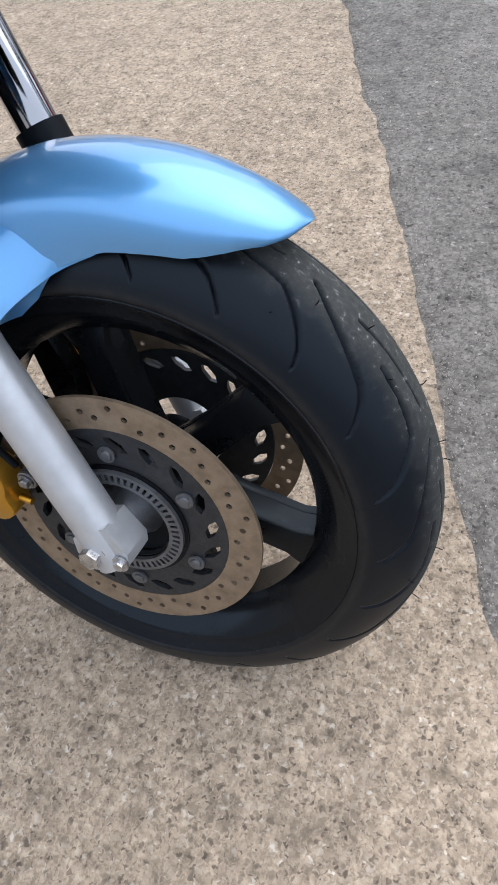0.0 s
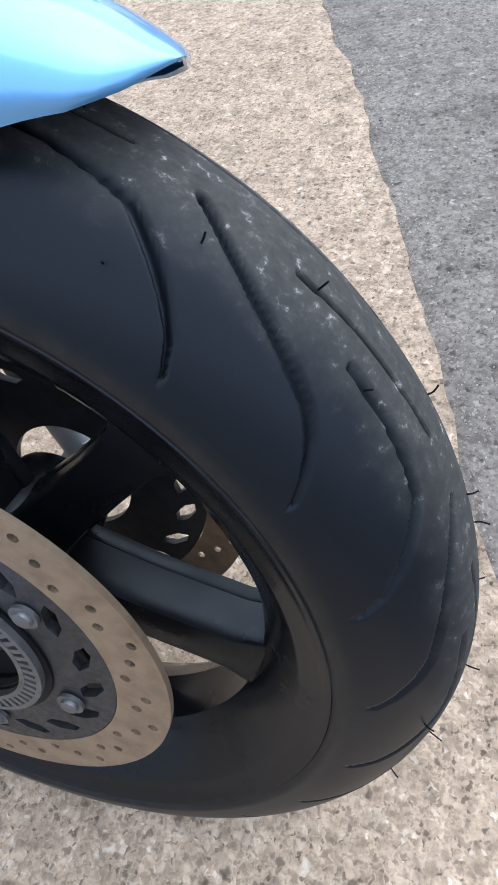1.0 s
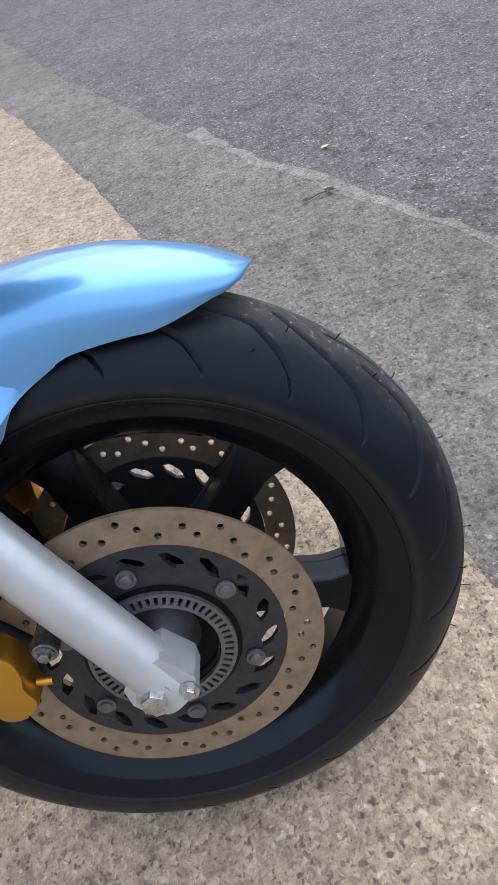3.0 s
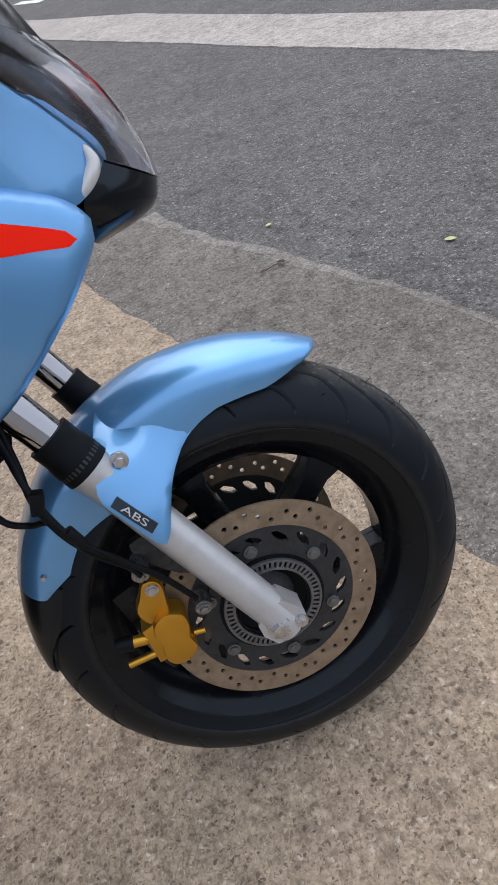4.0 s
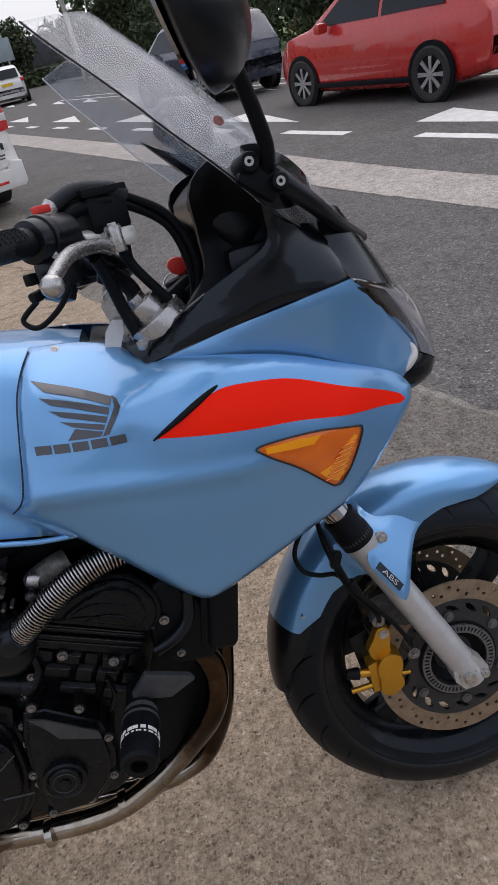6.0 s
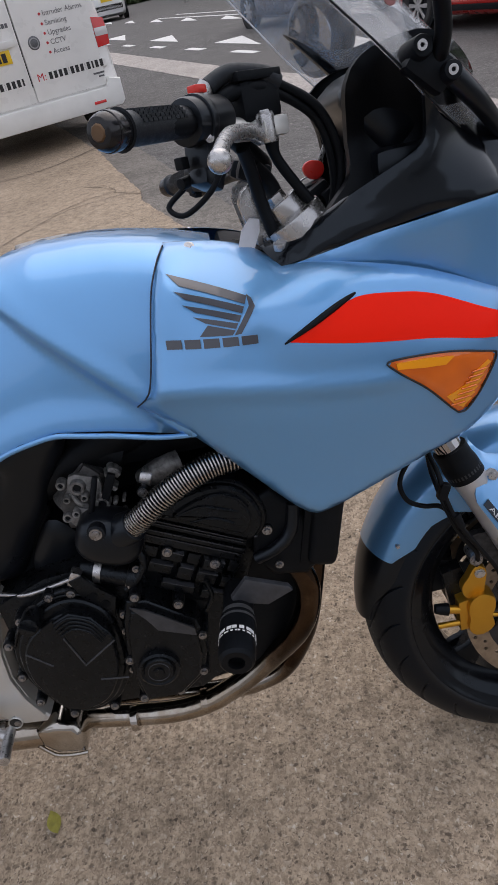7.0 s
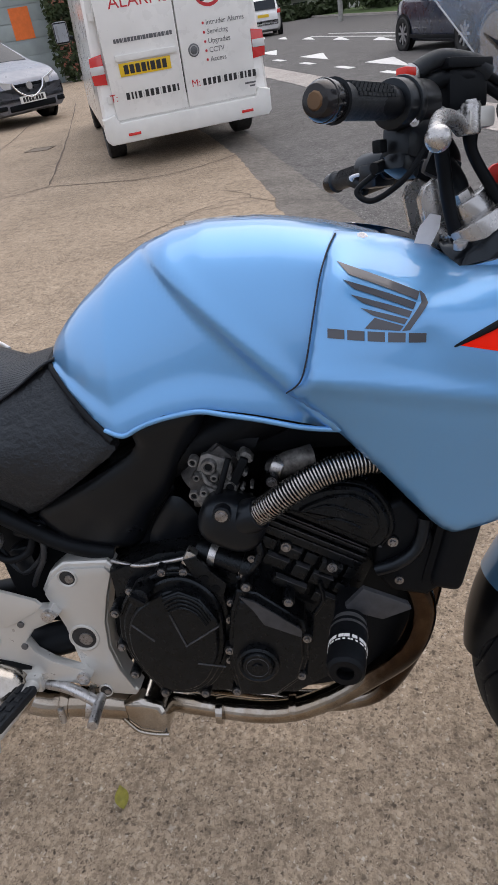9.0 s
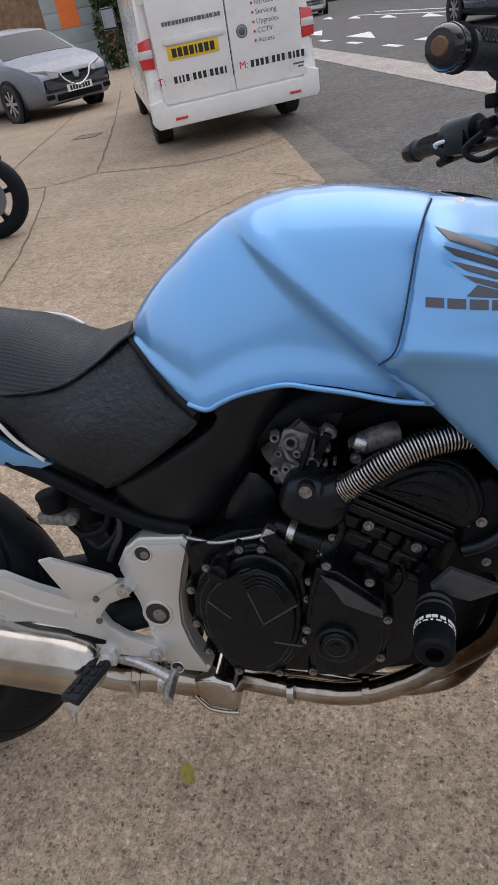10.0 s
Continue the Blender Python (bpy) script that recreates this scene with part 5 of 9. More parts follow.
# windscreen
sc_u = [(-0.30, 1.345), (-0.264, 1.309), (-0.211, 1.257), (-0.169, 1.211), (-0.117, 1.155), (-0.084, 1.111), (-0.050, 1.064), (-0.022, 1.020)]
sverts, sfaces, rows_n = [], [], 26
sc_mid = spline([(u, 0, w) for u, w in sc_u], 4)
for i, p in enumerate(sc_mid):
    t = i / (len(sc_mid) - 1)
    hw = 0.125 + 0.055 * math.sin(min(1, t * 1.25) * 2.3) - 0.115 * step(0.72, 1.0, t)
    back = 0.085 + 0.02 * math.sin(t * 3.1) - 0.05 * step(0.7, 1.0, t)
    for j in range(rows_n + 1):
        s = -1 + 2 * j / rows_n
        sverts.append((p.x - back * abs(s) ** 2.2, hw * s, p.z - 0.02 * s * s))
for i in range(len(sc_mid) - 1):
    for j in range(rows_n):
        sfaces.append((i * (rows_n + 1) + j, i * (rows_n + 1) + j + 1, (i + 1) * (rows_n + 1) + j + 1, (i + 1) * (rows_n + 1) + j))
bm = bm_of(sverts, sfaces)
bmesh.ops.recalc_face_normals(bm, faces=bm.faces)
bmesh.ops.solidify(bm, geom=list(bm.faces), thickness=0.003)
screen = on("windscreen", bm, screen_clear, None, "clear acrylic windscreen, pale sky haze put into its colour", 60)
edge_line = tube([sverts[i * (rows_n + 1)] for i in range(0, len(sc_mid), 3)], 0.0012, 4, 8)
on("screen_edge", mirrored(edge_line), white_line, screen, "bright screen edge")
on("screen_edge", edge_line, black_plastic, screen, "black screen edge")
on("screen_sticker", slab([(0.0062 * math.cos(a * 0.39), 0.0046 * math.sin(a * 0.39)) for a in range(16)], -0.001, 0.001), faded_red, screen, "small faded red oval sticker").data.transform(BODY @ Matrix.Translation((-0.212, -0.150, 1.19)) @ pose(0, 0, 0, 0, 35, 0) @ BODY.inverted())
screws = [(-0.202, -0.200, 1.139), (-0.174, -0.200, 1.114)]
both("black_trim", tube([(-0.175, -0.175, 1.125), (-0.13, -0.155, 1.085), (-0.085, -0.11, 1.050), (-0.025, -0.03, 1.018)], lambda t: 0.013 - 0.006 * t, 8, 12), black_plastic, None, "black screen base trim")

# mirrors on stalks
def mirror(side):
    m0 = on("mirror_stalk", tube([(-0.180, 0.185 * side, 1.125), (-0.181, 0.208 * side, 1.150), (-0.195, 0.240 * side, 1.185), (-0.212, 0.270 * side, 1.222)], lambda t: 0.0088 - 0.001 * t, 8, 16), matt_black, None, "black mirror stalk")
    on("mirror_base", join(rod((-0.202, 0.165 * side, 1.135), (-0.200, 0.205 * side, 1.140), 0.014, 0.0105, seg=24, bevel=0.003), rod((-0.174, 0.155 * side, 1.108), (-0.172, 0.206 * side, 1.114), 0.0125, 0.0095, seg=24, bevel=0.003), box((-0.188, 0.18 * side, 1.122), (0.05, 0.03, 0.035), 0.008, (0, 42, 0))), matt_black, m0)
    for u, w in ((-0.202, 1.140), (-0.173, 1.114)):
        on("mirror_bolt", join(turned([(-0.001, 0.0022), (-0.001, 0.0050), (0.003, 0.0044), (0.003, 0.0022)], 24)), steel, m0, "bright socket bolt").data.transform(BODY @ Matrix.Translation((u, 0.207 * side, w)) @ BODY.inverted())
    shell = bmesh.new()
    bmesh.ops.create_icosphere(shell, subdivisions=4, radius=1)
    for v in shell.verts:
        x, y, z = v.co
        v.co = Vector((0.052 * x if x > 0 else 0.010 * x, 0.092 * (abs(y) ** 0.8) * (1 if y > 0 else -1), 0.062 * (abs(z) ** 0.8) * (1 if z > 0 else -1)))
    spot = Matrix.Translation((-0.258, 0.330 * side, 1.252) if side < 0 else (-0.190, 0.352, 1.236)) @ pose(0, 0, 0, 0, -10, 16 * side)
    shell.transform(spot)
    on("mirror_shell", shell, black_plastic, m0, "black mirror shell")
    on("mirror_face", slab([(0.076 * math.cos(a * 0.21), 0.05 * math.sin(a * 0.21)) for a in range(30)], -0.0015, 0.0015), mirror_glass, m0, "mirror glass").data.transform(BODY @ spot @ pose(-0.0115, 0, 0, 0, 0, 90) @ BODY.inverted())


mirror(-1)
mirror(1)
on("screen_corner", slab([(-0.276, 1.221), (-0.252, 1.206), (-0.228, 1.193), (-0.180, 1.186), (-0.146, 1.192), (-0.150, 1.152), (-0.176, 1.149), (-0.208, 1.148), (-0.240, 1.182)], 0.145, 0.157, 0.003), cowl_black, None, "black corner of the screen mount", 40)
on("left_inner_panel", slab([(-0.200, 1.146), (-0.214, 1.125), (-0.218, 1.100), (-0.208, 1.062), (-0.196, 1.036), (-0.160, 1.060), (-0.142, 1.130)], 0.112, 0.124, 0.004, 0), black_plastic, None, "black inner panel of the cowl", 40)

# seat: creased sides and a dimpled top
side_top = [(-1.30, 0.870), (-1.20, 0.838), (-1.085, 0.817), (-0.999, 0.819), (-0.943, 0.843), (-0.905, 0.868), (-0.880, 0.878)]
centre_top = [(-1.30, 0.945), (-1.20, 0.930), (-1.115, 0.910), (-1.07, 0.902), (-1.03, 0.882), (-0.985, 0.862), (-0.943, 0.870), (-0.900, 0.880)]
seat_y = surf([(-0.872, 0.872, -0.085), (-0.84, 0.806, -0.135), (-0.802, 0.770, -0.155), (-0.95, 0.662, -0.120), (-0.90, 0.74, -0.148), (-0.943, 0.842, -0.105), (-1.0, 0.818, -0.118), (-1.0, 0.70, -0.125), (-1.085, 0.816, -0.125), (-1.06, 0.725, -0.118), (-1.2, 0.838, -0.13), (-1.2, 0.79, -0.12), (-1.3, 0.87, -0.12), (-0.97, 0.76, -0.150)])
seat = both("seat_side", panel([(-0.880, 0.878), (-0.868, 0.873), (-0.855, 0.830), (-0.838, 0.806), (-0.806, 0.783), (-0.799, 0.765), (-0.81, 0.755), (-0.95, 0.662), (-0.97, 0.664), (-0.991, 0.678), (-1.06, 0.724), (-1.10, 0.778), (-1.2, 0.80), (-1.3, 0.83), (-1.3, 0.87), (-1.2, 0.838), (-1.085, 0.817), (-0.999, 0.819), (-0.943, 0.843)], seat_y, 0.02, 0.008, 0.006, 0.014), seat_vinyl, None, "creased black vinyl seat side", 60)
verts, faces = [], []
for i in range(61):
    u = -1.3 + i * (0.425 / 60)
    ws, wc, ys = lerp(side_top, u), lerp(centre_top, u), seat_y(u, lerp(side_top, u))
    for j in range(25):
        s = -1 + j / 12
        verts.append((u, -ys * s * (1 + 0.01 * math.sin(abs(s) * 3.14)), ws + (wc - ws) * (1 - abs(s) ** 2.4) + 0.001))
for i in range(60):
    for j in range(24):
        faces.append((i * 25 + j, i * 25 + j + 1, (i + 1) * 25 + j + 1, (i + 1) * 25 + j))
on("seat_top", bm_of(verts, faces), seat_dimple, seat, "dimpled black vinyl seat top", 60)
both("seam", tube([(u, seat_y(u, w) - 0.0005, w + 0.001) for u, w in side_top], 0.0022, 5, 8), seat_vinyl, seat)
on("piping", tube([(-1.03, 0.075, 0.866), (-1.07, 0.10, 0.878), (-1.12, 0.11, 0.886), (-1.2, 0.12, 0.891)], 0.003, 6, 8), white_line, seat, "white piping")
both("piping", tube([(-1.045, seat_y(-1.045, 0.715) - 0.002, 0.712), (-1.08, seat_y(-1.08, 0.75) - 0.002, 0.745), (-1.10, seat_y(-1.1, 0.778) - 0.003, 0.780)], 0.003, 6, 8), white_line, seat, "white piping")
# tail panel in blue
tail_y = surf([(-1.04, 0.702, -0.115), (-1.12, 0.75, -0.125), (-1.12, 0.70, -0.12), (-1.3, 0.84, -0.12), (-1.3, 0.77, -0.12)])
both("tail_panel", panel([(-1.040, 0.702), (-1.040, 0.702), (-1.085, 0.728), (-1.13, 0.763), (-1.3, 0.84), (-1.3, 0.77), (-1.15, 0.718), (-1.10, 0.700), (-1.06, 0.696)], tail_y, 0.01, 0.012, 0.004, 0.008), paint, None, "light blue tail panel", 50)
# black side cover under the tank and seat
side_y = surf([(-0.959, 0.644, -0.105), (-0.894, 0.685, -0.120), (-0.785, 0.747, -0.140), (-0.733, 0.791, -0.150), (-0.683, 0.803, -0.150), (-0.698, 0.763, -0.135), (-0.747, 0.684, -0.115), (-0.815, 0.583, -0.085), (-0.855, 0.574, -0.085), (-0.927, 0.586, -0.09), (-0.86, 0.66, -0.12)])
both("side_cover", panel([(-0.960, 0.646), (-0.94, 0.663), (-0.894, 0.690), (-0.785, 0.752), (-0.775, 0.785), (-0.733, 0.808), (-0.700, 0.812), (-0.681, 0.806), (-0.690, 0.775), (-0.716, 0.741), (-0.747, 0.684), (-0.786, 0.633), (-0.812, 0.588), (-0.83, 0.573), (-0.855, 0.570), (-0.927, 0.582), (-0.947, 0.615)], side_y, 0.03, 0.009, 0.010, 0.02), black_plastic, None, "matt black plastic side cover", 50)
both("lower_cover", panel([(-0.79, 0.615), (-0.754, 0.662), (-0.725, 0.636), (-0.724, 0.605), (-0.745, 0.578), (-0.80, 0.575)], lambda u, w: -0.088 - 0.1 * (w - 0.6), 0.03, 0.01, 0.008, 0.02), black_plastic, None, "matt black lower cover", 50)

# ---- the motorcycle: engine, exhaust, chassis ----
def cover(outline, y0, y1, bevel=0.006, n=4):
    return slab(outline, y1, y0, bevel, n, 3)


crank = on("crankcase", join(slab([(-0.86, 0.56), (-0.855, 0.40), (-0.82, 0.335), (-0.60, 0.325), (-0.54, 0.36), (-0.51, 0.45), (-0.525, 0.55), (-0.64, 0.60), (-0.78, 0.59)], -0.125, 0.13, 0.012),
                             slab([(-0.83, 0.345), (-0.80, 0.30), (-0.62, 0.30), (-0.59, 0.34)], -0.09, 0.09, 0.01)), engine_black, None, "satin black crankcase", 35)
# cylinder block leaning forward, in layers with a joint between each
cyl = on("cylinder_block", slab([(-0.640, 0.612), (-0.625, 0.640), (-0.560, 0.690), (-0.500, 0.700), (-0.452, 0.668), (-0.440, 0.625), (-0.478, 0.545), (-0.505, 0.485), (-0.560, 0.490), (-0.636, 0.540)], -0.130, 0.13, 0.012), engine_black, crank, "black cylinder block", 35)
LEAN_D = Vector((0.882, -0.471))                       # along the joints, forwards and down
LEAN_N = Vector((0.471, 0.882))


def layer(s0, s1, n0, n1, v0, v1, bevel=0.003):
    """A flat layer of the block: along the joint from s0 to s1, across it from n0 to n1."""
    o = Vector((-0.612, 0.641))
    pts = [o + LEAN_D * s0 + LEAN_N * n0, o + LEAN_D * s1 + LEAN_N * n0, o + LEAN_D * s1 + LEAN_N * n1, o + LEAN_D * s0 + LEAN_N * n1]
    return slab([(p.x, p.y) for p in pts], v0, v1, bevel)


for n0, n1, s0, s1, v in ((-0.012, 0.001, -0.006, 0.140, -0.149), (0.004, 0.0115, -0.002, 0.142, -0.152), (0.0145, 0.021, 0.000, 0.140, -0.149), (0.024, 0.0275, 0.002, 0.138, -0.153), (0.0305, 0.0345, 0.006, 0.135, -0.150)):
    on("cooling_fin", layer(s0, s1, n0, n1, v, -0.11, 0.0016), engine_black, crank)
    # thin grey strip paints the highlight along the fin
    on("fin_highlight", layer(s0 + 0.004, s1 - 0.006, n1 - 0.0012, n1 - 0.0002, v - 0.0012, v + 0.002, 0.0), engine_grey, crank)
for s0, n0, w_, h_, v in ((0.004, -0.036, 0.020, 0.018, -0.146), (0.030, -0.034, 0.030, 0.014, -0.150), (0.066, -0.034, 0.018, 0.018, -0.147), (0.090, -0.036, 0.030, 0.016, -0.151), (0.126, -0.034, 0.016, 0.020, -0.146), (0.016, -0.060, 0.034, 0.018, -0.145), (0.058, -0.060, 0.022, 0.020, -0.150), (0.086, -0.062, 0.030, 0.020, -0.146), (0.122, -0.060, 0.020, 0.018, -0.149), (0.040, -0.084, 0.050, 0.014, -0.147), (0.100, -0.086, 0.040, 0.016, -0.149)):
    on("casting_boss", layer(s0, s0 + w_, n0, n0 + h_, v, -0.11, 0.004), engine_black, crank, "", 30)
# grey strips painted as highlights on the casting edges
for s0, n0, w_ in ((0.030, -0.0195, 0.030), (0.090, -0.0195, 0.030), (0.018, -0.0415, 0.032), (0.060, -0.0395, 0.020), (0.088, -0.0415, 0.028), (0.042, -0.0695, 0.046), (0.102, -0.0695, 0.036)):
    on("casting_highlight", layer(s0, s0 + w_, n0, n0 + 0.0010, -0.1515, -0.14, 0.0), engine_grey, crank)
head_o = [(-0.597, 0.676), (-0.565, 0.692), (-0.529, 0.702), (-0.498, 0.702), (-0.470, 0.691), (-0.452, 0.668), (-0.443, 0.640), (-0.446, 0.618), (-0.462, 0.600), (-0.478, 0.603), (-0.520, 0.626), (-0.560, 0.648), (-0.590, 0.664)]
head_c = (-0.515, 0.658)
swell = lambda pts, c, k: [(c[0] + (x - c[0]) * k, c[1] + (z - c[1]) * k) for x, z in pts]
head = on("cylinder_head", join(slab(head_o, -0.152, 0.14, 0.007, 3, 3), slab(swell(head_o, head_c, 0.90), -0.163, -0.14, 0.009, 3, 3), slab(swell(head_o, (-0.505, 0.662), 0.66), -0.168, -0.15, 0.006, 3, 3)), engine_black, crank, "black rounded cylinder head cover", 35)
for pts in ([(-0.560, -0.1665, 0.668), (-0.530, -0.169, 0.676), (-0.505, -0.169, 0.668), (-0.478, -0.167, 0.655)], [(-0.545, -0.1665, 0.655), (-0.515, -0.169, 0.655), (-0.488, -0.168, 0.640)], [(-0.500, -0.168, 0.688), (-0.478, -0.167, 0.676), (-0.466, -0.165, 0.658)]):
    on("head_rib_and_glint", tube(pts, 0.0020, 6, 8), engine_black, crank)
# grey line painted as the highlight along the head's lower joint
on("head_rib_and_glint", tube([(-0.588, -0.1535, 0.668), (-0.540, -0.1535, 0.642), (-0.490, -0.1535, 0.614), (-0.462, -0.1535, 0.603)], 0.0016, 6, 8), engine_grey, crank)
for u, y, w in ((-0.589, -0.153, 0.608), (-0.529, -0.155, 0.574), (-0.645, -0.150, 0.625), (-0.60, -0.14, 0.70), (-0.447, -0.150, 0.607)):
    on("bolt_boss", rod((u, y + 0.025, w), (u, y, w), 0.0095, 0.0085, seg=18, bevel=0.002), engine_black, crank)
    on("bolt", bolt((u, y, w), (0, -1, 0), 0.0048, 0.005), bolt_steel, crank)
# clutch cover: flange with bolt ears, domed step, ribbed sector
cl = [(-0.848, 0.496), (-0.830, 0.533), (-0.800, 0.558), (-0.764, 0.577), (-0.731, 0.577), (-0.704, 0.560), (-0.686, 0.533), (-0.681, 0.492), (-0.685, 0.442), (-0.700, 0.401), (-0.725, 0.366), (-0.762, 0.350), (-0.805, 0.360), (-0.833, 0.400), (-0.850, 0.446)]
cc = (-0.768, 0.462)
shrink = swell
clutch = on("clutch_cover", cover(cl, -0.115, -0.148, 0.005), engine_black, None, "black clutch cover with raised ribs", 35)
on("cover_step", cover(shrink(cl, (-0.762, 0.466), 0.90), -0.143, -0.158, 0.007), engine_black, clutch, "", 35)
on("cover_face", cover(shrink(cl, (-0.758, 0.468), 0.78), -0.153, -0.170, 0.006), engine_black, clutch, "", 35)
sector = [(-0.768, 0.548), (-0.742, 0.558), (-0.714, 0.544), (-0.696, 0.512), (-0.692, 0.499), (-0.744, 0.465), (-0.752, 0.490)]
on("cover_window", cover(sector, -0.165, -0.1765, 0.004, 0), engine_black, clutch, "", 35)
for k in range(4):                                     # rounded steps along the sector's rim
    f = 0.93 - 0.07 * k
    arc = [(-0.744 + (x + 0.744) * f, -0.1772, 0.465 + (z - 0.465) * f) for x, z in ((-0.768, 0.548), (-0.742, 0.558), (-0.714, 0.544), (-0.697, 0.514))]
    on("cover_rib_and_glint", tube(arc, 0.0021, 6, 8), engine_black, clutch)
# thin grey rods paint the highlights on the cover's bevelled edges
for (x0, z0), (x1, z1) in (((-0.822, 0.500), (-0.792, 0.470)), ((-0.744, 0.465), (-0.692, 0.499)), ((-0.760, 0.520), (-0.744, 0.465)), ((-0.734, 0.428), (-0.693, 0.421))):
    on("cover_rib_and_glint", rod((x0, -0.1702 if x0 < -0.8 or z0 < 0.43 else -0.1768, z0), (x1, -0.1702 if x0 < -0.8 or z0 < 0.43 else -0.1768, z1), 0.0014, seg=8), engine_grey, clutch)
on("cover_rib_and_glint", tube([(-0.845, -0.1500, 0.500), (-0.815, -0.1520, 0.545), (-0.764, -0.1500, 0.571), (-0.715, -0.1500, 0.562), (-0.690, -0.1500, 0.525)], 0.0016, 8, 8), engine_black, clutch)
cap_f = rod((-0.797, -0.150, 0.552), (-0.797, -0.186, 0.556), 0.0155, 0.0140, seg=28, bevel=0.003)
on("oil_filler", join(cap_f, box((-0.797, -0.188, 0.5565), (0.024, 0.010, 0.006), 0.0015, (0, 35, 0))), engine_black, clutch, "black oil filler cap")
for u, w in ((-0.852, 0.505), (-0.853, 0.444), (-0.842, 0.391), (-0.800, 0.354), (-0.737, 0.352), (-0.738, 0.572), (-0.770, 0.573), (-0.681, 0.488), (-0.676, 0.518), (-0.690, 0.415), (-0.822, 0.543)):
    on("bolt_ear", rod((u, -0.12, w), (u, -0.150, w), 0.0095, 0.0085, seg=18, bevel=0.002), engine_black, clutch)
    on("bolt", bolt((u, -0.150, w), (0, -1, 0), 0.0042, 0.005), bolt_steel, clutch)
# right crank cover with its round plug
rc = [(-0.662, 0.552), (-0.634, 0.546), (-0.574, 0.496), (-0.570, 0.470), (-0.571, 0.435), (-0.584, 0.395), (-0.622, 0.364), (-0.682, 0.366), (-0.688, 0.421), (-0.684, 0.470), (-0.675, 0.520)]
rcov = on("crank_cover", join(cover(rc, -0.115, -0.168, 0.005, 0), cover(shrink(rc, (-0.63, 0.455), 0.88), -0.160, -0.178, 0.006, 0)), engine_black, None, "black crank end cover", 35)
on("dusty_facet", panel([(-0.657, 0.548), (-0.657, 0.548), (-0.637, 0.539), (-0.637, 0.539), (-0.577, 0.491), (-0.577, 0.491), (-0.577, 0.478), (-0.577, 0.478), (-0.628, 0.501), (-0.628, 0.501), (-0.639, 0.523), (-0.639, 0.523)], lambda u, w: -0.1795, 0.003, 0.012), engine_grey, rcov, "grey dusty facet")
plug = turned([(-0.190, 0.001), (-0.190, 0.0205), (-0.186, 0.0225), (-0.188, 0.0265), (-0.186, 0.0300), (-0.174, 0.0310), (-0.174, 0.001)], 48)
plug.transform(Matrix.Translation((-0.643, 0, 0.436)))
on("round_plug", plug, engine_black, rcov, "black round plug", 30)
on("plug_groove", turned([(-0.1895, 0.0150), (-0.1908, 0.0158), (-0.1895, 0.0166)], 40), engine_grey, rcov).data.transform(BODY @ Matrix.Translation((-0.643, 0, 0.436)) @ BODY.inverted())
on("plug_socket", rod((-0.643, -0.189, 0.436), (-0.643, -0.1925, 0.436), 0.0085, seg=6, bevel=0.001), engine_black, rcov)
for u, w in ((-0.648, 0.557), (-0.592, 0.530), (-0.571, 0.468), (-0.584, 0.402), (-0.626, 0.374), (-0.682, 0.374), (-0.659, 0.514), (-0.684, 0.45)):
    on("bolt_ear", rod((u, -0.12, w), (u, -0.170, w), 0.0095, 0.0085, seg=18, bevel=0.002), engine_black, rcov)
    on("bolt", bolt((u, -0.170, w), (0, -1, 0), 0.0042, 0.005), bolt_steel, rcov)
# starter, breather and small castings above the cases
on("starter_motor", join(rod((-0.72, -0.120, 0.592), (-0.645, -0.135, 0.568), 0.017, seg=24, bevel=0.004), rod((-0.655, -0.134, 0.572), (-0.640, -0.136, 0.567), 0.022, seg=24, bevel=0.003)), engine_black, crank, "black starter motor")
on("oil_pipe", tube([(-0.66, -0.150, 0.560), (-0.640, -0.152, 0.575), (-0.625, -0.150, 0.600), (-0.630, -0.148, 0.625)], 0.0055, 6, 12), engine_black, crank, "black oil pipe")
on("oil_pipe", tube([(-0.560, -0.150, 0.495), (-0.545, -0.152, 0.520), (-0.548, -0.150, 0.548)], 0.0035, 6, 10), engine_black, crank, "thin black pipe")
on("pipe_union", join(bolt((-0.652, -0.150, 0.566), (0, -1, 0), 0.0055, 0.006), bolt((-0.638, -0.150, 0.590), (0, -1, 0), 0.004, 0.005)), bolt_steel, crank)
on("starter_band", rod((-0.700, -0.123, 0.586), (-0.690, -0.125, 0.583), 0.019, seg=24), steel, crank, "steel band")
on("bracket_plate", join(slab([(-0.735, 0.592), (-0.715, 0.598), (-0.700, 0.575), (-0.678, 0.552), (-0.688, 0.520), (-0.705, 0.530), (-0.72, 0.555)], -0.152, -0.146, 0.0015)), engine_black, crank, "black cable bracket")
# black discs paint the dark inside of holes in the uncut bracket
for u, w in ((-0.708, 0.562), (-0.694, 0.545)):
    on("bracket_hole_dark", rod((u, -0.1535, w), (u, -0.151, w), 0.006, seg=16), matt_black, crank)
on("clutch_cable", tube([(-0.86, -0.10, 0.565), (-0.81, -0.125, 0.570), (-0.76, -0.135, 0.582), (-0.725, -0.14, 0.592)], 0.0035, 8, 10), steel, crank, "bare steel clutch cable")
on("cable_stop", box((-0.727, -0.14, 0.592), (0.016, 0.018, 0.024), 0.003, (0, 30, 0)), steel, crank)
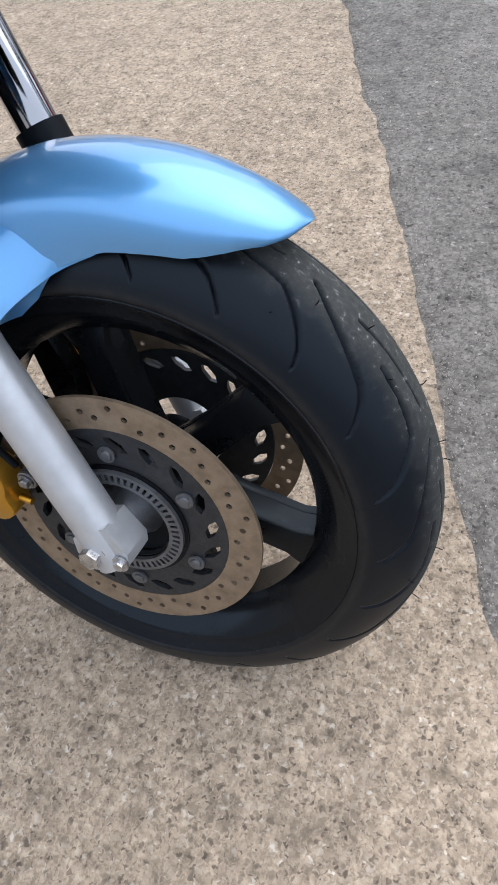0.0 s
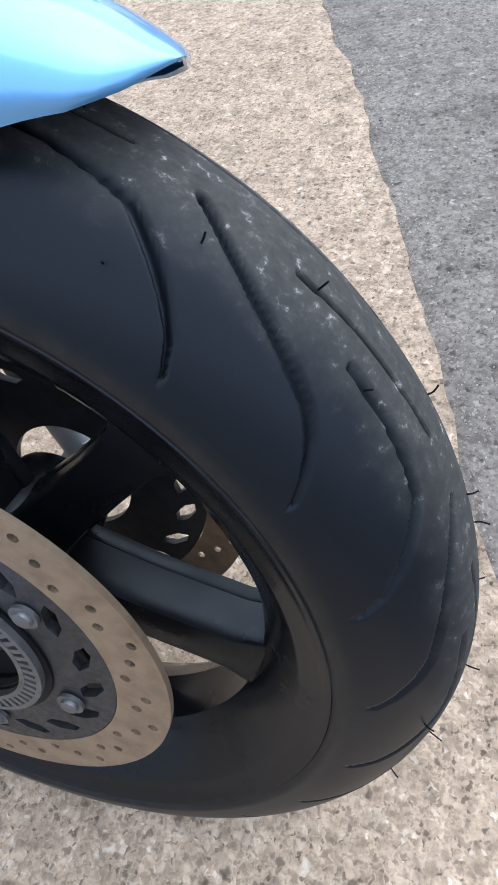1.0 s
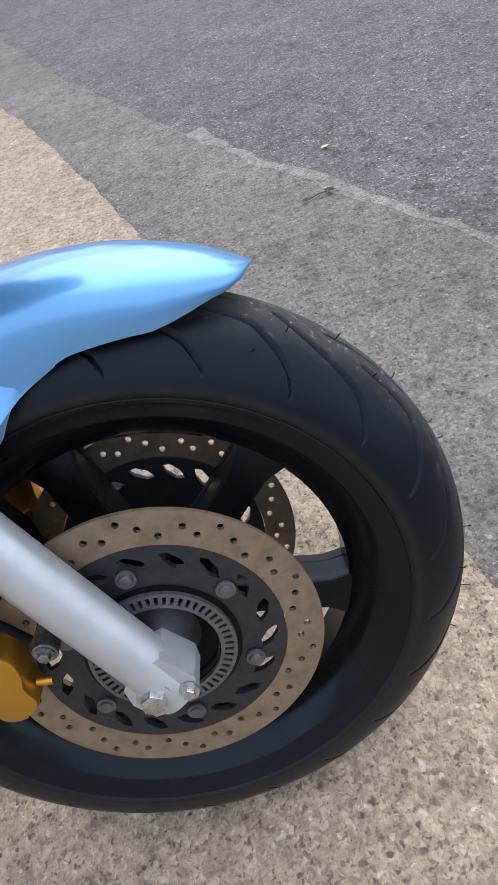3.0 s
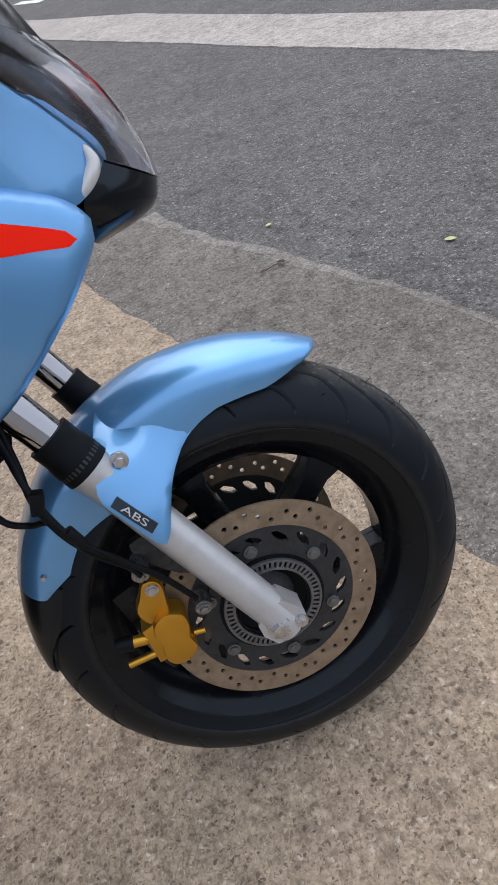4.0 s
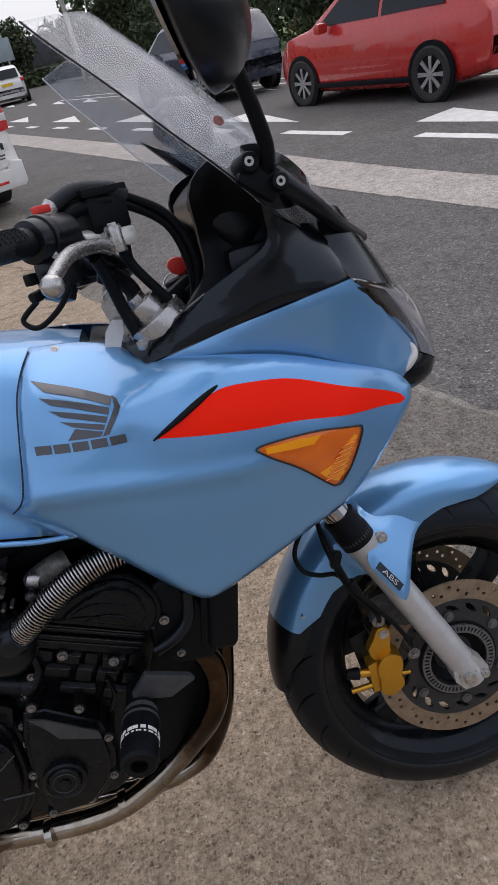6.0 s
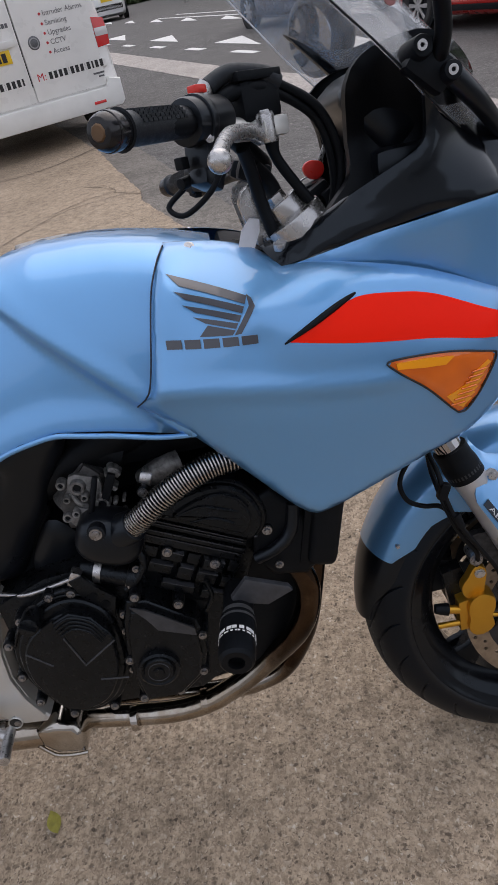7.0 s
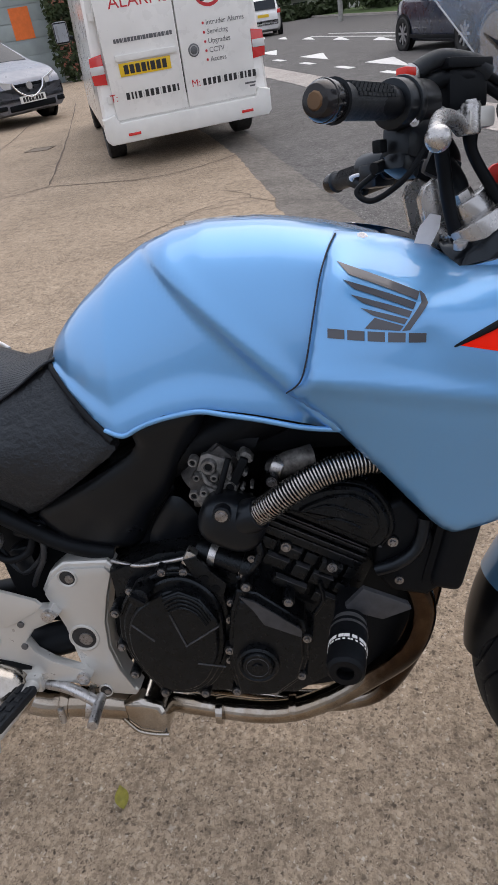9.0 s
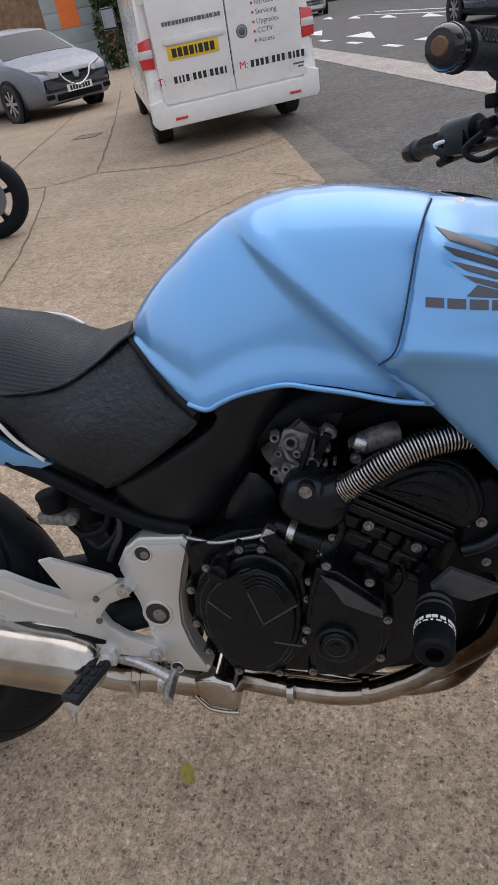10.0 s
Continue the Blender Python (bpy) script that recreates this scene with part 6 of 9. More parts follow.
# throttle bodies: a pile of small castings
tb = on("throttle_body", join(rod((-0.706, -0.098, 0.684), (-0.655, -0.098, 0.742), 0.034, 0.031, seg=28, bevel=0.005), rod((-0.690, -0.12, 0.70), (-0.690, -0.140, 0.70), 0.022, seg=24, bevel=0.003), box((-0.676, -0.126, 0.728), (0.05, 0.012, 0.026), 0.004, (0, -42, 0)), rod((-0.71, -0.126, 0.672), (-0.672, -0.13, 0.672), 0.009, seg=16, bevel=0.002)), cast_dark, None, "grimy cast alloy throttle body", 35)
rng = random.Random(4)
for k in range(26):
    u, w = -0.715 + 0.09 * rng.random(), 0.665 + 0.088 * rng.random()
    if w > 0.72 + 0.9 * (u + 0.66):
        continue
    s = 0.003 + 0.006 * rng.random()
    if rng.random() < 0.6:
        on("casting_lug", rod((u, -0.118, w), (u + 0.006 * rng.random(), -0.132 - 0.012 * rng.random(), w), s, s * 0.8, seg=14, bevel=0.002), cast_alloy, tb)
    else:
        on("casting_lug", box((u, -0.125, w), (s * 2.2, 0.022, s * 1.4), 0.002, (0, 90 * rng.random(), 0)), cast_alloy, tb)
on("flange_plate", join(slab([(-0.712, 0.682), (-0.708, 0.700), (-0.690, 0.744), (-0.680, 0.746), (-0.652, 0.734), (-0.650, 0.722), (-0.668, 0.672), (-0.676, 0.668)], -0.138, -0.130, 0.002),
                        slab([(-0.704, 0.684), (-0.686, 0.702), (-0.668, 0.694), (-0.672, 0.672), (-0.696, 0.668)], -0.148, -0.134, 0.003)), cast_alloy, tb, "dirty cast alloy flange plate", 35)
for u, w, r, tall in ((-0.698, 0.716, 0.0050, 0.150), (-0.674, 0.715, 0.0052, 0.152), (-0.681, 0.7285, 0.0105, 0.146), (-0.690, 0.696, 0.0055, 0.156), (-0.706, 0.688, 0.0070, 0.146), (-0.656, 0.697, 0.0100, 0.144), (-0.664, 0.707, 0.0048, 0.146), (-0.702, 0.735, 0.0065, 0.142)):
    ring = turned([(-tall + 0.004, 0.0008), (-tall + 0.004, r * 0.5), (-tall, r * 0.6), (-tall, r * 0.9), (-tall + 0.0015, r), (-0.128, r * 1.15), (-0.128, 0.0008)], 22)
    ring.transform(Matrix.Translation((u, 0, w)))
    on("casting_boss", ring, cast_alloy, tb, "", 30)
    # black disc paints the dark at the bottom of the boss
    on("boss_hole_dark", rod((u, -tall + 0.0030, w), (u, -tall + 0.0046, w), r * 0.5, seg=14), matt_black, tb)
on("casting_rib", tube([(-0.692, -0.140, 0.722), (-0.686, -0.144, 0.708), (-0.676, -0.144, 0.700), (-0.668, -0.140, 0.690)], 0.0032, 6, 8), cast_alloy, tb)
on("fuel_hose", tube([(-0.652, -0.150, 0.742), (-0.662, -0.156, 0.715), (-0.672, -0.156, 0.690), (-0.676, -0.15, 0.672)], 0.0040, 6, 10), matt_black, tb, "thin black hose")
on("linkage_arm", box((-0.652, -0.14, 0.70), (0.012, 0.008, 0.085), 0.003, (0, 28, 0)), matt_black, tb, "black linkage arm")
on("air_duct", tube([(-0.70, -0.07, 0.775), (-0.66, -0.09, 0.765), (-0.62, -0.09, 0.745)], 0.03, 6, 18), matt_black, None, "black rubber air duct")
on("duct_clamp", rod((-0.60, -0.115, 0.715), (-0.585, -0.118, 0.708), 0.014, seg=20, bevel=0.003), steel, tb)
on("coolant_pipe", tube([(-0.60, -0.10, 0.70), (-0.57, -0.115, 0.718), (-0.545, -0.11, 0.722)], 0.016, 6, 16), cast_alloy, None, "cast alloy coolant pipe")
on("frame_spine", join(rod((-0.82, -0.08, 0.70), (-0.40, -0.10, 0.86), 0.035, seg=20), rod((-0.82, 0.08, 0.70), (-0.40, 0.10, 0.86), 0.035, seg=20), box((-0.62, 0, 0.80), (0.5, 0.12, 0.05), 0.02, (0, -20, 0))), matt_black, None, "black steel spine frame")
on("air_box", box((-0.60, 0, 0.765), (0.26, 0.19, 0.09), 0.02), matt_black, None, "black air box")
on("heat_shield_rear", box((-0.80, 0.0, 0.62), (0.10, 0.14, 0.20), 0.02), matt_black, None, "black battery box")
on("left_mask", box((-0.60, 0.115, 0.62), (0.40, 0.02, 0.36), 0.01), matt_black, None, "black left engine cover")
# ribbed hose and its moulded end cap
elbow = bmesh.new()
bmesh.ops.create_icosphere(elbow, subdivisions=4, radius=1)
for v in elbow.verts:
    x, y, z = v.co
    v.co = Vector((0.046 * math.copysign(abs(x) ** 0.75, x), 0.036 * math.copysign(abs(y) ** 0.7, y), 0.037 * math.copysign(abs(z) ** 0.75, z)))
elbow.transform(Matrix.Translation((-0.655, -0.156, 0.656)) @ pose(0, 0, 0, 0, 24, 0))
on("hose_cap", join(elbow, rod((-0.645, -0.165, 0.660), (-0.614, -0.178, 0.676), 0.026, 0.0215, seg=28, bevel=0.003), rod((-0.662, -0.180, 0.682), (-0.662, -0.195, 0.683), 0.012, seg=24, bevel=0.002)), black_plastic, None, "black moulded rubber elbow", 45)
on("bolt", bolt((-0.662, -0.1945, 0.683), (0, -1, 0), 0.0058, 0.003, False), bolt_steel)
hose_path = [(-0.624, -0.176, 0.670), (-0.600, -0.183, 0.688), (-0.565, -0.186, 0.712), (-0.530, -0.182, 0.728), (-0.490, -0.174, 0.736), (-0.45, -0.165, 0.735)]
# black core paints the dark gaps between the silver rings
hose = on("ribbed_hose", tube(hose_path, 0.0150, 6, 20), matt_black, None, "ribbed silver air hose", 70)
hose_line = spline(hose_path, 40)
for k in range(3, len(hose_line) - 4, 4):
    p, d = hose_line[k], (hose_line[k + 2] - hose_line[k - 2]).normalized()
    on("hose_ring", rod(p - d * 0.0010, p + d * 0.0010, 0.0172, seg=24, bevel=0.0006), hose_metal, hose)
# oil cooler bracket, crash bung, radiator
on("cooler_bracket", join(slab([(-0.515, 0.540), (-0.490, 0.566), (-0.434, 0.540), (-0.430, 0.532), (-0.467, 0.517), (-0.512, 0.532)], -0.195, -0.186, 0.002)), engine_grey, None, "dusty grey bracket", 35)
bung = on("crash_bung", turned([(-0.285, 0.011), (-0.285, 0.0195), (-0.281, 0.0235), (-0.270, 0.0245), (-0.262, 0.0245), (-0.262, 0.0235), (-0.250, 0.0235), (-0.250, 0.0245), (-0.210, 0.0245), (-0.206, 0.022), (-0.150, 0.022), (-0.150, 0.001), (-0.272, 0.001), (-0.272, 0.011)], 48), matt_black, None, "black plastic crash protector", 30)
S_ = Matrix.Translation((-0.490, 0.0, 0.5275)) @ pose(0, 0, 0, 4, 0, -6)
bung.data.transform(BODY @ S_ @ BODY.inverted())
band = on("bung_ring", turned([(-0.220, 0.0246), (-0.220, 0.0252), (-0.208, 0.0235), (-0.200, 0.0222), (-0.200, 0.0215)], 40), ring_grey, bung, "grey collar")
band.data.transform(BODY @ S_ @ BODY.inverted())
for row, (y, h, n0) in enumerate(((-0.2455, 0.0050, 17), (-0.2515, 0.0022, 29))):
    for k in range(n0):
        a = 360 * k / n0 + 2.0 * ((k * 7) % 3)
        piece = turned([(y - h / 2, 0.0244), (y - h / 2, 0.0249), (y + h / 2, 0.0249), (y + h / 2, 0.0244)], 6, True, a, a + 360 / n0 * (0.74 if row == 0 else 0.6))
        o = on("bung_mark", piece, white_print, bung, "white mark")
        o.data.transform(BODY @ S_ @ Matrix.Rotation(radians(-140), 4, "Y") @ BODY.inverted())
on("radiator", join(box((-0.362, 0, 0.650), (0.045, 0.30, 0.24), 0.008, (0, 14, 0))), matt_black, None, "black radiator")
on("radiator_tank", box((-0.358, -0.136, 0.625), (0.044, 0.05, 0.19), 0.016, (0, 14, 0), 4), matt_black, None, "black radiator end tank")
on("sump_front", slab([(-0.54, 0.53), (-0.412, 0.53), (-0.411, 0.455), (-0.440, 0.385), (-0.500, 0.322), (-0.60, 0.305), (-0.62, 0.36)], -0.095, 0.095, 0.016), matt_black, None, "black sump and oil filter in shade", 40)
on("engine_front_cover", slab([(-0.52, 0.66), (-0.43, 0.66), (-0.392, 0.60), (-0.415, 0.53), (-0.45, 0.46), (-0.53, 0.45)], -0.100, 0.11, 0.01), matt_black, None, "black engine front in shade")
# black slab added to make the dark space over the exhaust ports
on("front_dark_filler", slab([(-0.466, 0.655), (-0.432, 0.668), (-0.405, 0.640), (-0.384, 0.592), (-0.384, 0.532), (-0.402, 0.516), (-0.450, 0.526), (-0.474, 0.560)], -0.146, 0.13, 0.010, 0, 3), matt_black, None, "added black slab filling the dark space over the exhaust ports", 40)
on("shroud_hose", tube([(-0.470, -0.150, 0.565), (-0.440, -0.154, 0.578), (-0.415, -0.152, 0.600), (-0.405, -0.148, 0.640)], 0.009, 6, 14), black_plastic, None, "black coolant hose")
on("bolt", bolt((-0.440, -0.147, 0.545), (0, -1, 0), 0.0042, 0.005), bolt_steel)
on("down_tube", tube([(-0.42, -0.11, 0.72), (-0.395, -0.12, 0.62), (-0.40, -0.12, 0.52)], 0.016, 6, 14), matt_black, None, "black frame tube")
# exhaust headers: four down pipes into a collector
for v in (-0.120, -0.040, 0.040, 0.120):
    if abs(v) > 0.1:
        v2 = v * 0.75
        path = [(-0.462, v, 0.560), (-0.428, v, 0.540), (-0.408, v, 0.500), (-0.407, v, 0.455), (-0.430, v, 0.400), (-0.484, v2, 0.327), (-0.545, v2, 0.286)]
        tail = [(-0.540, v2, 0.2885), (-0.60, v2, 0.262), (-0.66, v2, 0.255), (-0.73, v2 * 0.9, 0.256), (-0.84, v2 * 0.6, 0.25)]
    else:                                               # the middle pair sweeps further forward and lower
        v2 = v * 0.8
        path = [(-0.445, v, 0.580), (-0.402, v, 0.555), (-0.380, v, 0.500), (-0.392, v, 0.420), (-0.420, v, 0.325), (-0.470, v2, 0.245), (-0.535, v2, 0.222)]
        tail = [(-0.530, v2, 0.223), (-0.60, v2, 0.222), (-0.66, v2, 0.236), (-0.73, v2 * 0.9, 0.248), (-0.84, v2 * 0.6, 0.25)]
    on("header_pipe", tube(path, 0.0185, 10, 20), pipe_heat, None, "browned steel exhaust header", 60)
    on("header_tail", tube(tail, 0.0187, 8, 20), pipe_heat, None, "stained steel exhaust pipe", 60)
    if v == -0.120:
        for u, w in ((-0.612, 0.2600), (-0.735, 0.2560)):
            on("pipe_joint", rod((u - 0.006, v2 * 0.97, w), (u + 0.006, v2 * 0.97, w), 0.0215, seg=24, bevel=0.002), pipe_steel)
on("collector", slab([(-0.894, 0.292), (-0.894, 0.261), (-0.873, 0.237), (-0.825, 0.227), (-0.818, 0.257), (-0.828, 0.290), (-0.860, 0.302)], -0.114, 0.08, 0.016, 0, 4), pipe_steel, None, "stained steel exhaust collector", 60)
on("collector_flange", tube([(-0.897, -0.110, 0.262), (-0.885, -0.111, 0.246), (-0.872, -0.112, 0.235), (-0.848, -0.112, 0.229), (-0.824, -0.110, 0.226)], 0.0035, 6, 10), pipe_steel)
on("link_pipe", tube([(-0.89, -0.085, 0.268), (-0.95, -0.10, 0.292), (-1.02, -0.108, 0.30), (-1.06, -0.112, 0.318)], 0.026, 8, 22), pipe_steel, None, "stained steel link pipe", 60)
on("clamp", rod((-0.985, -0.104, 0.296), (-1.0, -0.106, 0.299), 0.0305, seg=28, bevel=0.002), pipe_steel)
on("clamp", rod((-0.945, -0.099, 0.290), (-0.957, -0.101, 0.293), 0.0285, seg=28, bevel=0.002), steel)
on("clamp_screw", rod((-0.988, -0.137, 0.283), (-0.988, -0.137, 0.31), 0.005, seg=12), steel)
on("silencer", tube([(-1.04, -0.112, 0.318), (-1.09, -0.118, 0.345), (-1.2, -0.125, 0.372), (-1.45, -0.15, 0.45), (-1.65, -0.165, 0.51)], lambda t: 0.030 + 0.030 * step(0.0, 0.2, t), 10, 32), pipe_steel, None, "polished steel silencer", 60)
# alloy pivot plate, footrest hanger and pedal
plate_o = [(-0.936, 0.570), (-0.866, 0.570), (-0.857, 0.557), (-0.872, 0.515), (-0.886, 0.462), (-0.890, 0.410), (-0.880, 0.362), (-0.860, 0.318), (-0.868, 0.308), (-0.905, 0.312), (-0.940, 0.336), (-0.950, 0.394), (-0.958, 0.455), (-0.980, 0.522), (-0.962, 0.552)]
plate = on("pivot_plate", join(slab(plate_o, -0.108, -0.075, 0.007, 0, 3), slab(shrink(plate_o, (-0.92, 0.45), 0.93), -0.113, -0.10, 0.005, 0, 2)), alloy, None, "silver painted alloy pivot plate", 35)
for u, w, r in ((-0.931, 0.546, 0.0155), (-0.928, 0.434, 0.025), (-0.914, 0.326, 0.012)):
    t_ = turned([(-0.1145, r * 0.80), (-0.1155, r * 0.92), (-0.1145, r), (-0.105, r), (-0.105, r * 0.80)], 32)
    t_.transform(Matrix.Translation((u, 0, w)))
    on("hole_rim", t_, alloy, plate)
    # flush dark disc paints the shade inside the bolt recess
    on("socket", rod((u, -0.1135, w), (u, -0.110, w), r * 0.81, seg=28), carrier_grey, plate, "dark disc painted as the shade of a bolt recess")
    on("socket_bolt", rod((u + 0.003, -0.1155, w - 0.002), (u + 0.003, -0.112, w - 0.002), r * 0.45, seg=16, bevel=0.001), bolt_steel, plate)
both("plate_left", box((-0.91, -0.06, 0.45), (0.06, 0.03, 0.22), 0.008), matt_black, None, "black frame plate")
hanger = on("footrest_hanger", join(slab([(-1.30, 0.520), (-1.174, 0.520), (-1.120, 0.494), (-1.065, 0.474), (-1.020, 0.480), (-0.985, 0.502), (-0.962, 0.502), (-0.953, 0.488), (-0.966, 0.476), (-1.000, 0.462), (-1.018, 0.440), (-1.008, 0.418), (-0.985, 0.400), (-0.935, 0.380), (-0.926, 0.366), (-0.938, 0.352),
                                    (-1.000, 0.362), (-1.018, 0.350), (-1.034, 0.352), (-1.052, 0.382), (-1.080, 0.412), (-1.143, 0.428), (-1.30, 0.425)], -0.128, -0.112, 0.004, 0, 2),
                              slab([(-1.30, 0.492), (-1.18, 0.492), (-1.12, 0.464), (-1.06, 0.448), (-1.06, 0.440), (-1.12, 0.452), (-1.18, 0.478), (-1.30, 0.478)], -0.132, -0.12, 0.002)), alloy, None, "silver alloy footrest hanger", 35)
on("heel_guard", slab([(-1.094, 0.550), (-1.075, 0.554), (-1.030, 0.540), (-0.980, 0.522), (-0.972, 0.512), (-0.985, 0.500), (-1.020, 0.482), (-1.045, 0.472), (-1.058, 0.480), (-1.080, 0.520)], -0.136, -0.130, 0.0025, 0, 2), alloy, hanger, "silver heel guard", 35)
for u, w, r in ((-0.968, 0.490, 0.011), (-0.938, 0.367, 0.011)):
    on("hanger_bolt", join(rod((u, -0.127, w), (u, -0.134, w), r, seg=24, bevel=0.001), rod((u, -0.133, w), (u, -0.137, w), r * 0.55, seg=6)), steel, hanger, "steel socket bolt", 30)
for u, w in ((-1.018, 0.474), (-1.022, 0.432), (-1.022, 0.364)):
    on("rivet", rod((u, -0.127, w), (u, -0.131, w), 0.0055, seg=18, bevel=0.001), ring_grey, hanger)
# black patch on the uncut hanger paints the dark of a triangular opening
on("triangle_opening_dark", slab([(-1.075, 0.408), (-1.05, 0.402), (-1.02, 0.392), (-1.022, 0.386), (-1.052, 0.386)], -0.1295, -0.126), matt_black, hanger)
# footrest: hinged peg pointing out and down
peg = on("footrest", join(rod((-1.020, -0.128, 0.362), (-1.045, -0.230, 0.352), 0.012, 0.013, seg=20, bevel=0.003), box((-1.020, -0.128, 0.362), (0.026, 0.022, 0.03), 0.004)), alloy, None, "silver footrest with a black rubber", 40)
on("footrest_rubber", box((-1.035, -0.188, 0.364), (0.032, 0.088, 0.014), 0.004, (0, 0, -14)), grip_rubber, peg, "black ribbed rubber", 40)
for k in range(4):
    for j in range(2):
        on("rubber_rib", box((-1.028 - 0.0049 * k - 0.0 + (j - 0.5) * 0.014, -0.160 - 0.0185 * k, 0.3715), (0.009, 0.012, 0.004), 0.001, (0, 0, -14)), grip_rubber, peg)
on("peg_feeler", rod((-1.046, -0.226, 0.340), (-1.048, -0.230, 0.318), 0.0045, seg=12, bevel=0.001), steel, peg, "steel feeler")
on("brake_pedal", join(tube([(-1.005, -0.122, 0.350), (-0.965, -0.135, 0.352), (-0.925, -0.150, 0.346), (-0.905, -0.160, 0.342)], 0.009, 6, 14), rod((-0.908, -0.145, 0.344), (-0.902, -0.205, 0.344), 0.0085, seg=18, bevel=0.001)), steel, None, "steel brake pedal", 40)
# rear frame, shock, reservoir, hugger and rear wheel
both("subframe_rail", tube([(-0.86, -0.085, 0.57), (-0.94, -0.095, 0.600), (-1.07, -0.105, 0.690), (-1.25, -0.11, 0.79)], 0.013, 6, 14), matt_black, None, "black steel subframe rail")
cup = on("brake_reservoir", join(rod((-1.074, -0.082, 0.612), (-1.074, -0.082, 0.636), 0.021, 0.023, seg=24, bevel=0.003), rod((-1.074, -0.082, 0.634), (-1.074, -0.082, 0.641), 0.0245, seg=24, bevel=0.002)), matt_black, None, "black rear brake fluid cup")
on("bracket", join(box((-1.066, -0.090, 0.603), (0.058, 0.030, 0.018), 0.004, (0, 6, 0)), rod((-1.036, -0.098, 0.606), (-1.036, -0.112, 0.606), 0.010, seg=20, bevel=0.002)), cast_alloy, cup, "cast alloy bracket", 30)
on("hose", tube([(-1.06, -0.085, 0.60), (-1.03, -0.10, 0.575), (-0.99, -0.10, 0.585), (-0.975, -0.095, 0.62)], 0.006, 6, 10), matt_black, None, "black rubber hose")
on("hose", tube([(-0.965, -0.095, 0.63), (-0.962, -0.105, 0.585), (-0.985, -0.10, 0.545), (-1.0, -0.09, 0.52)], 0.0045, 6, 10), carrier_grey, None, "grey rubber hose")
on("rear_shock", tube([(-0.98, 0.0, 0.66), (-0.96, 0.0, 0.55), (-0.95, 0.0, 0.46)], 0.03, 30, 18, 0.008, 10), matt_black, None, "black coil shock absorber", 70)
both("swing_arm", join(tube([(-0.92, -0.07, 0.42), (-1.15, -0.10, 0.38), (-1.50, -0.105, 0.32)], 0.028, 6, 16)), matt_black, None, "black swing arm")
on("inner_mudguard", join(slab([(-0.90, 0.70), (-0.96, 0.74), (-1.08, 0.73), (-1.20, 0.745), (-1.20, 0.735), (-1.09, 0.665), (-1.075, 0.60), (-1.065, 0.52), (-1.05, 0.42), (-0.93, 0.42)], -0.055, 0.07, 0.01)), matt_black, None, "black inner mudguard and battery tray")
on("brake_line", tube([(-1.05, -0.075, 0.58), (-1.02, -0.08, 0.54), (-0.985, -0.085, 0.56), (-0.965, -0.085, 0.60), (-0.955, -0.08, 0.66)], 0.005, 6, 10), grip_rubber, None, "black brake line")
on("relay_box", join(box((-0.985, -0.075, 0.62), (0.05, 0.03, 0.04), 0.006, (0, 20, 0)), box((-1.01, -0.07, 0.56), (0.035, 0.03, 0.05), 0.006, (0, -15, 0))), black_plastic, None, "black relay boxes")
REAR = BODY @ Matrix.Translation((-1.462, 0.0, 0.350))


def rear_groove(angle, s):
    return np.maximum(cut_along(HOOK, angle, -s, 20.0, 3.0, 3.0, 0.005), cut_along(HOOK, angle, s, 20.0, 13.0, 3.0, 0.005))


rear_rim = part("rear_wheel", turned([(-0.072, 0.226), (-0.075, 0.212), (-0.06, 0.200), (-0.03, 0.185), (0.03, 0.185), (0.06, 0.200), (0.075, 0.212), (0.072, 0.226), (0.05, 0.21), (-0.05, 0.21)], 80), wheel_black, bike, "black cast rear wheel", REAR, 30)
me = tyre(0.168, 0.328, 0.222, 800, rear_groove, 0.098)
me.transform(REAR)
me.materials.append(rubber.m)
me.shade_smooth()
rear_tyre = new("tyre", me)
rear_tyre.parent, rear_tyre.matrix_parent_inverse = rear_rim, rear_rim.matrix_world.inverted()
for k in range(5):
    part("spoke", spoke(20 + 72 * k), wheel_black, rear_rim, "", REAR)
on("side_stand", tube([(-0.86, 0.10, 0.30), (-0.84, 0.20, 0.17), (-0.815, 0.318, -0.062)], 0.011, 5, 12), matt_black, None, "black side stand")

# handlebar, levers, cables
bar = on("handlebar", tube([(-0.50, -0.30, 1.117), (-0.45, -0.24, 1.116), (-0.41, -0.17, 1.112), (-0.37, -0.10, 1.075), (-0.355, -0.04, 1.062), (-0.355, 0.04, 1.056), (-0.365, 0.10, 1.058), (-0.405, 0.17, 1.073), (-0.45, 0.24, 1.066), (-0.495, 0.30, 1.058)], 0.011, 8, 16), matt_black, None, "black handlebar")


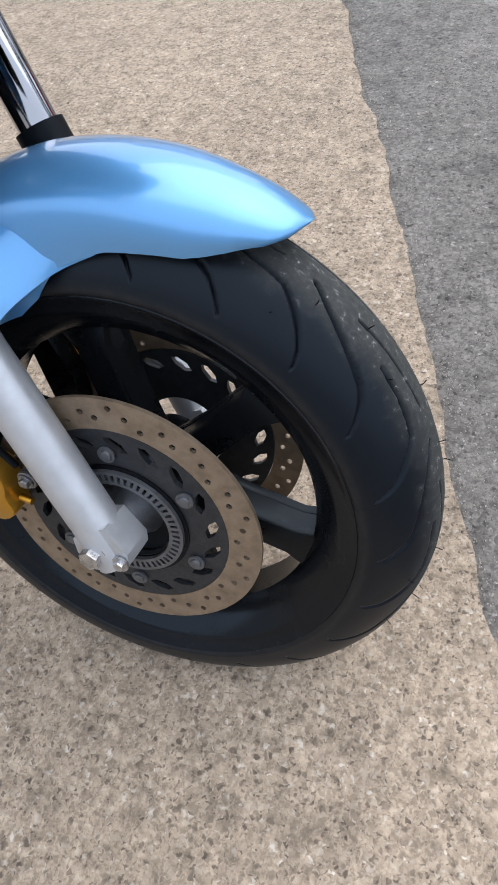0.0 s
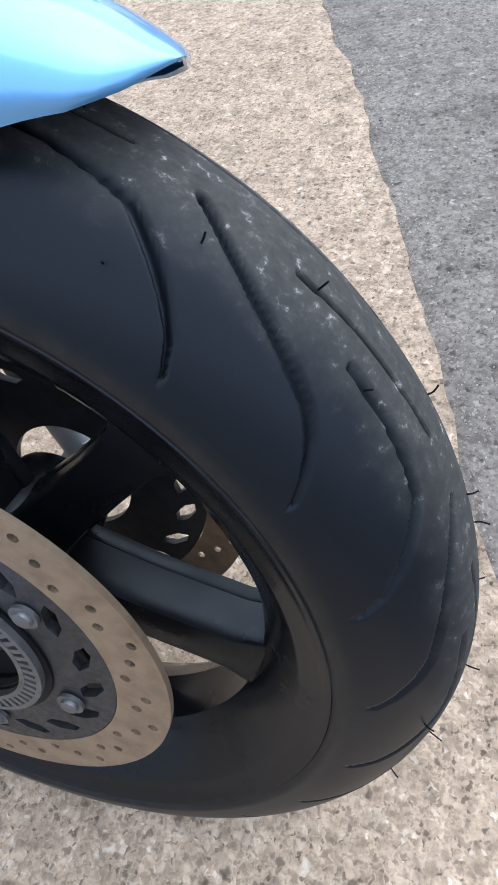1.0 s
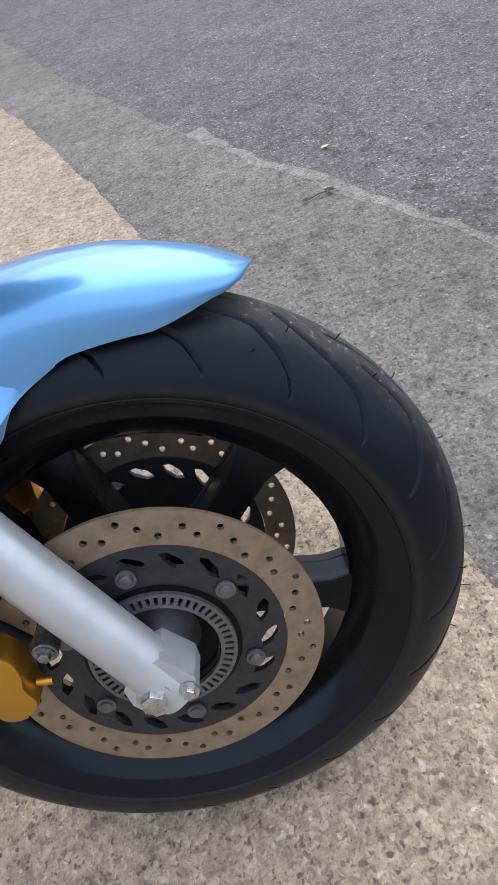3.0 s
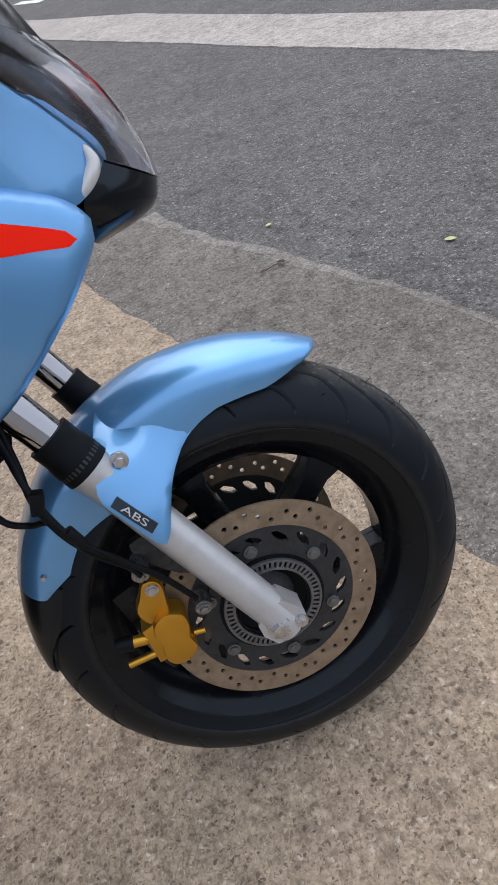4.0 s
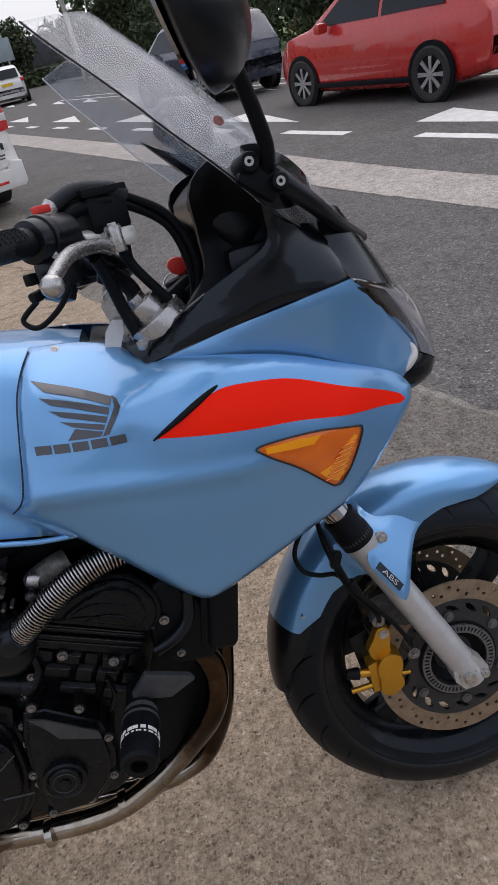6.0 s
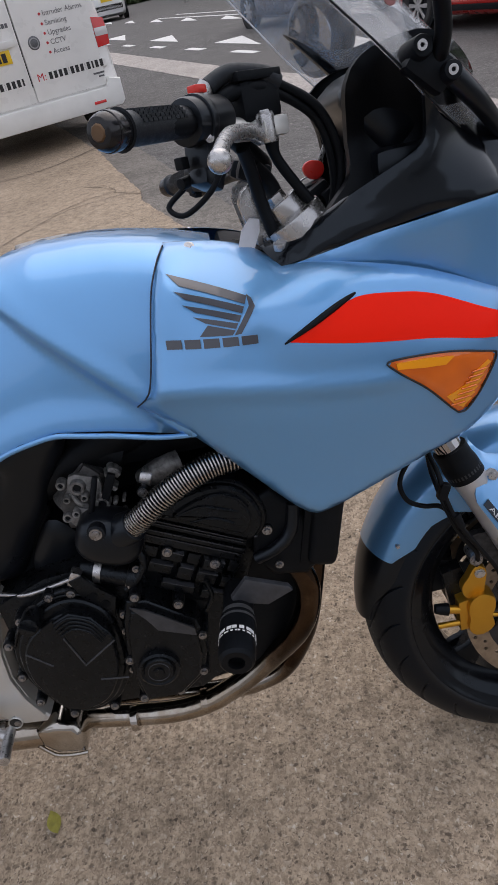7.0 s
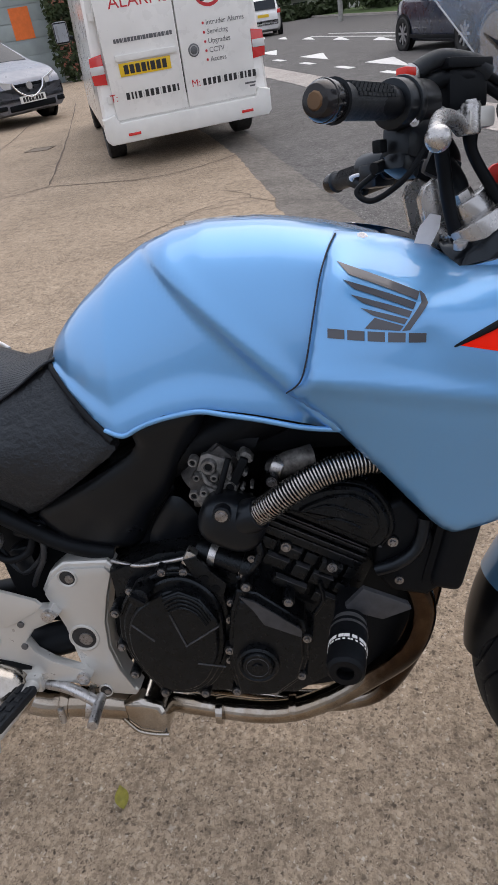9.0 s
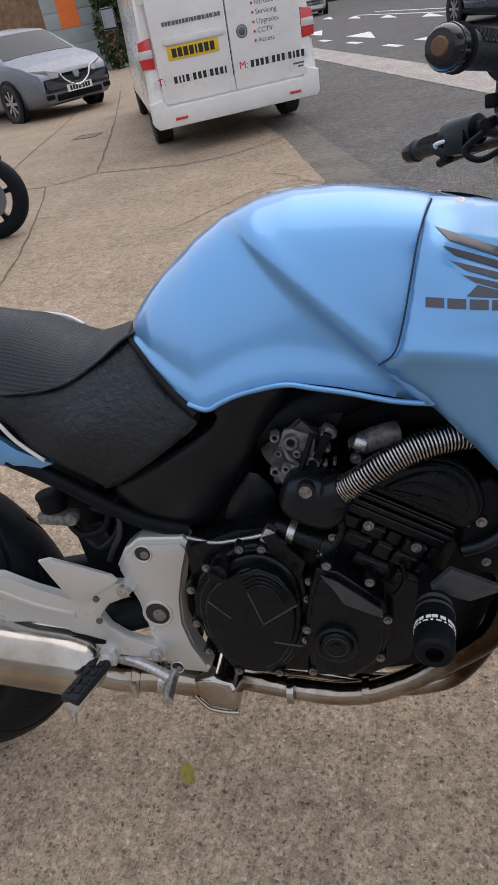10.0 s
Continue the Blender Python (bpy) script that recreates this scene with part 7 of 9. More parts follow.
def grip(side):
    a, b = (Vector((-0.496, -0.305, 1.117)), Vector((-0.438, -0.212, 1.118))) if side < 0 else (Vector((-0.482, 0.285, 1.056)), Vector((-0.432, 0.205, 1.066)))
    d = (b - a).normalized()
    g = on("grip", tube([a, a + d * 0.03, a + d * 0.08, b], lambda t: 0.0145 + 0.0032 * step(0.06, 0.0, t) + 0.0048 * step(0.93, 1.0, t), 10, 24), grip_rubber, bar, "black rubber grip", 50)
    for j in range(-5, 6):                       # rows of small blocks round the grip
        t = radians(15 * j)
        for k in range(10):
            p = a + d * (0.020 + 0.0072 * k)
            cross_ = Vector((d.y, -d.x, 0)).normalized() * side
            q = p + (cross_ * math.sin(t) + Vector((0, 0, 1)) * math.cos(t)) * 0.0143
            on("grip_rib", box(q, (0.0058, 0.0030, 0.0026), 0.0, (0, 0, math.degrees(math.atan2(d.y, d.x)))), grip_rubber, bar)
    e = a - d * 0.002
    on("bar_end", join(rod(e + d * 0.004, e - d * 0.016, 0.0150, 0.0168, seg=32, bevel=0.002), rod(e - d * 0.0155, e - d * 0.026, 0.0165, 0.0125, seg=32, bevel=0.003)), wheel_gloss, bar, "glossy black bar end weight with chipped paint", 40)
    on("bar_end_chip", rod(e - d * 0.0255, e - d * 0.0272, 0.0080, 0.0062, seg=9), pipe_brown, bar, "rusty chip in the bar end")


grip(-1)
grip(1)
# right controls: throttle housing, switch cube, reservoir, brake lever
on("throttle_housing", join(rod((-0.442, -0.218, 1.117), (-0.404, -0.168, 1.118), 0.0225, 0.0215, seg=28, bevel=0.005), box((-0.424, -0.190, 1.090), (0.040, 0.034, 0.046), 0.009, (0, 10, 50)), box((-0.430, -0.198, 1.065), (0.030, 0.026, 0.022), 0.006, (0, 25, 50)), rod((-0.432, -0.205, 1.117), (-0.426, -0.197, 1.117), 0.0250, seg=28, bevel=0.002)), black_plastic, bar, "black throttle and switch housing")
on("switch_button", join(box((-0.452, -0.21, 1.083), (0.012, 0.010, 0.012), 0.002, (0, 0, 50)), rod((-0.448, -0.196, 1.066), (-0.458, -0.206, 1.064), 0.006, seg=14, bevel=0.001)), matt_black, bar, "black starter button")
on("housing_screw", bolt((-0.420, -0.214, 1.100), (0.1, -1, 0), 0.003, 0.002, False), steel, bar)
on("kill_switch", box((-0.422, -0.180, 1.146), (0.018, 0.012, 0.008), 0.002, (0, 0, 50)), red_plastic, bar, "red switch")
on("left_switch_housing", join(rod((-0.440, 0.216, 1.068), (-0.404, 0.168, 1.072), 0.0235, 0.022, seg=24, bevel=0.005), box((-0.424, 0.185, 1.058), (0.040, 0.045, 0.036), 0.009, (0, 0, -50)), box((-0.452, 0.20, 1.050), (0.034, 0.02, 0.014), 0.004, (0, 20, -50))), black_plastic, bar, "black switch housing")
on("horn_button", box((-0.446, 0.195, 1.038), (0.016, 0.014, 0.008), 0.002, (0, 20, -50)), matt_black, bar)
on("reservoir", join(box((-0.368, -0.118, 1.128), (0.056, 0.05, 0.042), 0.009, (0, 0, 35)), box((-0.368, -0.118, 1.152), (0.062, 0.054, 0.010), 0.003, (0, 0, 35)), rod((-0.368, -0.118, 1.155), (-0.368, -0.118, 1.160), 0.018, seg=24, bevel=0.001)), matt_black, bar, "black brake fluid reservoir")
on("master_cylinder", join(rod((-0.395, -0.150, 1.104), (-0.345, -0.115, 1.102), 0.0125, seg=20, bevel=0.002), box((-0.352, -0.150, 1.100), (0.034, 0.026, 0.020), 0.005, (0, 0, 30))), alloy, bar, "alloy master cylinder")
lever = on("brake_lever", join(tube([(-0.366, -0.158, 1.092), (-0.378, -0.190, 1.098), (-0.402, -0.255, 1.098), (-0.417, -0.318, 1.086), (-0.420, -0.340, 1.080)], lambda t: 0.0082 - 0.0020 * t, 8, 16), rod((-0.357, -0.158, 1.085), (-0.357, -0.158, 1.113), 0.010, seg=20, bevel=0.002)), scuffed_alloy, bar, "scuffed alloy brake lever")
ball = bmesh.new()
bmesh.ops.create_icosphere(ball, subdivisions=3, radius=0.0102, matrix=Matrix.Translation((-0.4205, -0.348, 1.078)))
on("lever_ball", ball, scuffed_alloy, bar, "worn alloy lever ball")
on("lever_pivot", bolt((-0.357, -0.158, 1.113), (0, 0, 1), 0.006, 0.004), steel, bar)
left_lever = on("clutch_lever", tube([(-0.370, 0.16, 1.052), (-0.385, 0.22, 1.050), (-0.42, 0.30, 1.040), (-0.44, 0.345, 1.032)], 0.0075, 8, 14), matt_black, bar, "black clutch lever")
# cables looping forward
on("throttle_cable", tube([(-0.412, -0.155, 1.150), (-0.372, -0.14, 1.160), (-0.330, -0.11, 1.141), (-0.290, -0.10, 1.112), (-0.270, -0.09, 1.065), (-0.274, -0.08, 1.015), (-0.30, -0.06, 0.965)], 0.0052, 10, 12), matt_black, bar, "black throttle cable")
on("throttle_cable", tube([(-0.408, -0.15, 1.130), (-0.372, -0.14, 1.142), (-0.330, -0.11, 1.130), (-0.292, -0.095, 1.100), (-0.278, -0.085, 1.055), (-0.280, -0.075, 1.01), (-0.30, -0.06, 0.965)], 0.0052, 10, 12), matt_black, bar, "black throttle cable")
on("cable_boot", tube([(-0.410, -0.155, 1.148), (-0.385, -0.146, 1.158), (-0.350, -0.125, 1.152), (-0.335, -0.115, 1.142)], lambda t: 0.0085 + 0.003 * step(0.5, 0.9, t), 8, 16, 0.0008, 14), grip_rubber, bar, "ribbed rubber cable boot")
on("cable_elbow", tube([(-0.412, -0.155, 1.126), (-0.392, -0.150, 1.138), (-0.362, -0.135, 1.141), (-0.350, -0.125, 1.139)], 0.0085, 6, 14), matt_black, bar, "bent cable elbow")
on("cable_ferrule", join(rod((-0.418, -0.156, 1.142), (-0.410, -0.154, 1.150), 0.0095, seg=16), rod((-0.418, -0.156, 1.120), (-0.410, -0.154, 1.127), 0.0095, seg=16)), steel, bar, "steel cable ferrule")
on("front_brake_hose", tube([(-0.350, -0.128, 1.095), (-0.348, -0.125, 1.070), (-0.325, -0.12, 1.030), (-0.295, -0.11, 0.987), (-0.28, -0.10, 0.965)], lambda t: 0.0062 + 0.002 * step(0.25, 0.1, t), 8, 12), matt_black, bar, "black rubber brake hose")
on("switch_lead", tube([(-0.385, -0.145, 1.085), (-0.378, -0.130, 1.055), (-0.372, -0.125, 1.02), (-0.361, -0.125, 0.972)], 0.0078, 8, 14), matt_black, bar, "black switch wiring sleeve")
on("switch_lead", tube([(-0.375, -0.105, 1.065), (-0.362, -0.095, 1.050), (-0.354, -0.095, 1.032), (-0.358, -0.10, 1.015)], 0.010, 6, 14), matt_black, bar, "black rubber wiring boot")
on("switch_lead", tube([(-0.455, 0.20, 1.052), (-0.462, 0.19, 1.060), (-0.43, 0.18, 1.066), (-0.392, 0.17, 1.083)], 0.0028, 8, 10), tag_white, bar, "thin pale cable")
on("switch_lead", tube([(-0.455, -0.20, 1.06), (-0.475, -0.20, 1.045), (-0.460, -0.21, 1.035), (-0.43, -0.22, 1.052), (-0.41, -0.22, 1.078)], 0.0030, 8, 10), matt_black, bar, "thin black lead")
# fork tops, yoke and handlebar riser
yoke = on("top_yoke", join(slab([(-0.352, 0.978), (-0.338, 1.000), (-0.312, 1.008), (-0.292, 0.985), (-0.302, 0.966), (-0.335, 0.962)], -0.135, 0.135, 0.006, 3), rod((-0.342, -0.108, 1.003), (-0.318, -0.108, 0.955), 0.040, seg=40, bevel=0.004)), yoke_alloy, None, "silver alloy top yoke", 40)
on("fork_cap", join(rod((-0.352, -0.108, 1.022), (-0.338, -0.108, 0.996), 0.024, seg=32, bevel=0.003), rod((-0.356, -0.108, 1.030), (-0.350, -0.108, 1.018), 0.012, seg=6, bevel=0.001)), yoke_alloy, yoke, "silver fork cap")
both("riser", join(slab([(-0.398, 1.026), (-0.392, 1.040), (-0.378, 1.048), (-0.362, 1.036), (-0.346, 0.990), (-0.350, 0.968), (-0.386, 0.968)], -0.094, -0.060, 0.004)), yoke_alloy, yoke, "silver handlebar riser")
both("riser_clamp", join(box((-0.372, -0.077, 1.058), (0.040, 0.034, 0.026), 0.008, (0, 25, 0))), matt_black, yoke, "black bar clamp")
both("clamp_bolt", bolt((-0.360, -0.077, 1.074), (0.4, 0, 1), 0.005, 0.005), steel, yoke)
on("ignition_barrel", join(rod((-0.290, 0.015, 1.028), (-0.278, 0.015, 0.98), 0.019, seg=24, bevel=0.003), box((-0.295, 0.0, 1.012), (0.05, 0.05, 0.02), 0.005, (0, -27, 0)), box((-0.272, -0.02, 1.005), (0.02, 0.03, 0.03), 0.004, (0, -27, 0))), matt_black, None, "black ignition barrel")
key_ob = on("key", join(slab([(-0.297, 1.044), (-0.292, 1.034), (-0.279, 1.030), (-0.269, 1.038), (-0.270, 1.050), (-0.284, 1.055), (-0.294, 1.052)], 0.017, 0.026, 0.003, 3)), red_plastic, None, "red headed ignition key")
on("key_blade", box((-0.2670, 0.021, 1.062), (0.0065, 0.002, 0.034), 0.0005, (0, 30, 0)), steel, key_ob, "steel key blade")
on("key_ring", tube([(-0.292, 0.020, 1.036), (-0.305, 0.018, 1.030), (-0.315, 0.0, 1.010), (-0.30, -0.01, 1.005)], 0.0012, 6, 8), steel, key_ob, "steel key ring")
on("price_tag", slab([(-0.3895, 1.0110), (-0.3777, 1.0075), (-0.3797, 0.9939), (-0.391, 0.9729), (-0.4095, 0.9774), (-0.402, 0.998)], -0.111, -0.110), tag_white, None, "white paper tag")
on("tank_front_cover", box((-0.395, 0.0, 0.962), (0.08, 0.20, 0.03), 0.01, (0, 18, 0)), black_plastic, None, "black cover before the tank")
both("cowl_screw", rod((-0.362, -0.138, 0.972), (-0.362, -0.140, 0.980), 0.008, seg=20, bevel=0.001), steel, None, "steel screw")

# ---- other vehicles ----
def shaped(outline, half, tumble, belt=0.9):
    """A car body lofted along its length: rounded sill, bulging flank, shoulder, and a drawn-in roof."""
    xs = [p[0] for p in outline]
    x0, x1 = min(xs), max(xs)

    def span(x):
        zs = []
        for (xa, za), (xb, zb) in zip(outline, outline[1:] + outline[:1]):
            if min(xa, xb) <= x <= max(xa, xb) and xa != xb:
                zs.append(za + (zb - za) * (x - xa) / (xb - xa))
        return min(zs), max(zs)

    n, verts, faces, ring_n = 64, [], [], 0
    for i in range(n + 1):
        x = x0 + (x1 - x0) * (0.5 - 0.5 * math.cos(math.pi * (0.02 + 0.96 * i / n)))
        lo, hi = span(x)
        e = abs(2 * (x - x0) / (x1 - x0) - 1)
        w = half * (1 - 0.20 * e ** 7 - 0.04 * e ** 3)
        mid = min(hi - 0.015, belt)
        ring = [(0.0, lo), (w * 0.86, lo), (w * 0.95, lo + 0.05), (w * 0.985, lo + 0.16), (w, lo + 0.55 * (mid - lo)), (w * 0.99, mid - 0.07), (w * 0.965, mid)]
        top = max(hi, mid + 0.012)
        for k in (0.25, 0.5, 0.75, 0.92):
            z = mid + (top - mid) * k
            ring.append((w * 0.965 * (1 - tumble * max(0.0, z - belt)) * (1 - 0.05 * k ** 4), z))
        roof = ring[-1][0]
        ring += [(roof * 0.90, top - 0.004 * 1), (roof * 0.55, top + 0.012), (0.0, top + 0.018)]
        ring_n = 2 * len(ring) - 2
        full = ring + [(-y, z) for y, z in ring[1:-1][::-1]]
        verts += [(x, y, z) for y, z in full]
    for i in range(n):
        for k in range(ring_n):
            faces.append((i * ring_n + k, i * ring_n + (k + 1) % ring_n, (i + 1) * ring_n + (k + 1) % ring_n, (i + 1) * ring_n + k))
    faces += [tuple(range(ring_n)), tuple(range(n * ring_n, (n + 1) * ring_n))]
    return bm_of(verts, faces)


def road_wheel(parent, place, r=0.31, w=0.20, side=1, rim=None, hub=None):
    p = [(-w / 2 * 0.8, r * 0.66), (-w / 2, r * 0.78), (-w / 2, r * 0.93), (-w / 2 * 0.8, r), (w / 2 * 0.8, r), (w / 2, r * 0.93), (w / 2, r * 0.78), (w / 2 * 0.8, r * 0.66)]
    t = part("wheel", turned(p, 40), car_tyre, parent, "black road tyre", place, 40)
    part("wheel_disc", turned([(-w / 2 * 0.55, 0.02), (-w / 2 * 0.55, r * 0.3), (-w / 2 * 0.75, r * 0.66), (w / 2 * 0.75, r * 0.66), (w / 2 * 0.55, r * 0.3), (w / 2 * 0.55, 0.02)], 36), hub or matt_black, t, "", place, 40)
    for k in range(8):
        b = slab([(0.03, -0.018), (r * 0.65, -0.026), (r * 0.65, 0.026), (0.03, 0.018)], side * w / 2 * 0.62, side * w / 2 * 0.84, 0.004)
        b.transform(Matrix.Rotation(radians(45 * k), 4, "Y"))
        part("wheel_spoke", b, rim or hub_silver, t, "", place, 40)
    part("wheel_cap", rod((0, side * w / 2 * 0.5, 0), (0, side * w / 2 * 0.86, 0), 0.035, seg=20, bevel=0.004), rim or hub_silver, t, "", place)
    return t


def bars(parent, m, widths, h, gap, material, label, depth=0.002):
    """Plain bars in a row, in the place of lettering."""
    x = -(sum(widths) + gap * (len(widths) - 1)) / 2
    for w in widths:
        part("mark_bar", box((x + w / 2, 0, 0), (w, depth, h), 0.0), material, parent, label, m)
        x += w + gap


# white van, seen from behind
VAN = Matrix.Translation((-2.38, 6.41, 0)) @ pose(0, 0, 0, 0, 0, 30.7) @ Matrix(((1, 0.11, 0, 0), (0, 1, 0, 0), (0, 0, 1, 0), (0, 0, 0, 1)))      # x across to the right, y forwards, z up
van = thing("van", "white panel van with lettered rear doors, parked on the concrete", "van", VAN.translation)
hw = 0.905


def loft_y(rows):
    """Rounded-box rings at several y."""
    verts, faces, n = [], [], 0
    for y, half, z0, z1, rad, dx in rows:
        ring = []
        for cx, cz, a0 in ((half - rad, z1 - rad, 0), (-half + rad, z1 - rad, 90), (-half + rad * 0.6, z0 + rad * 0.6, 180), (half - rad * 0.6, z0 + rad * 0.6, 270)):
            rr = rad if a0 < 180 else rad * 0.6
            for k in range(7):
                a = radians(a0 + 15 * k)
                lean = 1 - 0.10 * max(0.0, (cz + rr * math.sin(a) - 0.95))
                ring.append(((cx + rr * math.cos(a)) * lean, y + dx * (cz + rr * math.sin(a) - 0.9), cz + rr * math.sin(a)))
        n = len(ring)
        verts += ring
    for i in range(len(rows) - 1):
        for k in range(n):
            faces.append((i * n + k, i * n + (k + 1) % n, (i + 1) * n + (k + 1) % n, (i + 1) * n + k))
    faces += [tuple(range(n)), tuple(range((len(rows) - 1) * n, len(rows) * n))]
    return bm_of(verts, faces)


body = part("body", loft_y([(0.0, hw - 0.03, 0.36, 1.83, 0.14, 0.05), (0.03, hw, 0.34, 1.86, 0.16, 0.05), (0.6, hw + 0.01, 0.33, 1.87, 0.16, 0), (3.2, hw + 0.01, 0.33, 1.87, 0.16, 0), (3.6, hw, 0.33, 1.75, 0.2, -0.1), (4.0, hw - 0.05, 0.33, 1.25, 0.2, -0.15), (4.6, hw - 0.1, 0.33, 1.0, 0.15, -0.1), (4.8, hw - 0.2, 0.35, 0.85, 0.1, 0)]), van_white, van, "white painted body", VAN, 35)
# rear doors proud of the body, a gap between them
for name, x0, x1 in (("rear_door", -0.76, -0.006), ("rear_door", 0.006, 0.76)):
    d = part(name, slab([(x0, 0.47), (x1, 0.47), (x1, 1.74), (x0, 1.74)], -0.024, 0.02, 0.010), van_white, van, "white rear door", VAN @ pose(0, 0.0, 0, 2.6, 0, 0), 35)
part("door_gap", box((0, 0.0, 1.1), (0.012, 0.03, 1.26), 0), matt_black, van, "", VAN)
part("door_window_edge", slab([(-0.72, 1.50), (-0.05, 1.50), (-0.05, 1.74), (-0.72, 1.74)], -0.028, -0.022, 0.003), car_glass, van, "dark rear window", VAN @ pose(0, 0.0, 0, 2.6, 0, 0))
part("door_window_edge", slab([(0.05, 1.50), (0.72, 1.50), (0.72, 1.74), (0.05, 1.74)], -0.028, -0.022, 0.003), car_glass, van, "dark rear window", VAN @ pose(0, 0.0, 0, 2.6, 0, 0))
bump = part("bumper", slab([(-hw, 0.30), (-hw + 0.04, 0.26), (hw - 0.04, 0.26), (hw, 0.30), (hw, 0.50), (0.78, 0.53), (0.74, 0.45), (-0.74, 0.45), (-0.78, 0.53), (-hw, 0.50)], -0.10, 0.25, 0.03), van_trim, van, "white painted bumper", VAN, 40)
for s in (-1, 1):
    part("bumper_reflector", box((0.62 * s, -0.102, 0.335), (0.13, 0.01, 0.026), 0.003), lamp_red, bump, "red reflector", VAN)
    lamp = part("tail_lamp", slab([(0.775 * s, 0.79), (0.775 * s, 1.05), (0.90 * s, 1.03), (0.915 * s, 0.90), (0.905 * s, 0.80)], -0.020, 0.06, 0.008), lamp_red, van, "red tail lamp", VAN, 40)
    part("lamp_middle", slab([(0.778 * s, 0.885), (0.778 * s, 0.955), (0.912 * s, 0.955), (0.912 * s, 0.885)], -0.0235, 0.0, 0.002), lamp_clear, lamp, "clear lamp band", VAN)
    part("hinge", box((0.79 * s, -0.02, 0.66), (0.05, 0.03, 0.07), 0.006), van_trim, van, "", VAN)
    part("hinge", box((0.79 * s, -0.02, 1.35), (0.05, 0.03, 0.07), 0.006), van_trim, van, "", VAN)
    road_wheel(van, VAN @ Matrix.Translation((0.78 * s, 0.97, 0.325)) @ pose(0, 0, 0, 0, 0, 90), 0.325, 0.21, -s)
    road_wheel(van, VAN @ Matrix.Translation((0.78 * s, 3.95, 0.325)) @ pose(0, 0, 0, 0, 0, 90), 0.325, 0.21, -s)
    st = part("door_mirror", join(box((1.04 * s, 3.35, 1.28), (0.20, 0.10, 0.26), 0.04), rod((0.9 * s, 3.38, 1.2), (1.0 * s, 3.36, 1.22), 0.03)), black_plastic, van, "black door mirror", VAN)
    part("mirror_face", box((1.04 * s, 3.295, 1.28), (0.165, 0.006, 0.21), 0.0), mirror_glass, st, "mirror glass", VAN)
# black sheet added to stand in for the shade under the van
part("under_shadow_sheet", box((0, 2.4, 0.30), (1.5, 4.2, 0.06), 0.01), matt_black, van, "black sheet added as the shade under the body", VAN)
DOOR = VAN @ pose(0, 0.0, 0, 2.6, 0, 0)
hd = part("plate_handle", slab([(-0.66, 0.985), (-0.655, 1.02), (-0.04, 1.02), (-0.035, 0.985), (-0.06, 0.965), (-0.64, 0.965)], -0.050, -0.02, 0.008), van_trim, van, "white plate lamp handle", DOOR)
plate = part("number_plate", box((-0.375, -0.030, 0.895), (0.52, 0.008, 0.112), 0.003), plate_yellow, van, "yellow number plate", DOOR)
bars(plate, DOOR @ Matrix.Translation((-0.375, -0.036, 0.895)), [0.045, 0.045, 0.045, 0.045, 0.02, 0.045, 0.045, 0.045], 0.075, 0.014, text_black, "black plate bar")


def van_text(text, x, z, size, mat, align="LEFT", wide=1.0, parent=None):
    b = lettering(text, size, align)
    b.transform(Matrix.Diagonal((wide, 1, 1, 1)))
    part("lettering", b, mat, parent or van, "", DOOR @ Matrix.Translation((x, -0.0256, z)))


bars(van, DOOR @ Matrix.Translation((-0.345, -0.026, 1.135)), [0.024, 0.024, 0.024, 0.008, 0.028, 0.028, 0.025, 0.025, 0.03, 0.012, 0.03, 0.022, 0.04, 0.028, 0.008, 0.024, 0.028, 0.008, 0.028, 0.026], 0.035, 0.006, text_grey, "grey bar in place of a web address")
van_text("T:", -0.785, 0.668, 0.095, text_red)
bars(van, DOOR @ Matrix.Translation((-0.345, -0.026, 0.668)), [0.034, 0.018, 0.018, 0.034, 0.001, 0.034, 0.034, 0.034, 0.001, 0.034, 0.034, 0.034, 0.018], 0.062, 0.0185, text_black, "black bar in place of a number")
van_text("M:", 0.065, 0.668, 0.095, text_red)
bars(van, DOOR @ Matrix.Translation((0.48, -0.026, 0.668)), [0.034, 0.034, 0.034, 0.034, 0.001, 0.034, 0.034, 0.034, 0.001, 0.034, 0.018, 0.034, 0.034], 0.062, 0.0185, text_black, "black bar in place of a number")
van_text("ALARMS", -0.62, 1.43, 0.14, text_red, "LEFT", 1.15)
for k, word in enumerate(("Intruder Alarms", "Servicing", "Upgrades", "CCTV", "Access")):
    z = 1.165 - 0.0775 * k
    part("bullet", rod((0.27, -0.0262, z), (0.27, -0.0245, z), 0.012, seg=14), text_red, van, "", DOOR)
    van_text(word, 0.30, z, 0.062, text_grey)
part("round_badge", turned([(-0.032, 0.001), (-0.032, 0.048), (-0.026, 0.058), (-0.02, 0.058), (-0.02, 0.001)], 36), ring_grey, van, "plain round grey badge", DOOR @ Matrix.Translation((0.14, 0.0, 0.955)))
part("round_badge", turned([(-0.035, 0.036), (-0.035, 0.046), (-0.03, 0.046), (-0.03, 0.036)], 36), hub_silver, van, "", DOOR @ Matrix.Translation((0.14, 0.0, 0.955)))
bars(van, DOOR @ Matrix.Translation((0.70, -0.026, 0.585)), [0.12], 0.016, 0.01, text_grey, "grey badge bar")
bars(van, DOOR @ Matrix.Translation((0.72, -0.026, 0.555)), [0.06], 0.014, 0.01, text_grey, "grey badge bar")
part("emblem", turned([(-0.027, 0.13), (-0.027, 0.16), (-0.025, 0.16), (-0.025, 0.13)], 40), text_red, van, "red ring emblem", DOOR @ Matrix.Translation((0.36, 0.0, 1.45)))
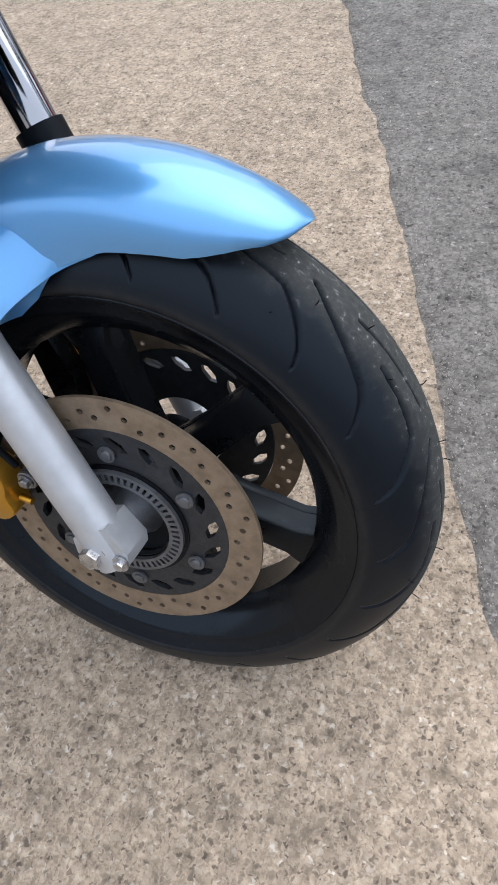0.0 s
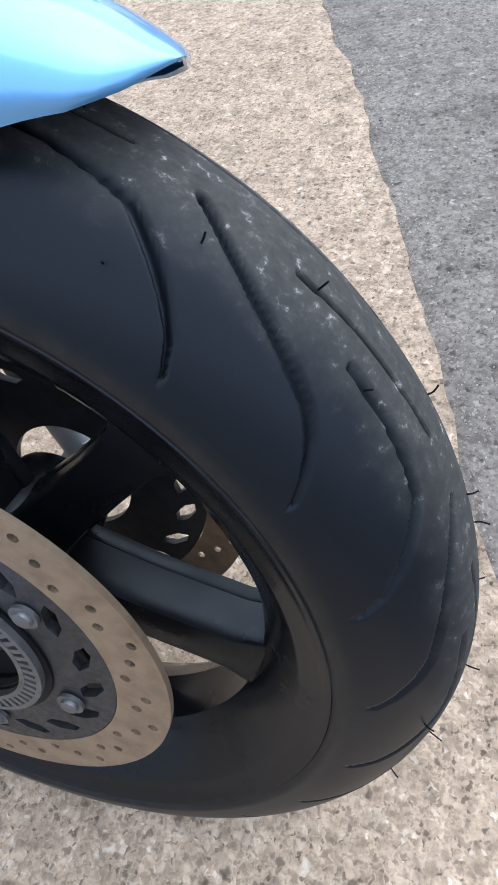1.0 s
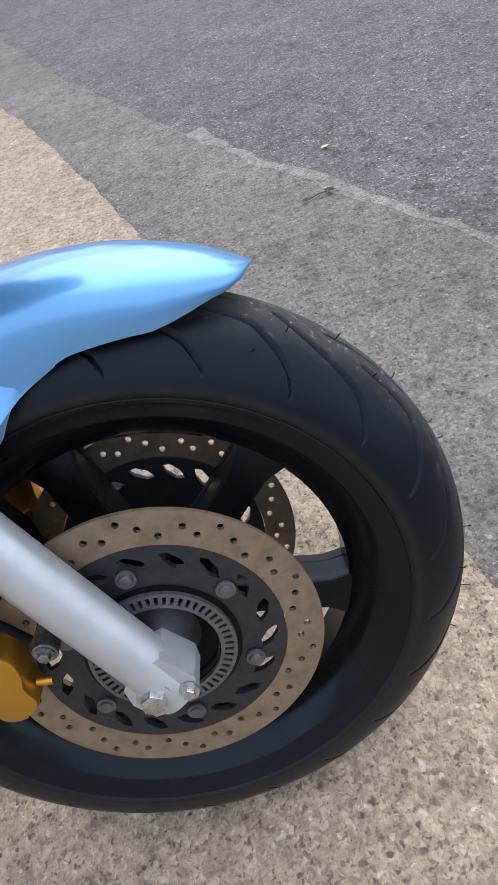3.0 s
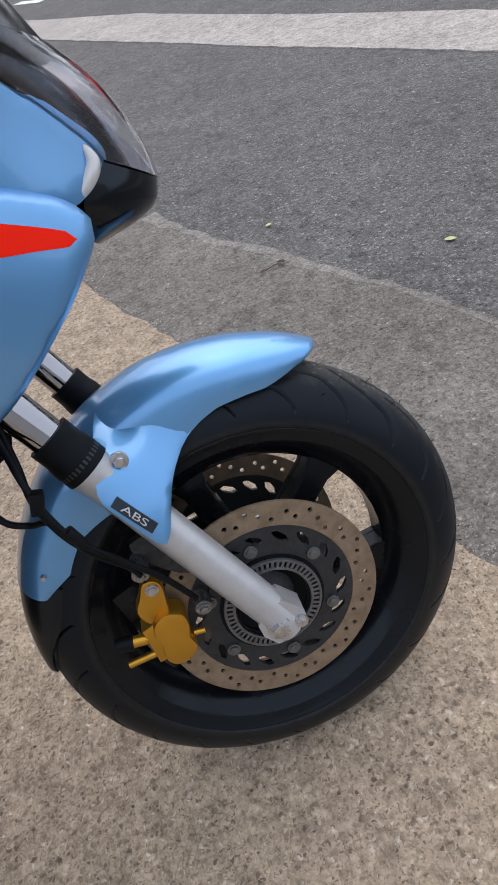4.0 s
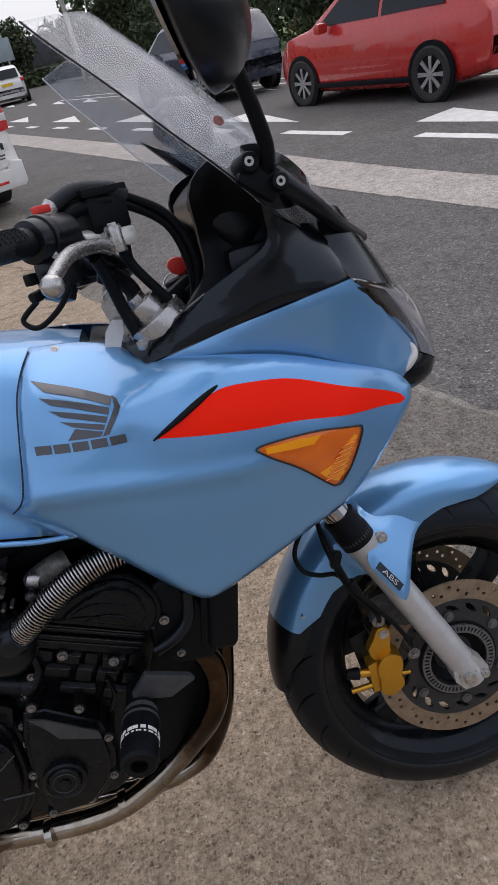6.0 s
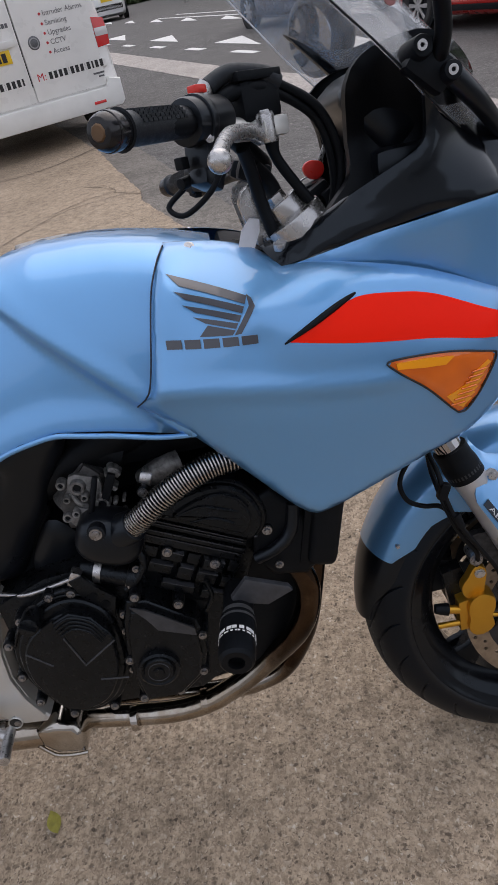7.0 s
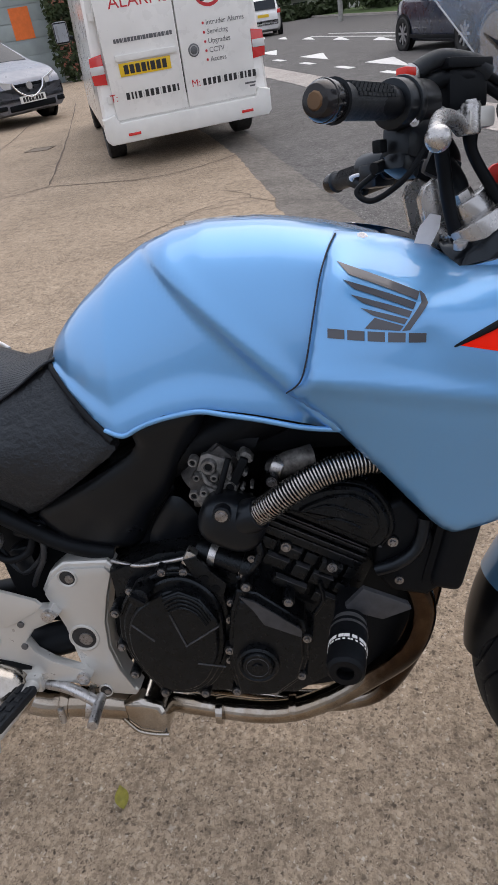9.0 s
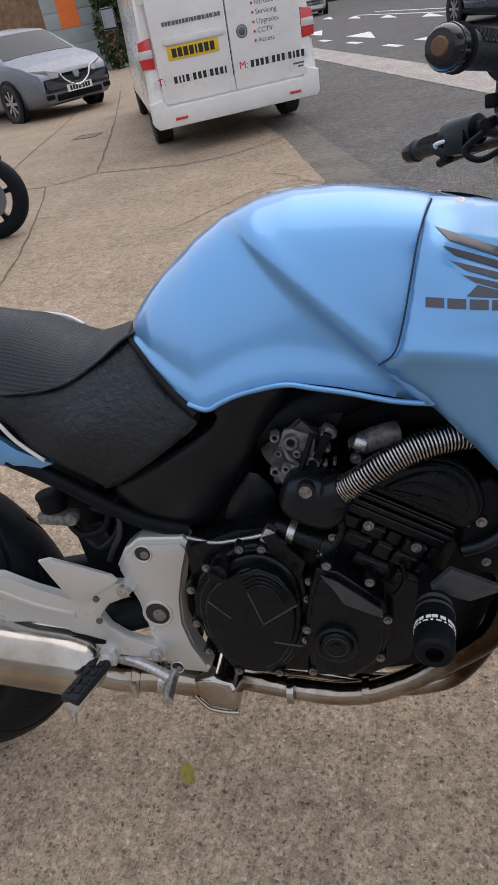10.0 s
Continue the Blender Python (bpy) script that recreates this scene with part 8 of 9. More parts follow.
part("emblem", slab([(0.27, 1.34), (0.31, 1.34), (0.36, 1.47), (0.41, 1.34), (0.45, 1.34), (0.38, 1.55), (0.34, 1.55)], -0.029, -0.025), text_black, van, "black emblem shape", DOOR)


def car(name, label, paint_mat, place, profile, half, wheels, r, glass, front_fn=None, rear_fn=None):
    c = thing(name, label, "car", place.translation, "cars on and beside the road")
    part("body", shaped(profile, half, 0.30), paint_mat, c, "", place, 42)
    for s in (-1, 1):
        for g in glass:
            pane = slab(g, -0.03, 0.0, 0.0)
            for v in pane.verts:                        # follows the leaning side of the cabin
                v.co.y = s * (half * 0.965 * (1 - 0.30 * (v.co.z - 0.9)) + 0.006 + v.co.y)
            part("side_window", pane, car_glass, c, "dark side window", place)
        for x in wheels:
            part("wheel_arch", turned([(-0.02, r * 0.9), (-0.02, r * 1.18), (0.02, r * 1.18), (0.02, r * 0.9)], 36), matt_black, c, "", place @ Matrix.Translation((x, s * (half - 0.014), r)))
            road_wheel(c, place @ Matrix.Translation((x, s * (half - 0.075), r)), r, 0.2, s)
        part("door_mirror", box((0.62, s * (half + 0.09), 0.98), (0.12, 0.18, 0.13), 0.04), paint_mat, c, "", place)
    return c


hatch = [(-1.98, 0.28), (-2.02, 0.48), (-1.98, 0.86), (-1.86, 1.02), (-1.55, 1.40), (-1.1, 1.50), (-0.2, 1.52), (0.35, 1.42), (1.05, 0.99), (1.65, 0.88), (1.95, 0.68), (2.02, 0.45), (1.98, 0.22), (1.5, 0.17), (-1.5, 0.17)]
hatch_glass = [[(-1.45, 1.02), (-1.2, 1.36), (-0.45, 1.42), (-0.42, 1.0)], [(-0.36, 1.0), (-0.38, 1.42), (0.28, 1.35), (0.85, 0.99)]]
saloon = [(-2.35, 0.30), (-2.38, 0.55), (-2.30, 0.92), (-1.75, 0.98), (-1.15, 1.36), (-0.4, 1.45), (0.48, 1.37), (1.28, 0.96), (1.85, 0.84), (2.20, 0.70), (2.30, 0.48), (2.26, 0.24), (1.8, 0.17), (-1.9, 0.17)]
saloon_glass = [[(-1.35, 1.0), (-1.0, 1.30), (-0.3, 1.37), (-0.28, 0.98)], [(-0.22, 0.98), (-0.24, 1.37), (0.42, 1.29), (1.02, 0.96)]]


def ground_pose(x, y, heading):
    return Matrix.Translation((x, y, -0.02)) @ pose(0, 0, 0, 0, 0, heading)


road_heading = math.degrees(math.atan2(0.915, -0.404))
red_car = car("red_car", "bright red hatchback on the road", car_red, ground_pose(3.62, 9.2, road_heading), hatch, 0.86, (-1.27, 1.27), 0.31, hatch_glass)
P = ground_pose(3.62, 9.2, road_heading)
part("sill_trim", box((0, 0.862, 0.27), (2.0, 0.02, 0.07), 0.01), matt_black, red_car, "black sill", P)
part("windscreen", slab([(1.02, 1.0), (0.36, 1.42), (0.38, 1.435), (1.05, 1.012)], -0.66, 0.66), car_glass, red_car, "dark windscreen", P)
W = ground_pose(-5.9, 35.0, 103)
white_car = car("white_car", "white hatchback far along the road", car_white, W, hatch, 0.86, (-1.3, 1.3), 0.31, hatch_glass)
part("rear_window", slab([(-1.88, 1.03), (-1.60, 1.37), (-1.63, 1.38), (-1.91, 1.04)], -0.60, 0.60), car_glass, white_car, "dark rear window", W)
part("number_plate", box((-2.02, 0, 0.80), (0.02, 0.5, 0.11), 0.0), plate_yellow, white_car, "yellow number plate", W)
for s in (-1, 1):
    part("tail_lamp", box((-1.93, 0.72 * s, 0.92), (0.12, 0.16, 0.16), 0.02), lamp_red, white_car, "red tail lamp", W)
D = ground_pose(1.40, 15.1, road_heading)
dark_car = car("dark_blue_car", "dark blue hatchback on the road", car_dark, D, hatch, 0.86, (-1.27, 1.27), 0.31, hatch_glass)
part("sill_trim", box((0, 0.862, 0.27), (2.0, 0.02, 0.07), 0.01), matt_black, dark_car, "black sill", D)
# grey saloon parked beyond the van, nose towards the camera
Z = Matrix.Translation((-8.43, 12.38, 0)) @ pose(0, 0, 0, 0, 0, -32)
grey_car = car("grey_car", "silver grey saloon parked nose out on the concrete", car_silver, Z, saloon, 0.89, (-1.35, 1.32), 0.32, saloon_glass)
def screen_pane(a, b, half, lift=0.006):
    """A windscreen lying on the crowned slope of the body from a (foot) to b (head)."""
    verts, faces = [], []
    for i in range(7):
        x, z = a[0] + (b[0] - a[0]) * i / 6, a[1] + (b[1] - a[1]) * i / 6
        w = half * 0.965 * (1 - 0.30 * max(0.0, z - 0.9)) * 0.94 - 0.045
        for k in range(13):
            f = -1 + k / 6
            verts.append((x, f * w, z + lift + 0.018 * (1 - f * f) - 0.003 * f ** 8))
    for i in range(6):
        for k in range(12):
            faces.append((i * 13 + k, i * 13 + k + 1, (i + 1) * 13 + k + 1, (i + 1) * 13 + k))
    bm = bm_of(verts, faces)
    bmesh.ops.recalc_face_normals(bm, faces=bm.faces)
    bmesh.ops.solidify(bm, geom=list(bm.faces), thickness=0.004)
    return bm


part("windscreen", screen_pane((1.24, 0.981), (0.54, 1.339), 0.89), car_glass, grey_car, "dark windscreen", Z, 40)
part("grille", slab([(-0.30, 0.66), (0.30, 0.66), (0.20, 0.52), (0.0, 0.46), (-0.20, 0.52)], 0.0, 0.03, 0.0), matt_black, grey_car, "black five sided grille", Z @ Matrix.Translation((2.245, 0, 0)) @ pose(0, 0, 0, 0, 0, -90))
part("grille_frame", tube([(-0.32, 0.0, 0.685), (-0.24, 0.02, 0.55), (0.0, 0.035, 0.44), (0.24, 0.02, 0.55), (0.32, 0.0, 0.685)], 0.018, 6, 10), chrome, grey_car, "chrome grille frame", Z @ Matrix.Translation((2.29, 0, 0)) @ pose(0, 0, 0, 0, 0, -90))
part("grille_badge", rod((2.30, 0, 0.62), (2.325, 0, 0.62), 0.06, seg=24), hub_silver, grey_car, "plain oval badge", Z)
part("lower_grille", box((2.272, 0, 0.31), (0.05, 0.95, 0.10), 0.02), matt_black, grey_car, "black lower grille", Z)
zp = part("number_plate", box((2.325, 0, 0.42), (0.02, 0.52, 0.11), 0.0), plate_white, grey_car, "white number plate", Z)
bars(zp, Z @ Matrix.Translation((2.337, 0, 0.42)) @ pose(0, 0, 0, 0, 0, 90), [0.045] * 4 + [0.01] + [0.045] * 3, 0.075, 0.014, text_black, "black plate bar")
for s in (-1, 1):
    lamp = slab([(0.36 * s, 0.60), (0.34 * s, 0.69), (0.55 * s, 0.745), (0.76 * s, 0.775), (0.77 * s, 0.70), (0.58 * s, 0.625)], 0.0, 0.10, 0.01)
    for v in lamp.verts:                                # swept back round the corner
        v.co.y -= 0.34 * (abs(v.co.x) / 0.8) ** 3
    part("headlamp", lamp, lamp_clear, grey_car, "clear headlamp", Z @ Matrix.Translation((2.215, 0, 0)) @ pose(0, 0, 0, 0, 0, -90))
    part("fog_lamp", box((2.262, 0.60 * s, 0.34), (0.06, 0.16, 0.08), 0.02), matt_black, grey_car, "black fog lamp recess", Z)

# a second motorcycle, of which the front wheel shows
M2 = Matrix.Translation((-3.72, 3.66, 0.30)) @ pose(0, 0, 0, -8, 0, 20)
other = thing("parked_motorcycle", "black motorcycle with red tape round its rims, parked on the concrete", "motorcycle", (-3.9, 3.6, 0))
wheel2 = part("wheel", turned([(-0.055, 0.205), (-0.06, 0.24), (-0.05, 0.28), (-0.02, 0.298), (0.02, 0.298), (0.05, 0.28), (0.06, 0.24), (0.055, 0.205)], 64), rubber, other, "black road tyre", M2, 50)
part("rim", turned([(-0.05, 0.19), (-0.05, 0.21), (0.05, 0.21), (0.05, 0.19)], 48), wheel_black, wheel2, "", M2)
part("rim_tape", turned([(-0.052, 0.205), (-0.052, 0.211), (-0.049, 0.211), (-0.049, 0.205)], 48), wheel_red, wheel2, "red rim tape", M2)
for k in range(5):
    part("spoke", spoke(10 + 72 * k), wheel_black, wheel2, "", M2)
part("disc", turned([(-0.066, 0.10), (-0.066, 0.15), (-0.062, 0.15), (-0.062, 0.10)], 48), ring_grey, wheel2, "steel brake disc", M2)
for s in (-1, 1):
    part("fork_leg", rod((0, 0.095 * s, 0), (-0.33, 0.095 * s, 0.62), 0.026, seg=20), matt_black, other, "black fork leg", M2)
part("mudguard", guard_shell(55, 150, 30, lambda a: 0.065, lambda a: 0.33, lambda a: 0.03), black_plastic, other, "black mudguard", M2)
part("body", join(box((-0.75, 0, 0.35), (0.75, 0.34, 0.42), 0.10, (0, 8, 0), 3), box((-0.55, 0, 0.62), (0.5, 0.26, 0.22), 0.08, (0, -6, 0), 3), box((-1.2, 0, 0.55), (0.6, 0.24, 0.12), 0.04, (0, -10, 0), 2)), black_plastic, other, "black body and tank", M2)
part("rear_wheel", turned([(-0.07, 0.205), (-0.078, 0.24), (-0.06, 0.29), (0, 0.31), (0.06, 0.29), (0.078, 0.24), (0.07, 0.205)], 48), rubber, other, "black road tyre", M2 @ Matrix.Translation((-1.42, 0, 0.01)))

# ---- small things on the ground ----
def leaf(name, label, at_, size, mat, turn, curl=0.3):
    bm = bmesh.new()
    verts, faces = [], []
    for i in range(9):
        t = i / 8
        w = 0.28 * math.sin(math.pi * min(1, t * 1.05)) ** 0.8
        for s in (-1, 0, 1):
            verts.append(((t - 0.5) * size, s * w * size, 0.004 + size * curl * (0.16 * s * s * w * 4 + 0.5 * (t - 0.5) ** 2)))
    for i in range(8):
        for k in range(2):
            faces.append((i * 3 + k, i * 3 + k + 1, i * 3 + k + 4, i * 3 + k + 3))
    ob = part(name, bm_of(verts, faces), mat, None, "", Matrix.Translation(at_) @ pose(0, 0, 0, 0, 0, turn))
    return tagged(ob, label, "leaf", "fallen leaves")


leaf("fallen_leaf", "yellow green leaf lying on the concrete", (-0.962, -0.195, 0.001), 0.05, dry_leaf, 118)
leaf("fallen_leaf", "pale yellow leaf lying on the asphalt", (0.495, 1.66, -0.018), 0.03, grey_lead, 20)
leaf("fallen_leaf", "pale yellow leaf lying on the asphalt", (0.935, 1.124, -0.018), 0.04, grey_lead, -20)
for x, y, size, turn in ((0.368, 1.329, 0.030, 30), (0.440, 1.347, 0.036, -25)):
    leaf("fallen_leaf", "small dry brown curled leaf lying on the asphalt", (x, y, -0.012), size, brown_leaf, turn, 0.9)
tagged(part("twig", tube([(0.375, 1.331, -0.008), (0.405, 1.338, -0.004), (0.432, 1.346, -0.006)], 0.0016, 4, 6), brown_leaf), "thin brown leaf stalk lying on the asphalt", "twig")
cover_ = thing("drain_cover", "small rusty iron stop tap cover set in the concrete", "drain cover", (-5.06, 8.15, 0))
part("rim", join(box((-5.06, 8.15 + 0.13, 0.003), (0.36, 0.03, 0.006), 0, (0, 0, 0)), box((-5.06, 8.15 - 0.13, 0.003), (0.36, 0.03, 0.006), 0), box((-5.06 - 0.165, 8.15, 0.003), (0.03, 0.23, 0.006), 0), box((-5.06 + 0.165, 8.15, 0.003), (0.03, 0.23, 0.006), 0)), crack_dirt, cover_)
part("lid", box((-5.06, 8.15, 0.002), (0.29, 0.22, 0.004), 0), worn("iron_lid", (0.2, 0.16, 0.12), 0.8), cover_)

# loose grit, thickest along the edge of the concrete
rng = random.Random(11)
verts, faces = [], []
edge_pts = [(0.41, 0.01), (0.36, 0.10), (0.31, 0.25), (0.26, 0.41), (0.20, 0.58), (0.13, 0.77), (-0.03, 1.21), (-0.19, 1.59), (-0.30, 1.92), (-0.52, 2.50)]
for k in range(2600):
    if k < 1500:
        i = rng.randrange(len(edge_pts) - 1)
        t = rng.random()
        x = edge_pts[i][0] + (edge_pts[i + 1][0] - edge_pts[i][0]) * t + rng.gauss(0.0, 0.035)
        y = edge_pts[i][1] + (edge_pts[i + 1][1] - edge_pts[i][1]) * t + rng.gauss(0, 0.02)
        z = -0.010
    else:
        x, y = rng.uniform(-1.4, 0.4), rng.uniform(-0.7, 1.0)
        if x > 0.36 - 0.38 * max(0, y):
            continue
        z = 0.0
    s = rng.uniform(0.0008, 0.0026) * (1.0 if k < 1500 else 0.6)
    o = len(verts)
    for dx, dy, dz in ((1, 0, 0), (-0.5, 0.87, 0), (-0.5, -0.87, 0), (0.3, 0.1, 1.1)):
        verts.append((x + s * dx * rng.uniform(0.7, 1.4), y + s * dy * rng.uniform(0.7, 1.4), z + s * dz))
    faces += [(o, o + 1, o + 3), (o + 1, o + 2, o + 3), (o + 2, o, o + 3), (o, o + 2, o + 1)]
grit = part("grit", bm_of(verts, faces), worn("pale_grit", (0.42, 0.38, 0.33), 0.9, spread=0.4, scale=200, grain=0.0))
tagged(grit, "loose pale grit and small stones", "grit", kind="stuff")

# ---- fence, shed, hedge, trees and house ----
def fence_run(a, b, h, n):
    f = thing("fence", "weathered brown close-boarded timber fence", "fence", (*a, 0))
    a, b = Vector((*a, 0)), Vector((*b, 0))
    d = (b - a)
    turn = math.degrees(math.atan2(d.y, d.x))
    w = d.length / n
    for k in range(n):
        p = a + d * ((k + 0.5) / n)
        part("board", box((p.x, p.y, h / 2 + 0.03 * math.sin(k * 7.3)), (w * 0.93, 0.022 + 0.006 * (k % 2), h), 0.004, (0, 0, turn)), wood_fence, f)
    for z in (0.4, h - 0.3):
        p = (a + b) / 2
        part("rail", box((p.x, p.y + 0.04, z), (d.length, 0.05, 0.08), 0.0, (0, 0, turn)), wood_fence, f)


fence_run((-18.4, 18.6), (-12.25, 21.4), 2.6, 34)
shed = thing("shed", "grey green painted timber shed with an orange notice", "shed", (-11.4, 22.0, 0))
SH = Matrix.Translation((-12.2, 21.4, 0)) @ pose(0, 0, 0, 0, 0, 25)
part("wall", slab([(0, 0), (1.7, 0), (1.7, 2.7), (0, 2.7)], 0, 3.0, 0.0), shed_paint, shed, "", SH)
for k in range(6):
    part("wall_board", box((0.85, -0.012, 0.2 + 0.45 * k), (1.66, 0.02, 0.43), 0.004), shed_paint, shed, "", SH)
part("roof", box((0.85, 1.5, 2.76), (2.0, 3.4, 0.12), 0.02), roof_slate, shed, "dark felt roof", SH)
part("notice", box((0.80, -0.03, 1.75), (0.62, 0.012, 0.85), 0.0), orange_sign, shed, "orange notice", SH)
part("drain_pipe", rod((1.72, -0.05, 0.0), (1.72, -0.05, 2.6), 0.035, seg=14), post_grey, shed, "grey down pipe", SH)
bw = thing("brick_wall", "red brick garden wall behind the shed", "wall", (-15, 26.5, 0))
part("brickwork", box((-15.0, 26.5, 1.9), (12.0, 0.22, 3.8), 0.0, (0, 0, 25)), brick_mat, bw)

LEAF_RNG = np.random.default_rng(5)


def foliage(centres, n, size, seed):
    """Many small bent leaves scattered through ragged clumps: (x, y, z, rx, ry, rz)."""
    rg = np.random.default_rng(seed)
    verts, faces = [], []
    for c in centres:
        d = rg.normal(size=(n, 3))
        d /= np.linalg.norm(d, axis=1)[:, None]
        rad = rg.uniform(0.55, 1.05, n) ** 0.6
        p = np.array(c[:3]) + d * rad[:, None] * np.array(c[3:])
        for q in p:
            t1 = rg.normal(size=3)
            t1 /= np.linalg.norm(t1)
            t2 = np.cross(t1, rg.normal(size=3))
            t2 /= np.linalg.norm(t2) + 1e-9
            s = size * rg.uniform(0.6, 1.5)
            o = len(verts)
            verts += [tuple(q - t1 * s), tuple(q + t2 * s * 0.45), tuple(q + t1 * s), tuple(q - t2 * s * 0.45)]
            faces.append((o, o + 1, o + 2, o + 3))
    me = bpy.data.meshes.new("foliage")
    me.from_pydata(verts, [], faces)
    return me


def tree(x, y, h, crown, seed, mat, label):
    rg = random.Random(seed)
    t = thing("tree", label, "tree", (x, y, 0))
    part("trunk", tube([(x, y, 0), (x + 0.1, y, h * 0.3), (x - 0.05, y + 0.1, h * 0.6), (x + 0.05, y, h * 0.95)], lambda k: 0.20 * (1 - 0.8 * k) + 0.02, 6, 12), bark, t, "brown bark trunk")
    clumps = []
    for k in range(9):
        a = rg.uniform(0, 6.28)
        z = h * rg.uniform(0.35, 0.75)
        tip = Vector((x + math.cos(a) * crown * rg.uniform(0.5, 0.95), y + math.sin(a) * crown * rg.uniform(0.5, 0.95), z + h * rg.uniform(0.05, 0.3)))
        part("limb", tube([(x, y, z), ((x + tip.x) / 2, (y + tip.y) / 2, z + (tip.z - z) * 0.6), tip], lambda k: 0.07 * (1 - 0.75 * k), 4, 8), bark, t)
        clumps.append((*tip, crown * rg.uniform(0.4, 0.62), crown * rg.uniform(0.4, 0.62), h * rg.uniform(0.10, 0.18)))
    me = foliage(clumps, 420, 0.16, seed)
    me.materials.append(mat.m)
    c = new("crown", me)
    c.parent, c.matrix_parent_inverse = t, Matrix.Translation((-x, -y, 0))
    return t


def verge_at(s):
    pts = [(12.5, 3.5), (9.6, 11.2), (7.65, 16.1), (6.0, 20.2), (3.9, 27.0), (0.6, 36.0), (-3.2, 48.0), (-10, 66), (-30, 90)]
    k = s * (len(pts) - 1)
    i = min(int(k), len(pts) - 2)
    t = k - i
    return pts[i][0] + (pts[i + 1][0] - pts[i][0]) * t, pts[i][1] + (pts[i + 1][1] - pts[i][1]) * t


rg = random.Random(2)
hedge = []
for k in range(150):
    x, y = verge_at(rg.uniform(0.02, 0.93))
    d = rg.uniform(2.2, 4.2)
    hedge.append((x + d * 0.92, y + d * 0.42, rg.uniform(0.5, 2.4), rg.uniform(0.8, 1.5), rg.uniform(0.8, 1.5), rg.uniform(0.6, 1.2)))
me = foliage(hedge, 190, 0.13, 21)
me.materials.append(leaf_mat.m)
tagged(new("hedge", me), "dark dense hedge along the verge", "hedge", kind="stuff")
me = foliage([(verge_at(s)[0] + 2.0, verge_at(s)[1] + 0.9, 0.45, 0.8, 0.8, 0.5) for s in (0.22, 0.27, 0.33, 0.36, 0.42, 0.46)], 240, 0.10, 9)
me.materials.append(leaf_mat2.m)
tagged(new("dry_shrubs", me), "rusty brown dry shrubs before the hedge", "shrubs", kind="stuff")
me = foliage([(-10.0, 21.4, 1.0, 0.5, 0.6, 1.1), (-9.9, 21.5, 2.2, 0.6, 0.6, 0.9), (-9.5, 22.0, 1.2, 0.6, 0.6, 1.2), (-10.0, 21.8, 3.2, 0.8, 0.7, 0.9), (-9.2, 22.4, 2.4, 0.7, 0.6, 1.0)], 900, 0.09, 33)
me.materials.append(leaf_mat.m)
tagged(new("ivy_bush", me), "dark ivy bush beside the shed", "bush", kind="stuff")
tree(11.5, 13.0, 8, 2.6, 3, leaf_mat, "broad dark green roadside tree behind the hedge")
tree(8.5, 23.5, 9, 2.8, 4, leaf_mat2, "browning roadside tree behind the hedge")
tree(6.0, 31.0, 8, 2.6, 6, leaf_mat, "dark green roadside tree behind the hedge")
tree(1.5, 45.0, 9, 3.2, 7, leaf_mat, "dark green roadside tree far along the road")
tree(-12.5, 62.0, 10, 3.4, 8, leaf_mat, "tall dark green tree far along the road")
tree(-16.5, 52.0, 9, 3.2, 9, leaf_mat, "dark green tree beyond the road sign")
rg = random.Random(12)
thicket = []
for k in range(230):
    x = rg.uniform(-19, 7.5)
    y = 52.5 - max(0.0, x + 3.0) * 2.0 + rg.uniform(0, 3.5)
    gap = -7.0 < x < -3.3
    thicket.append((x, y, rg.uniform(0.2, 0.45) if gap else rg.uniform(0.3, 4.6), rg.uniform(0.6, 1.2), rg.uniform(0.6, 1.2), rg.uniform(0.3, 0.5) if gap else rg.uniform(0.6, 1.3)))
me = foliage(thicket, 210, 0.17, 44)
me.materials.append(leaf_mat.m)
tagged(new("thicket", me), "dark green bushes and hedge beyond the verge", "bushes", kind="stuff")
me = foliage([(-18 + 4.2 * k, 76 - 1.4 * k, 2.2, 2.6, 1.6, 2.4) for k in range(8)], 420, 0.3, 35)
me.materials.append(leaf_mat.m)
tagged(new("far_woods", me), "dark woods closing the view along the road", "woods", kind="stuff")

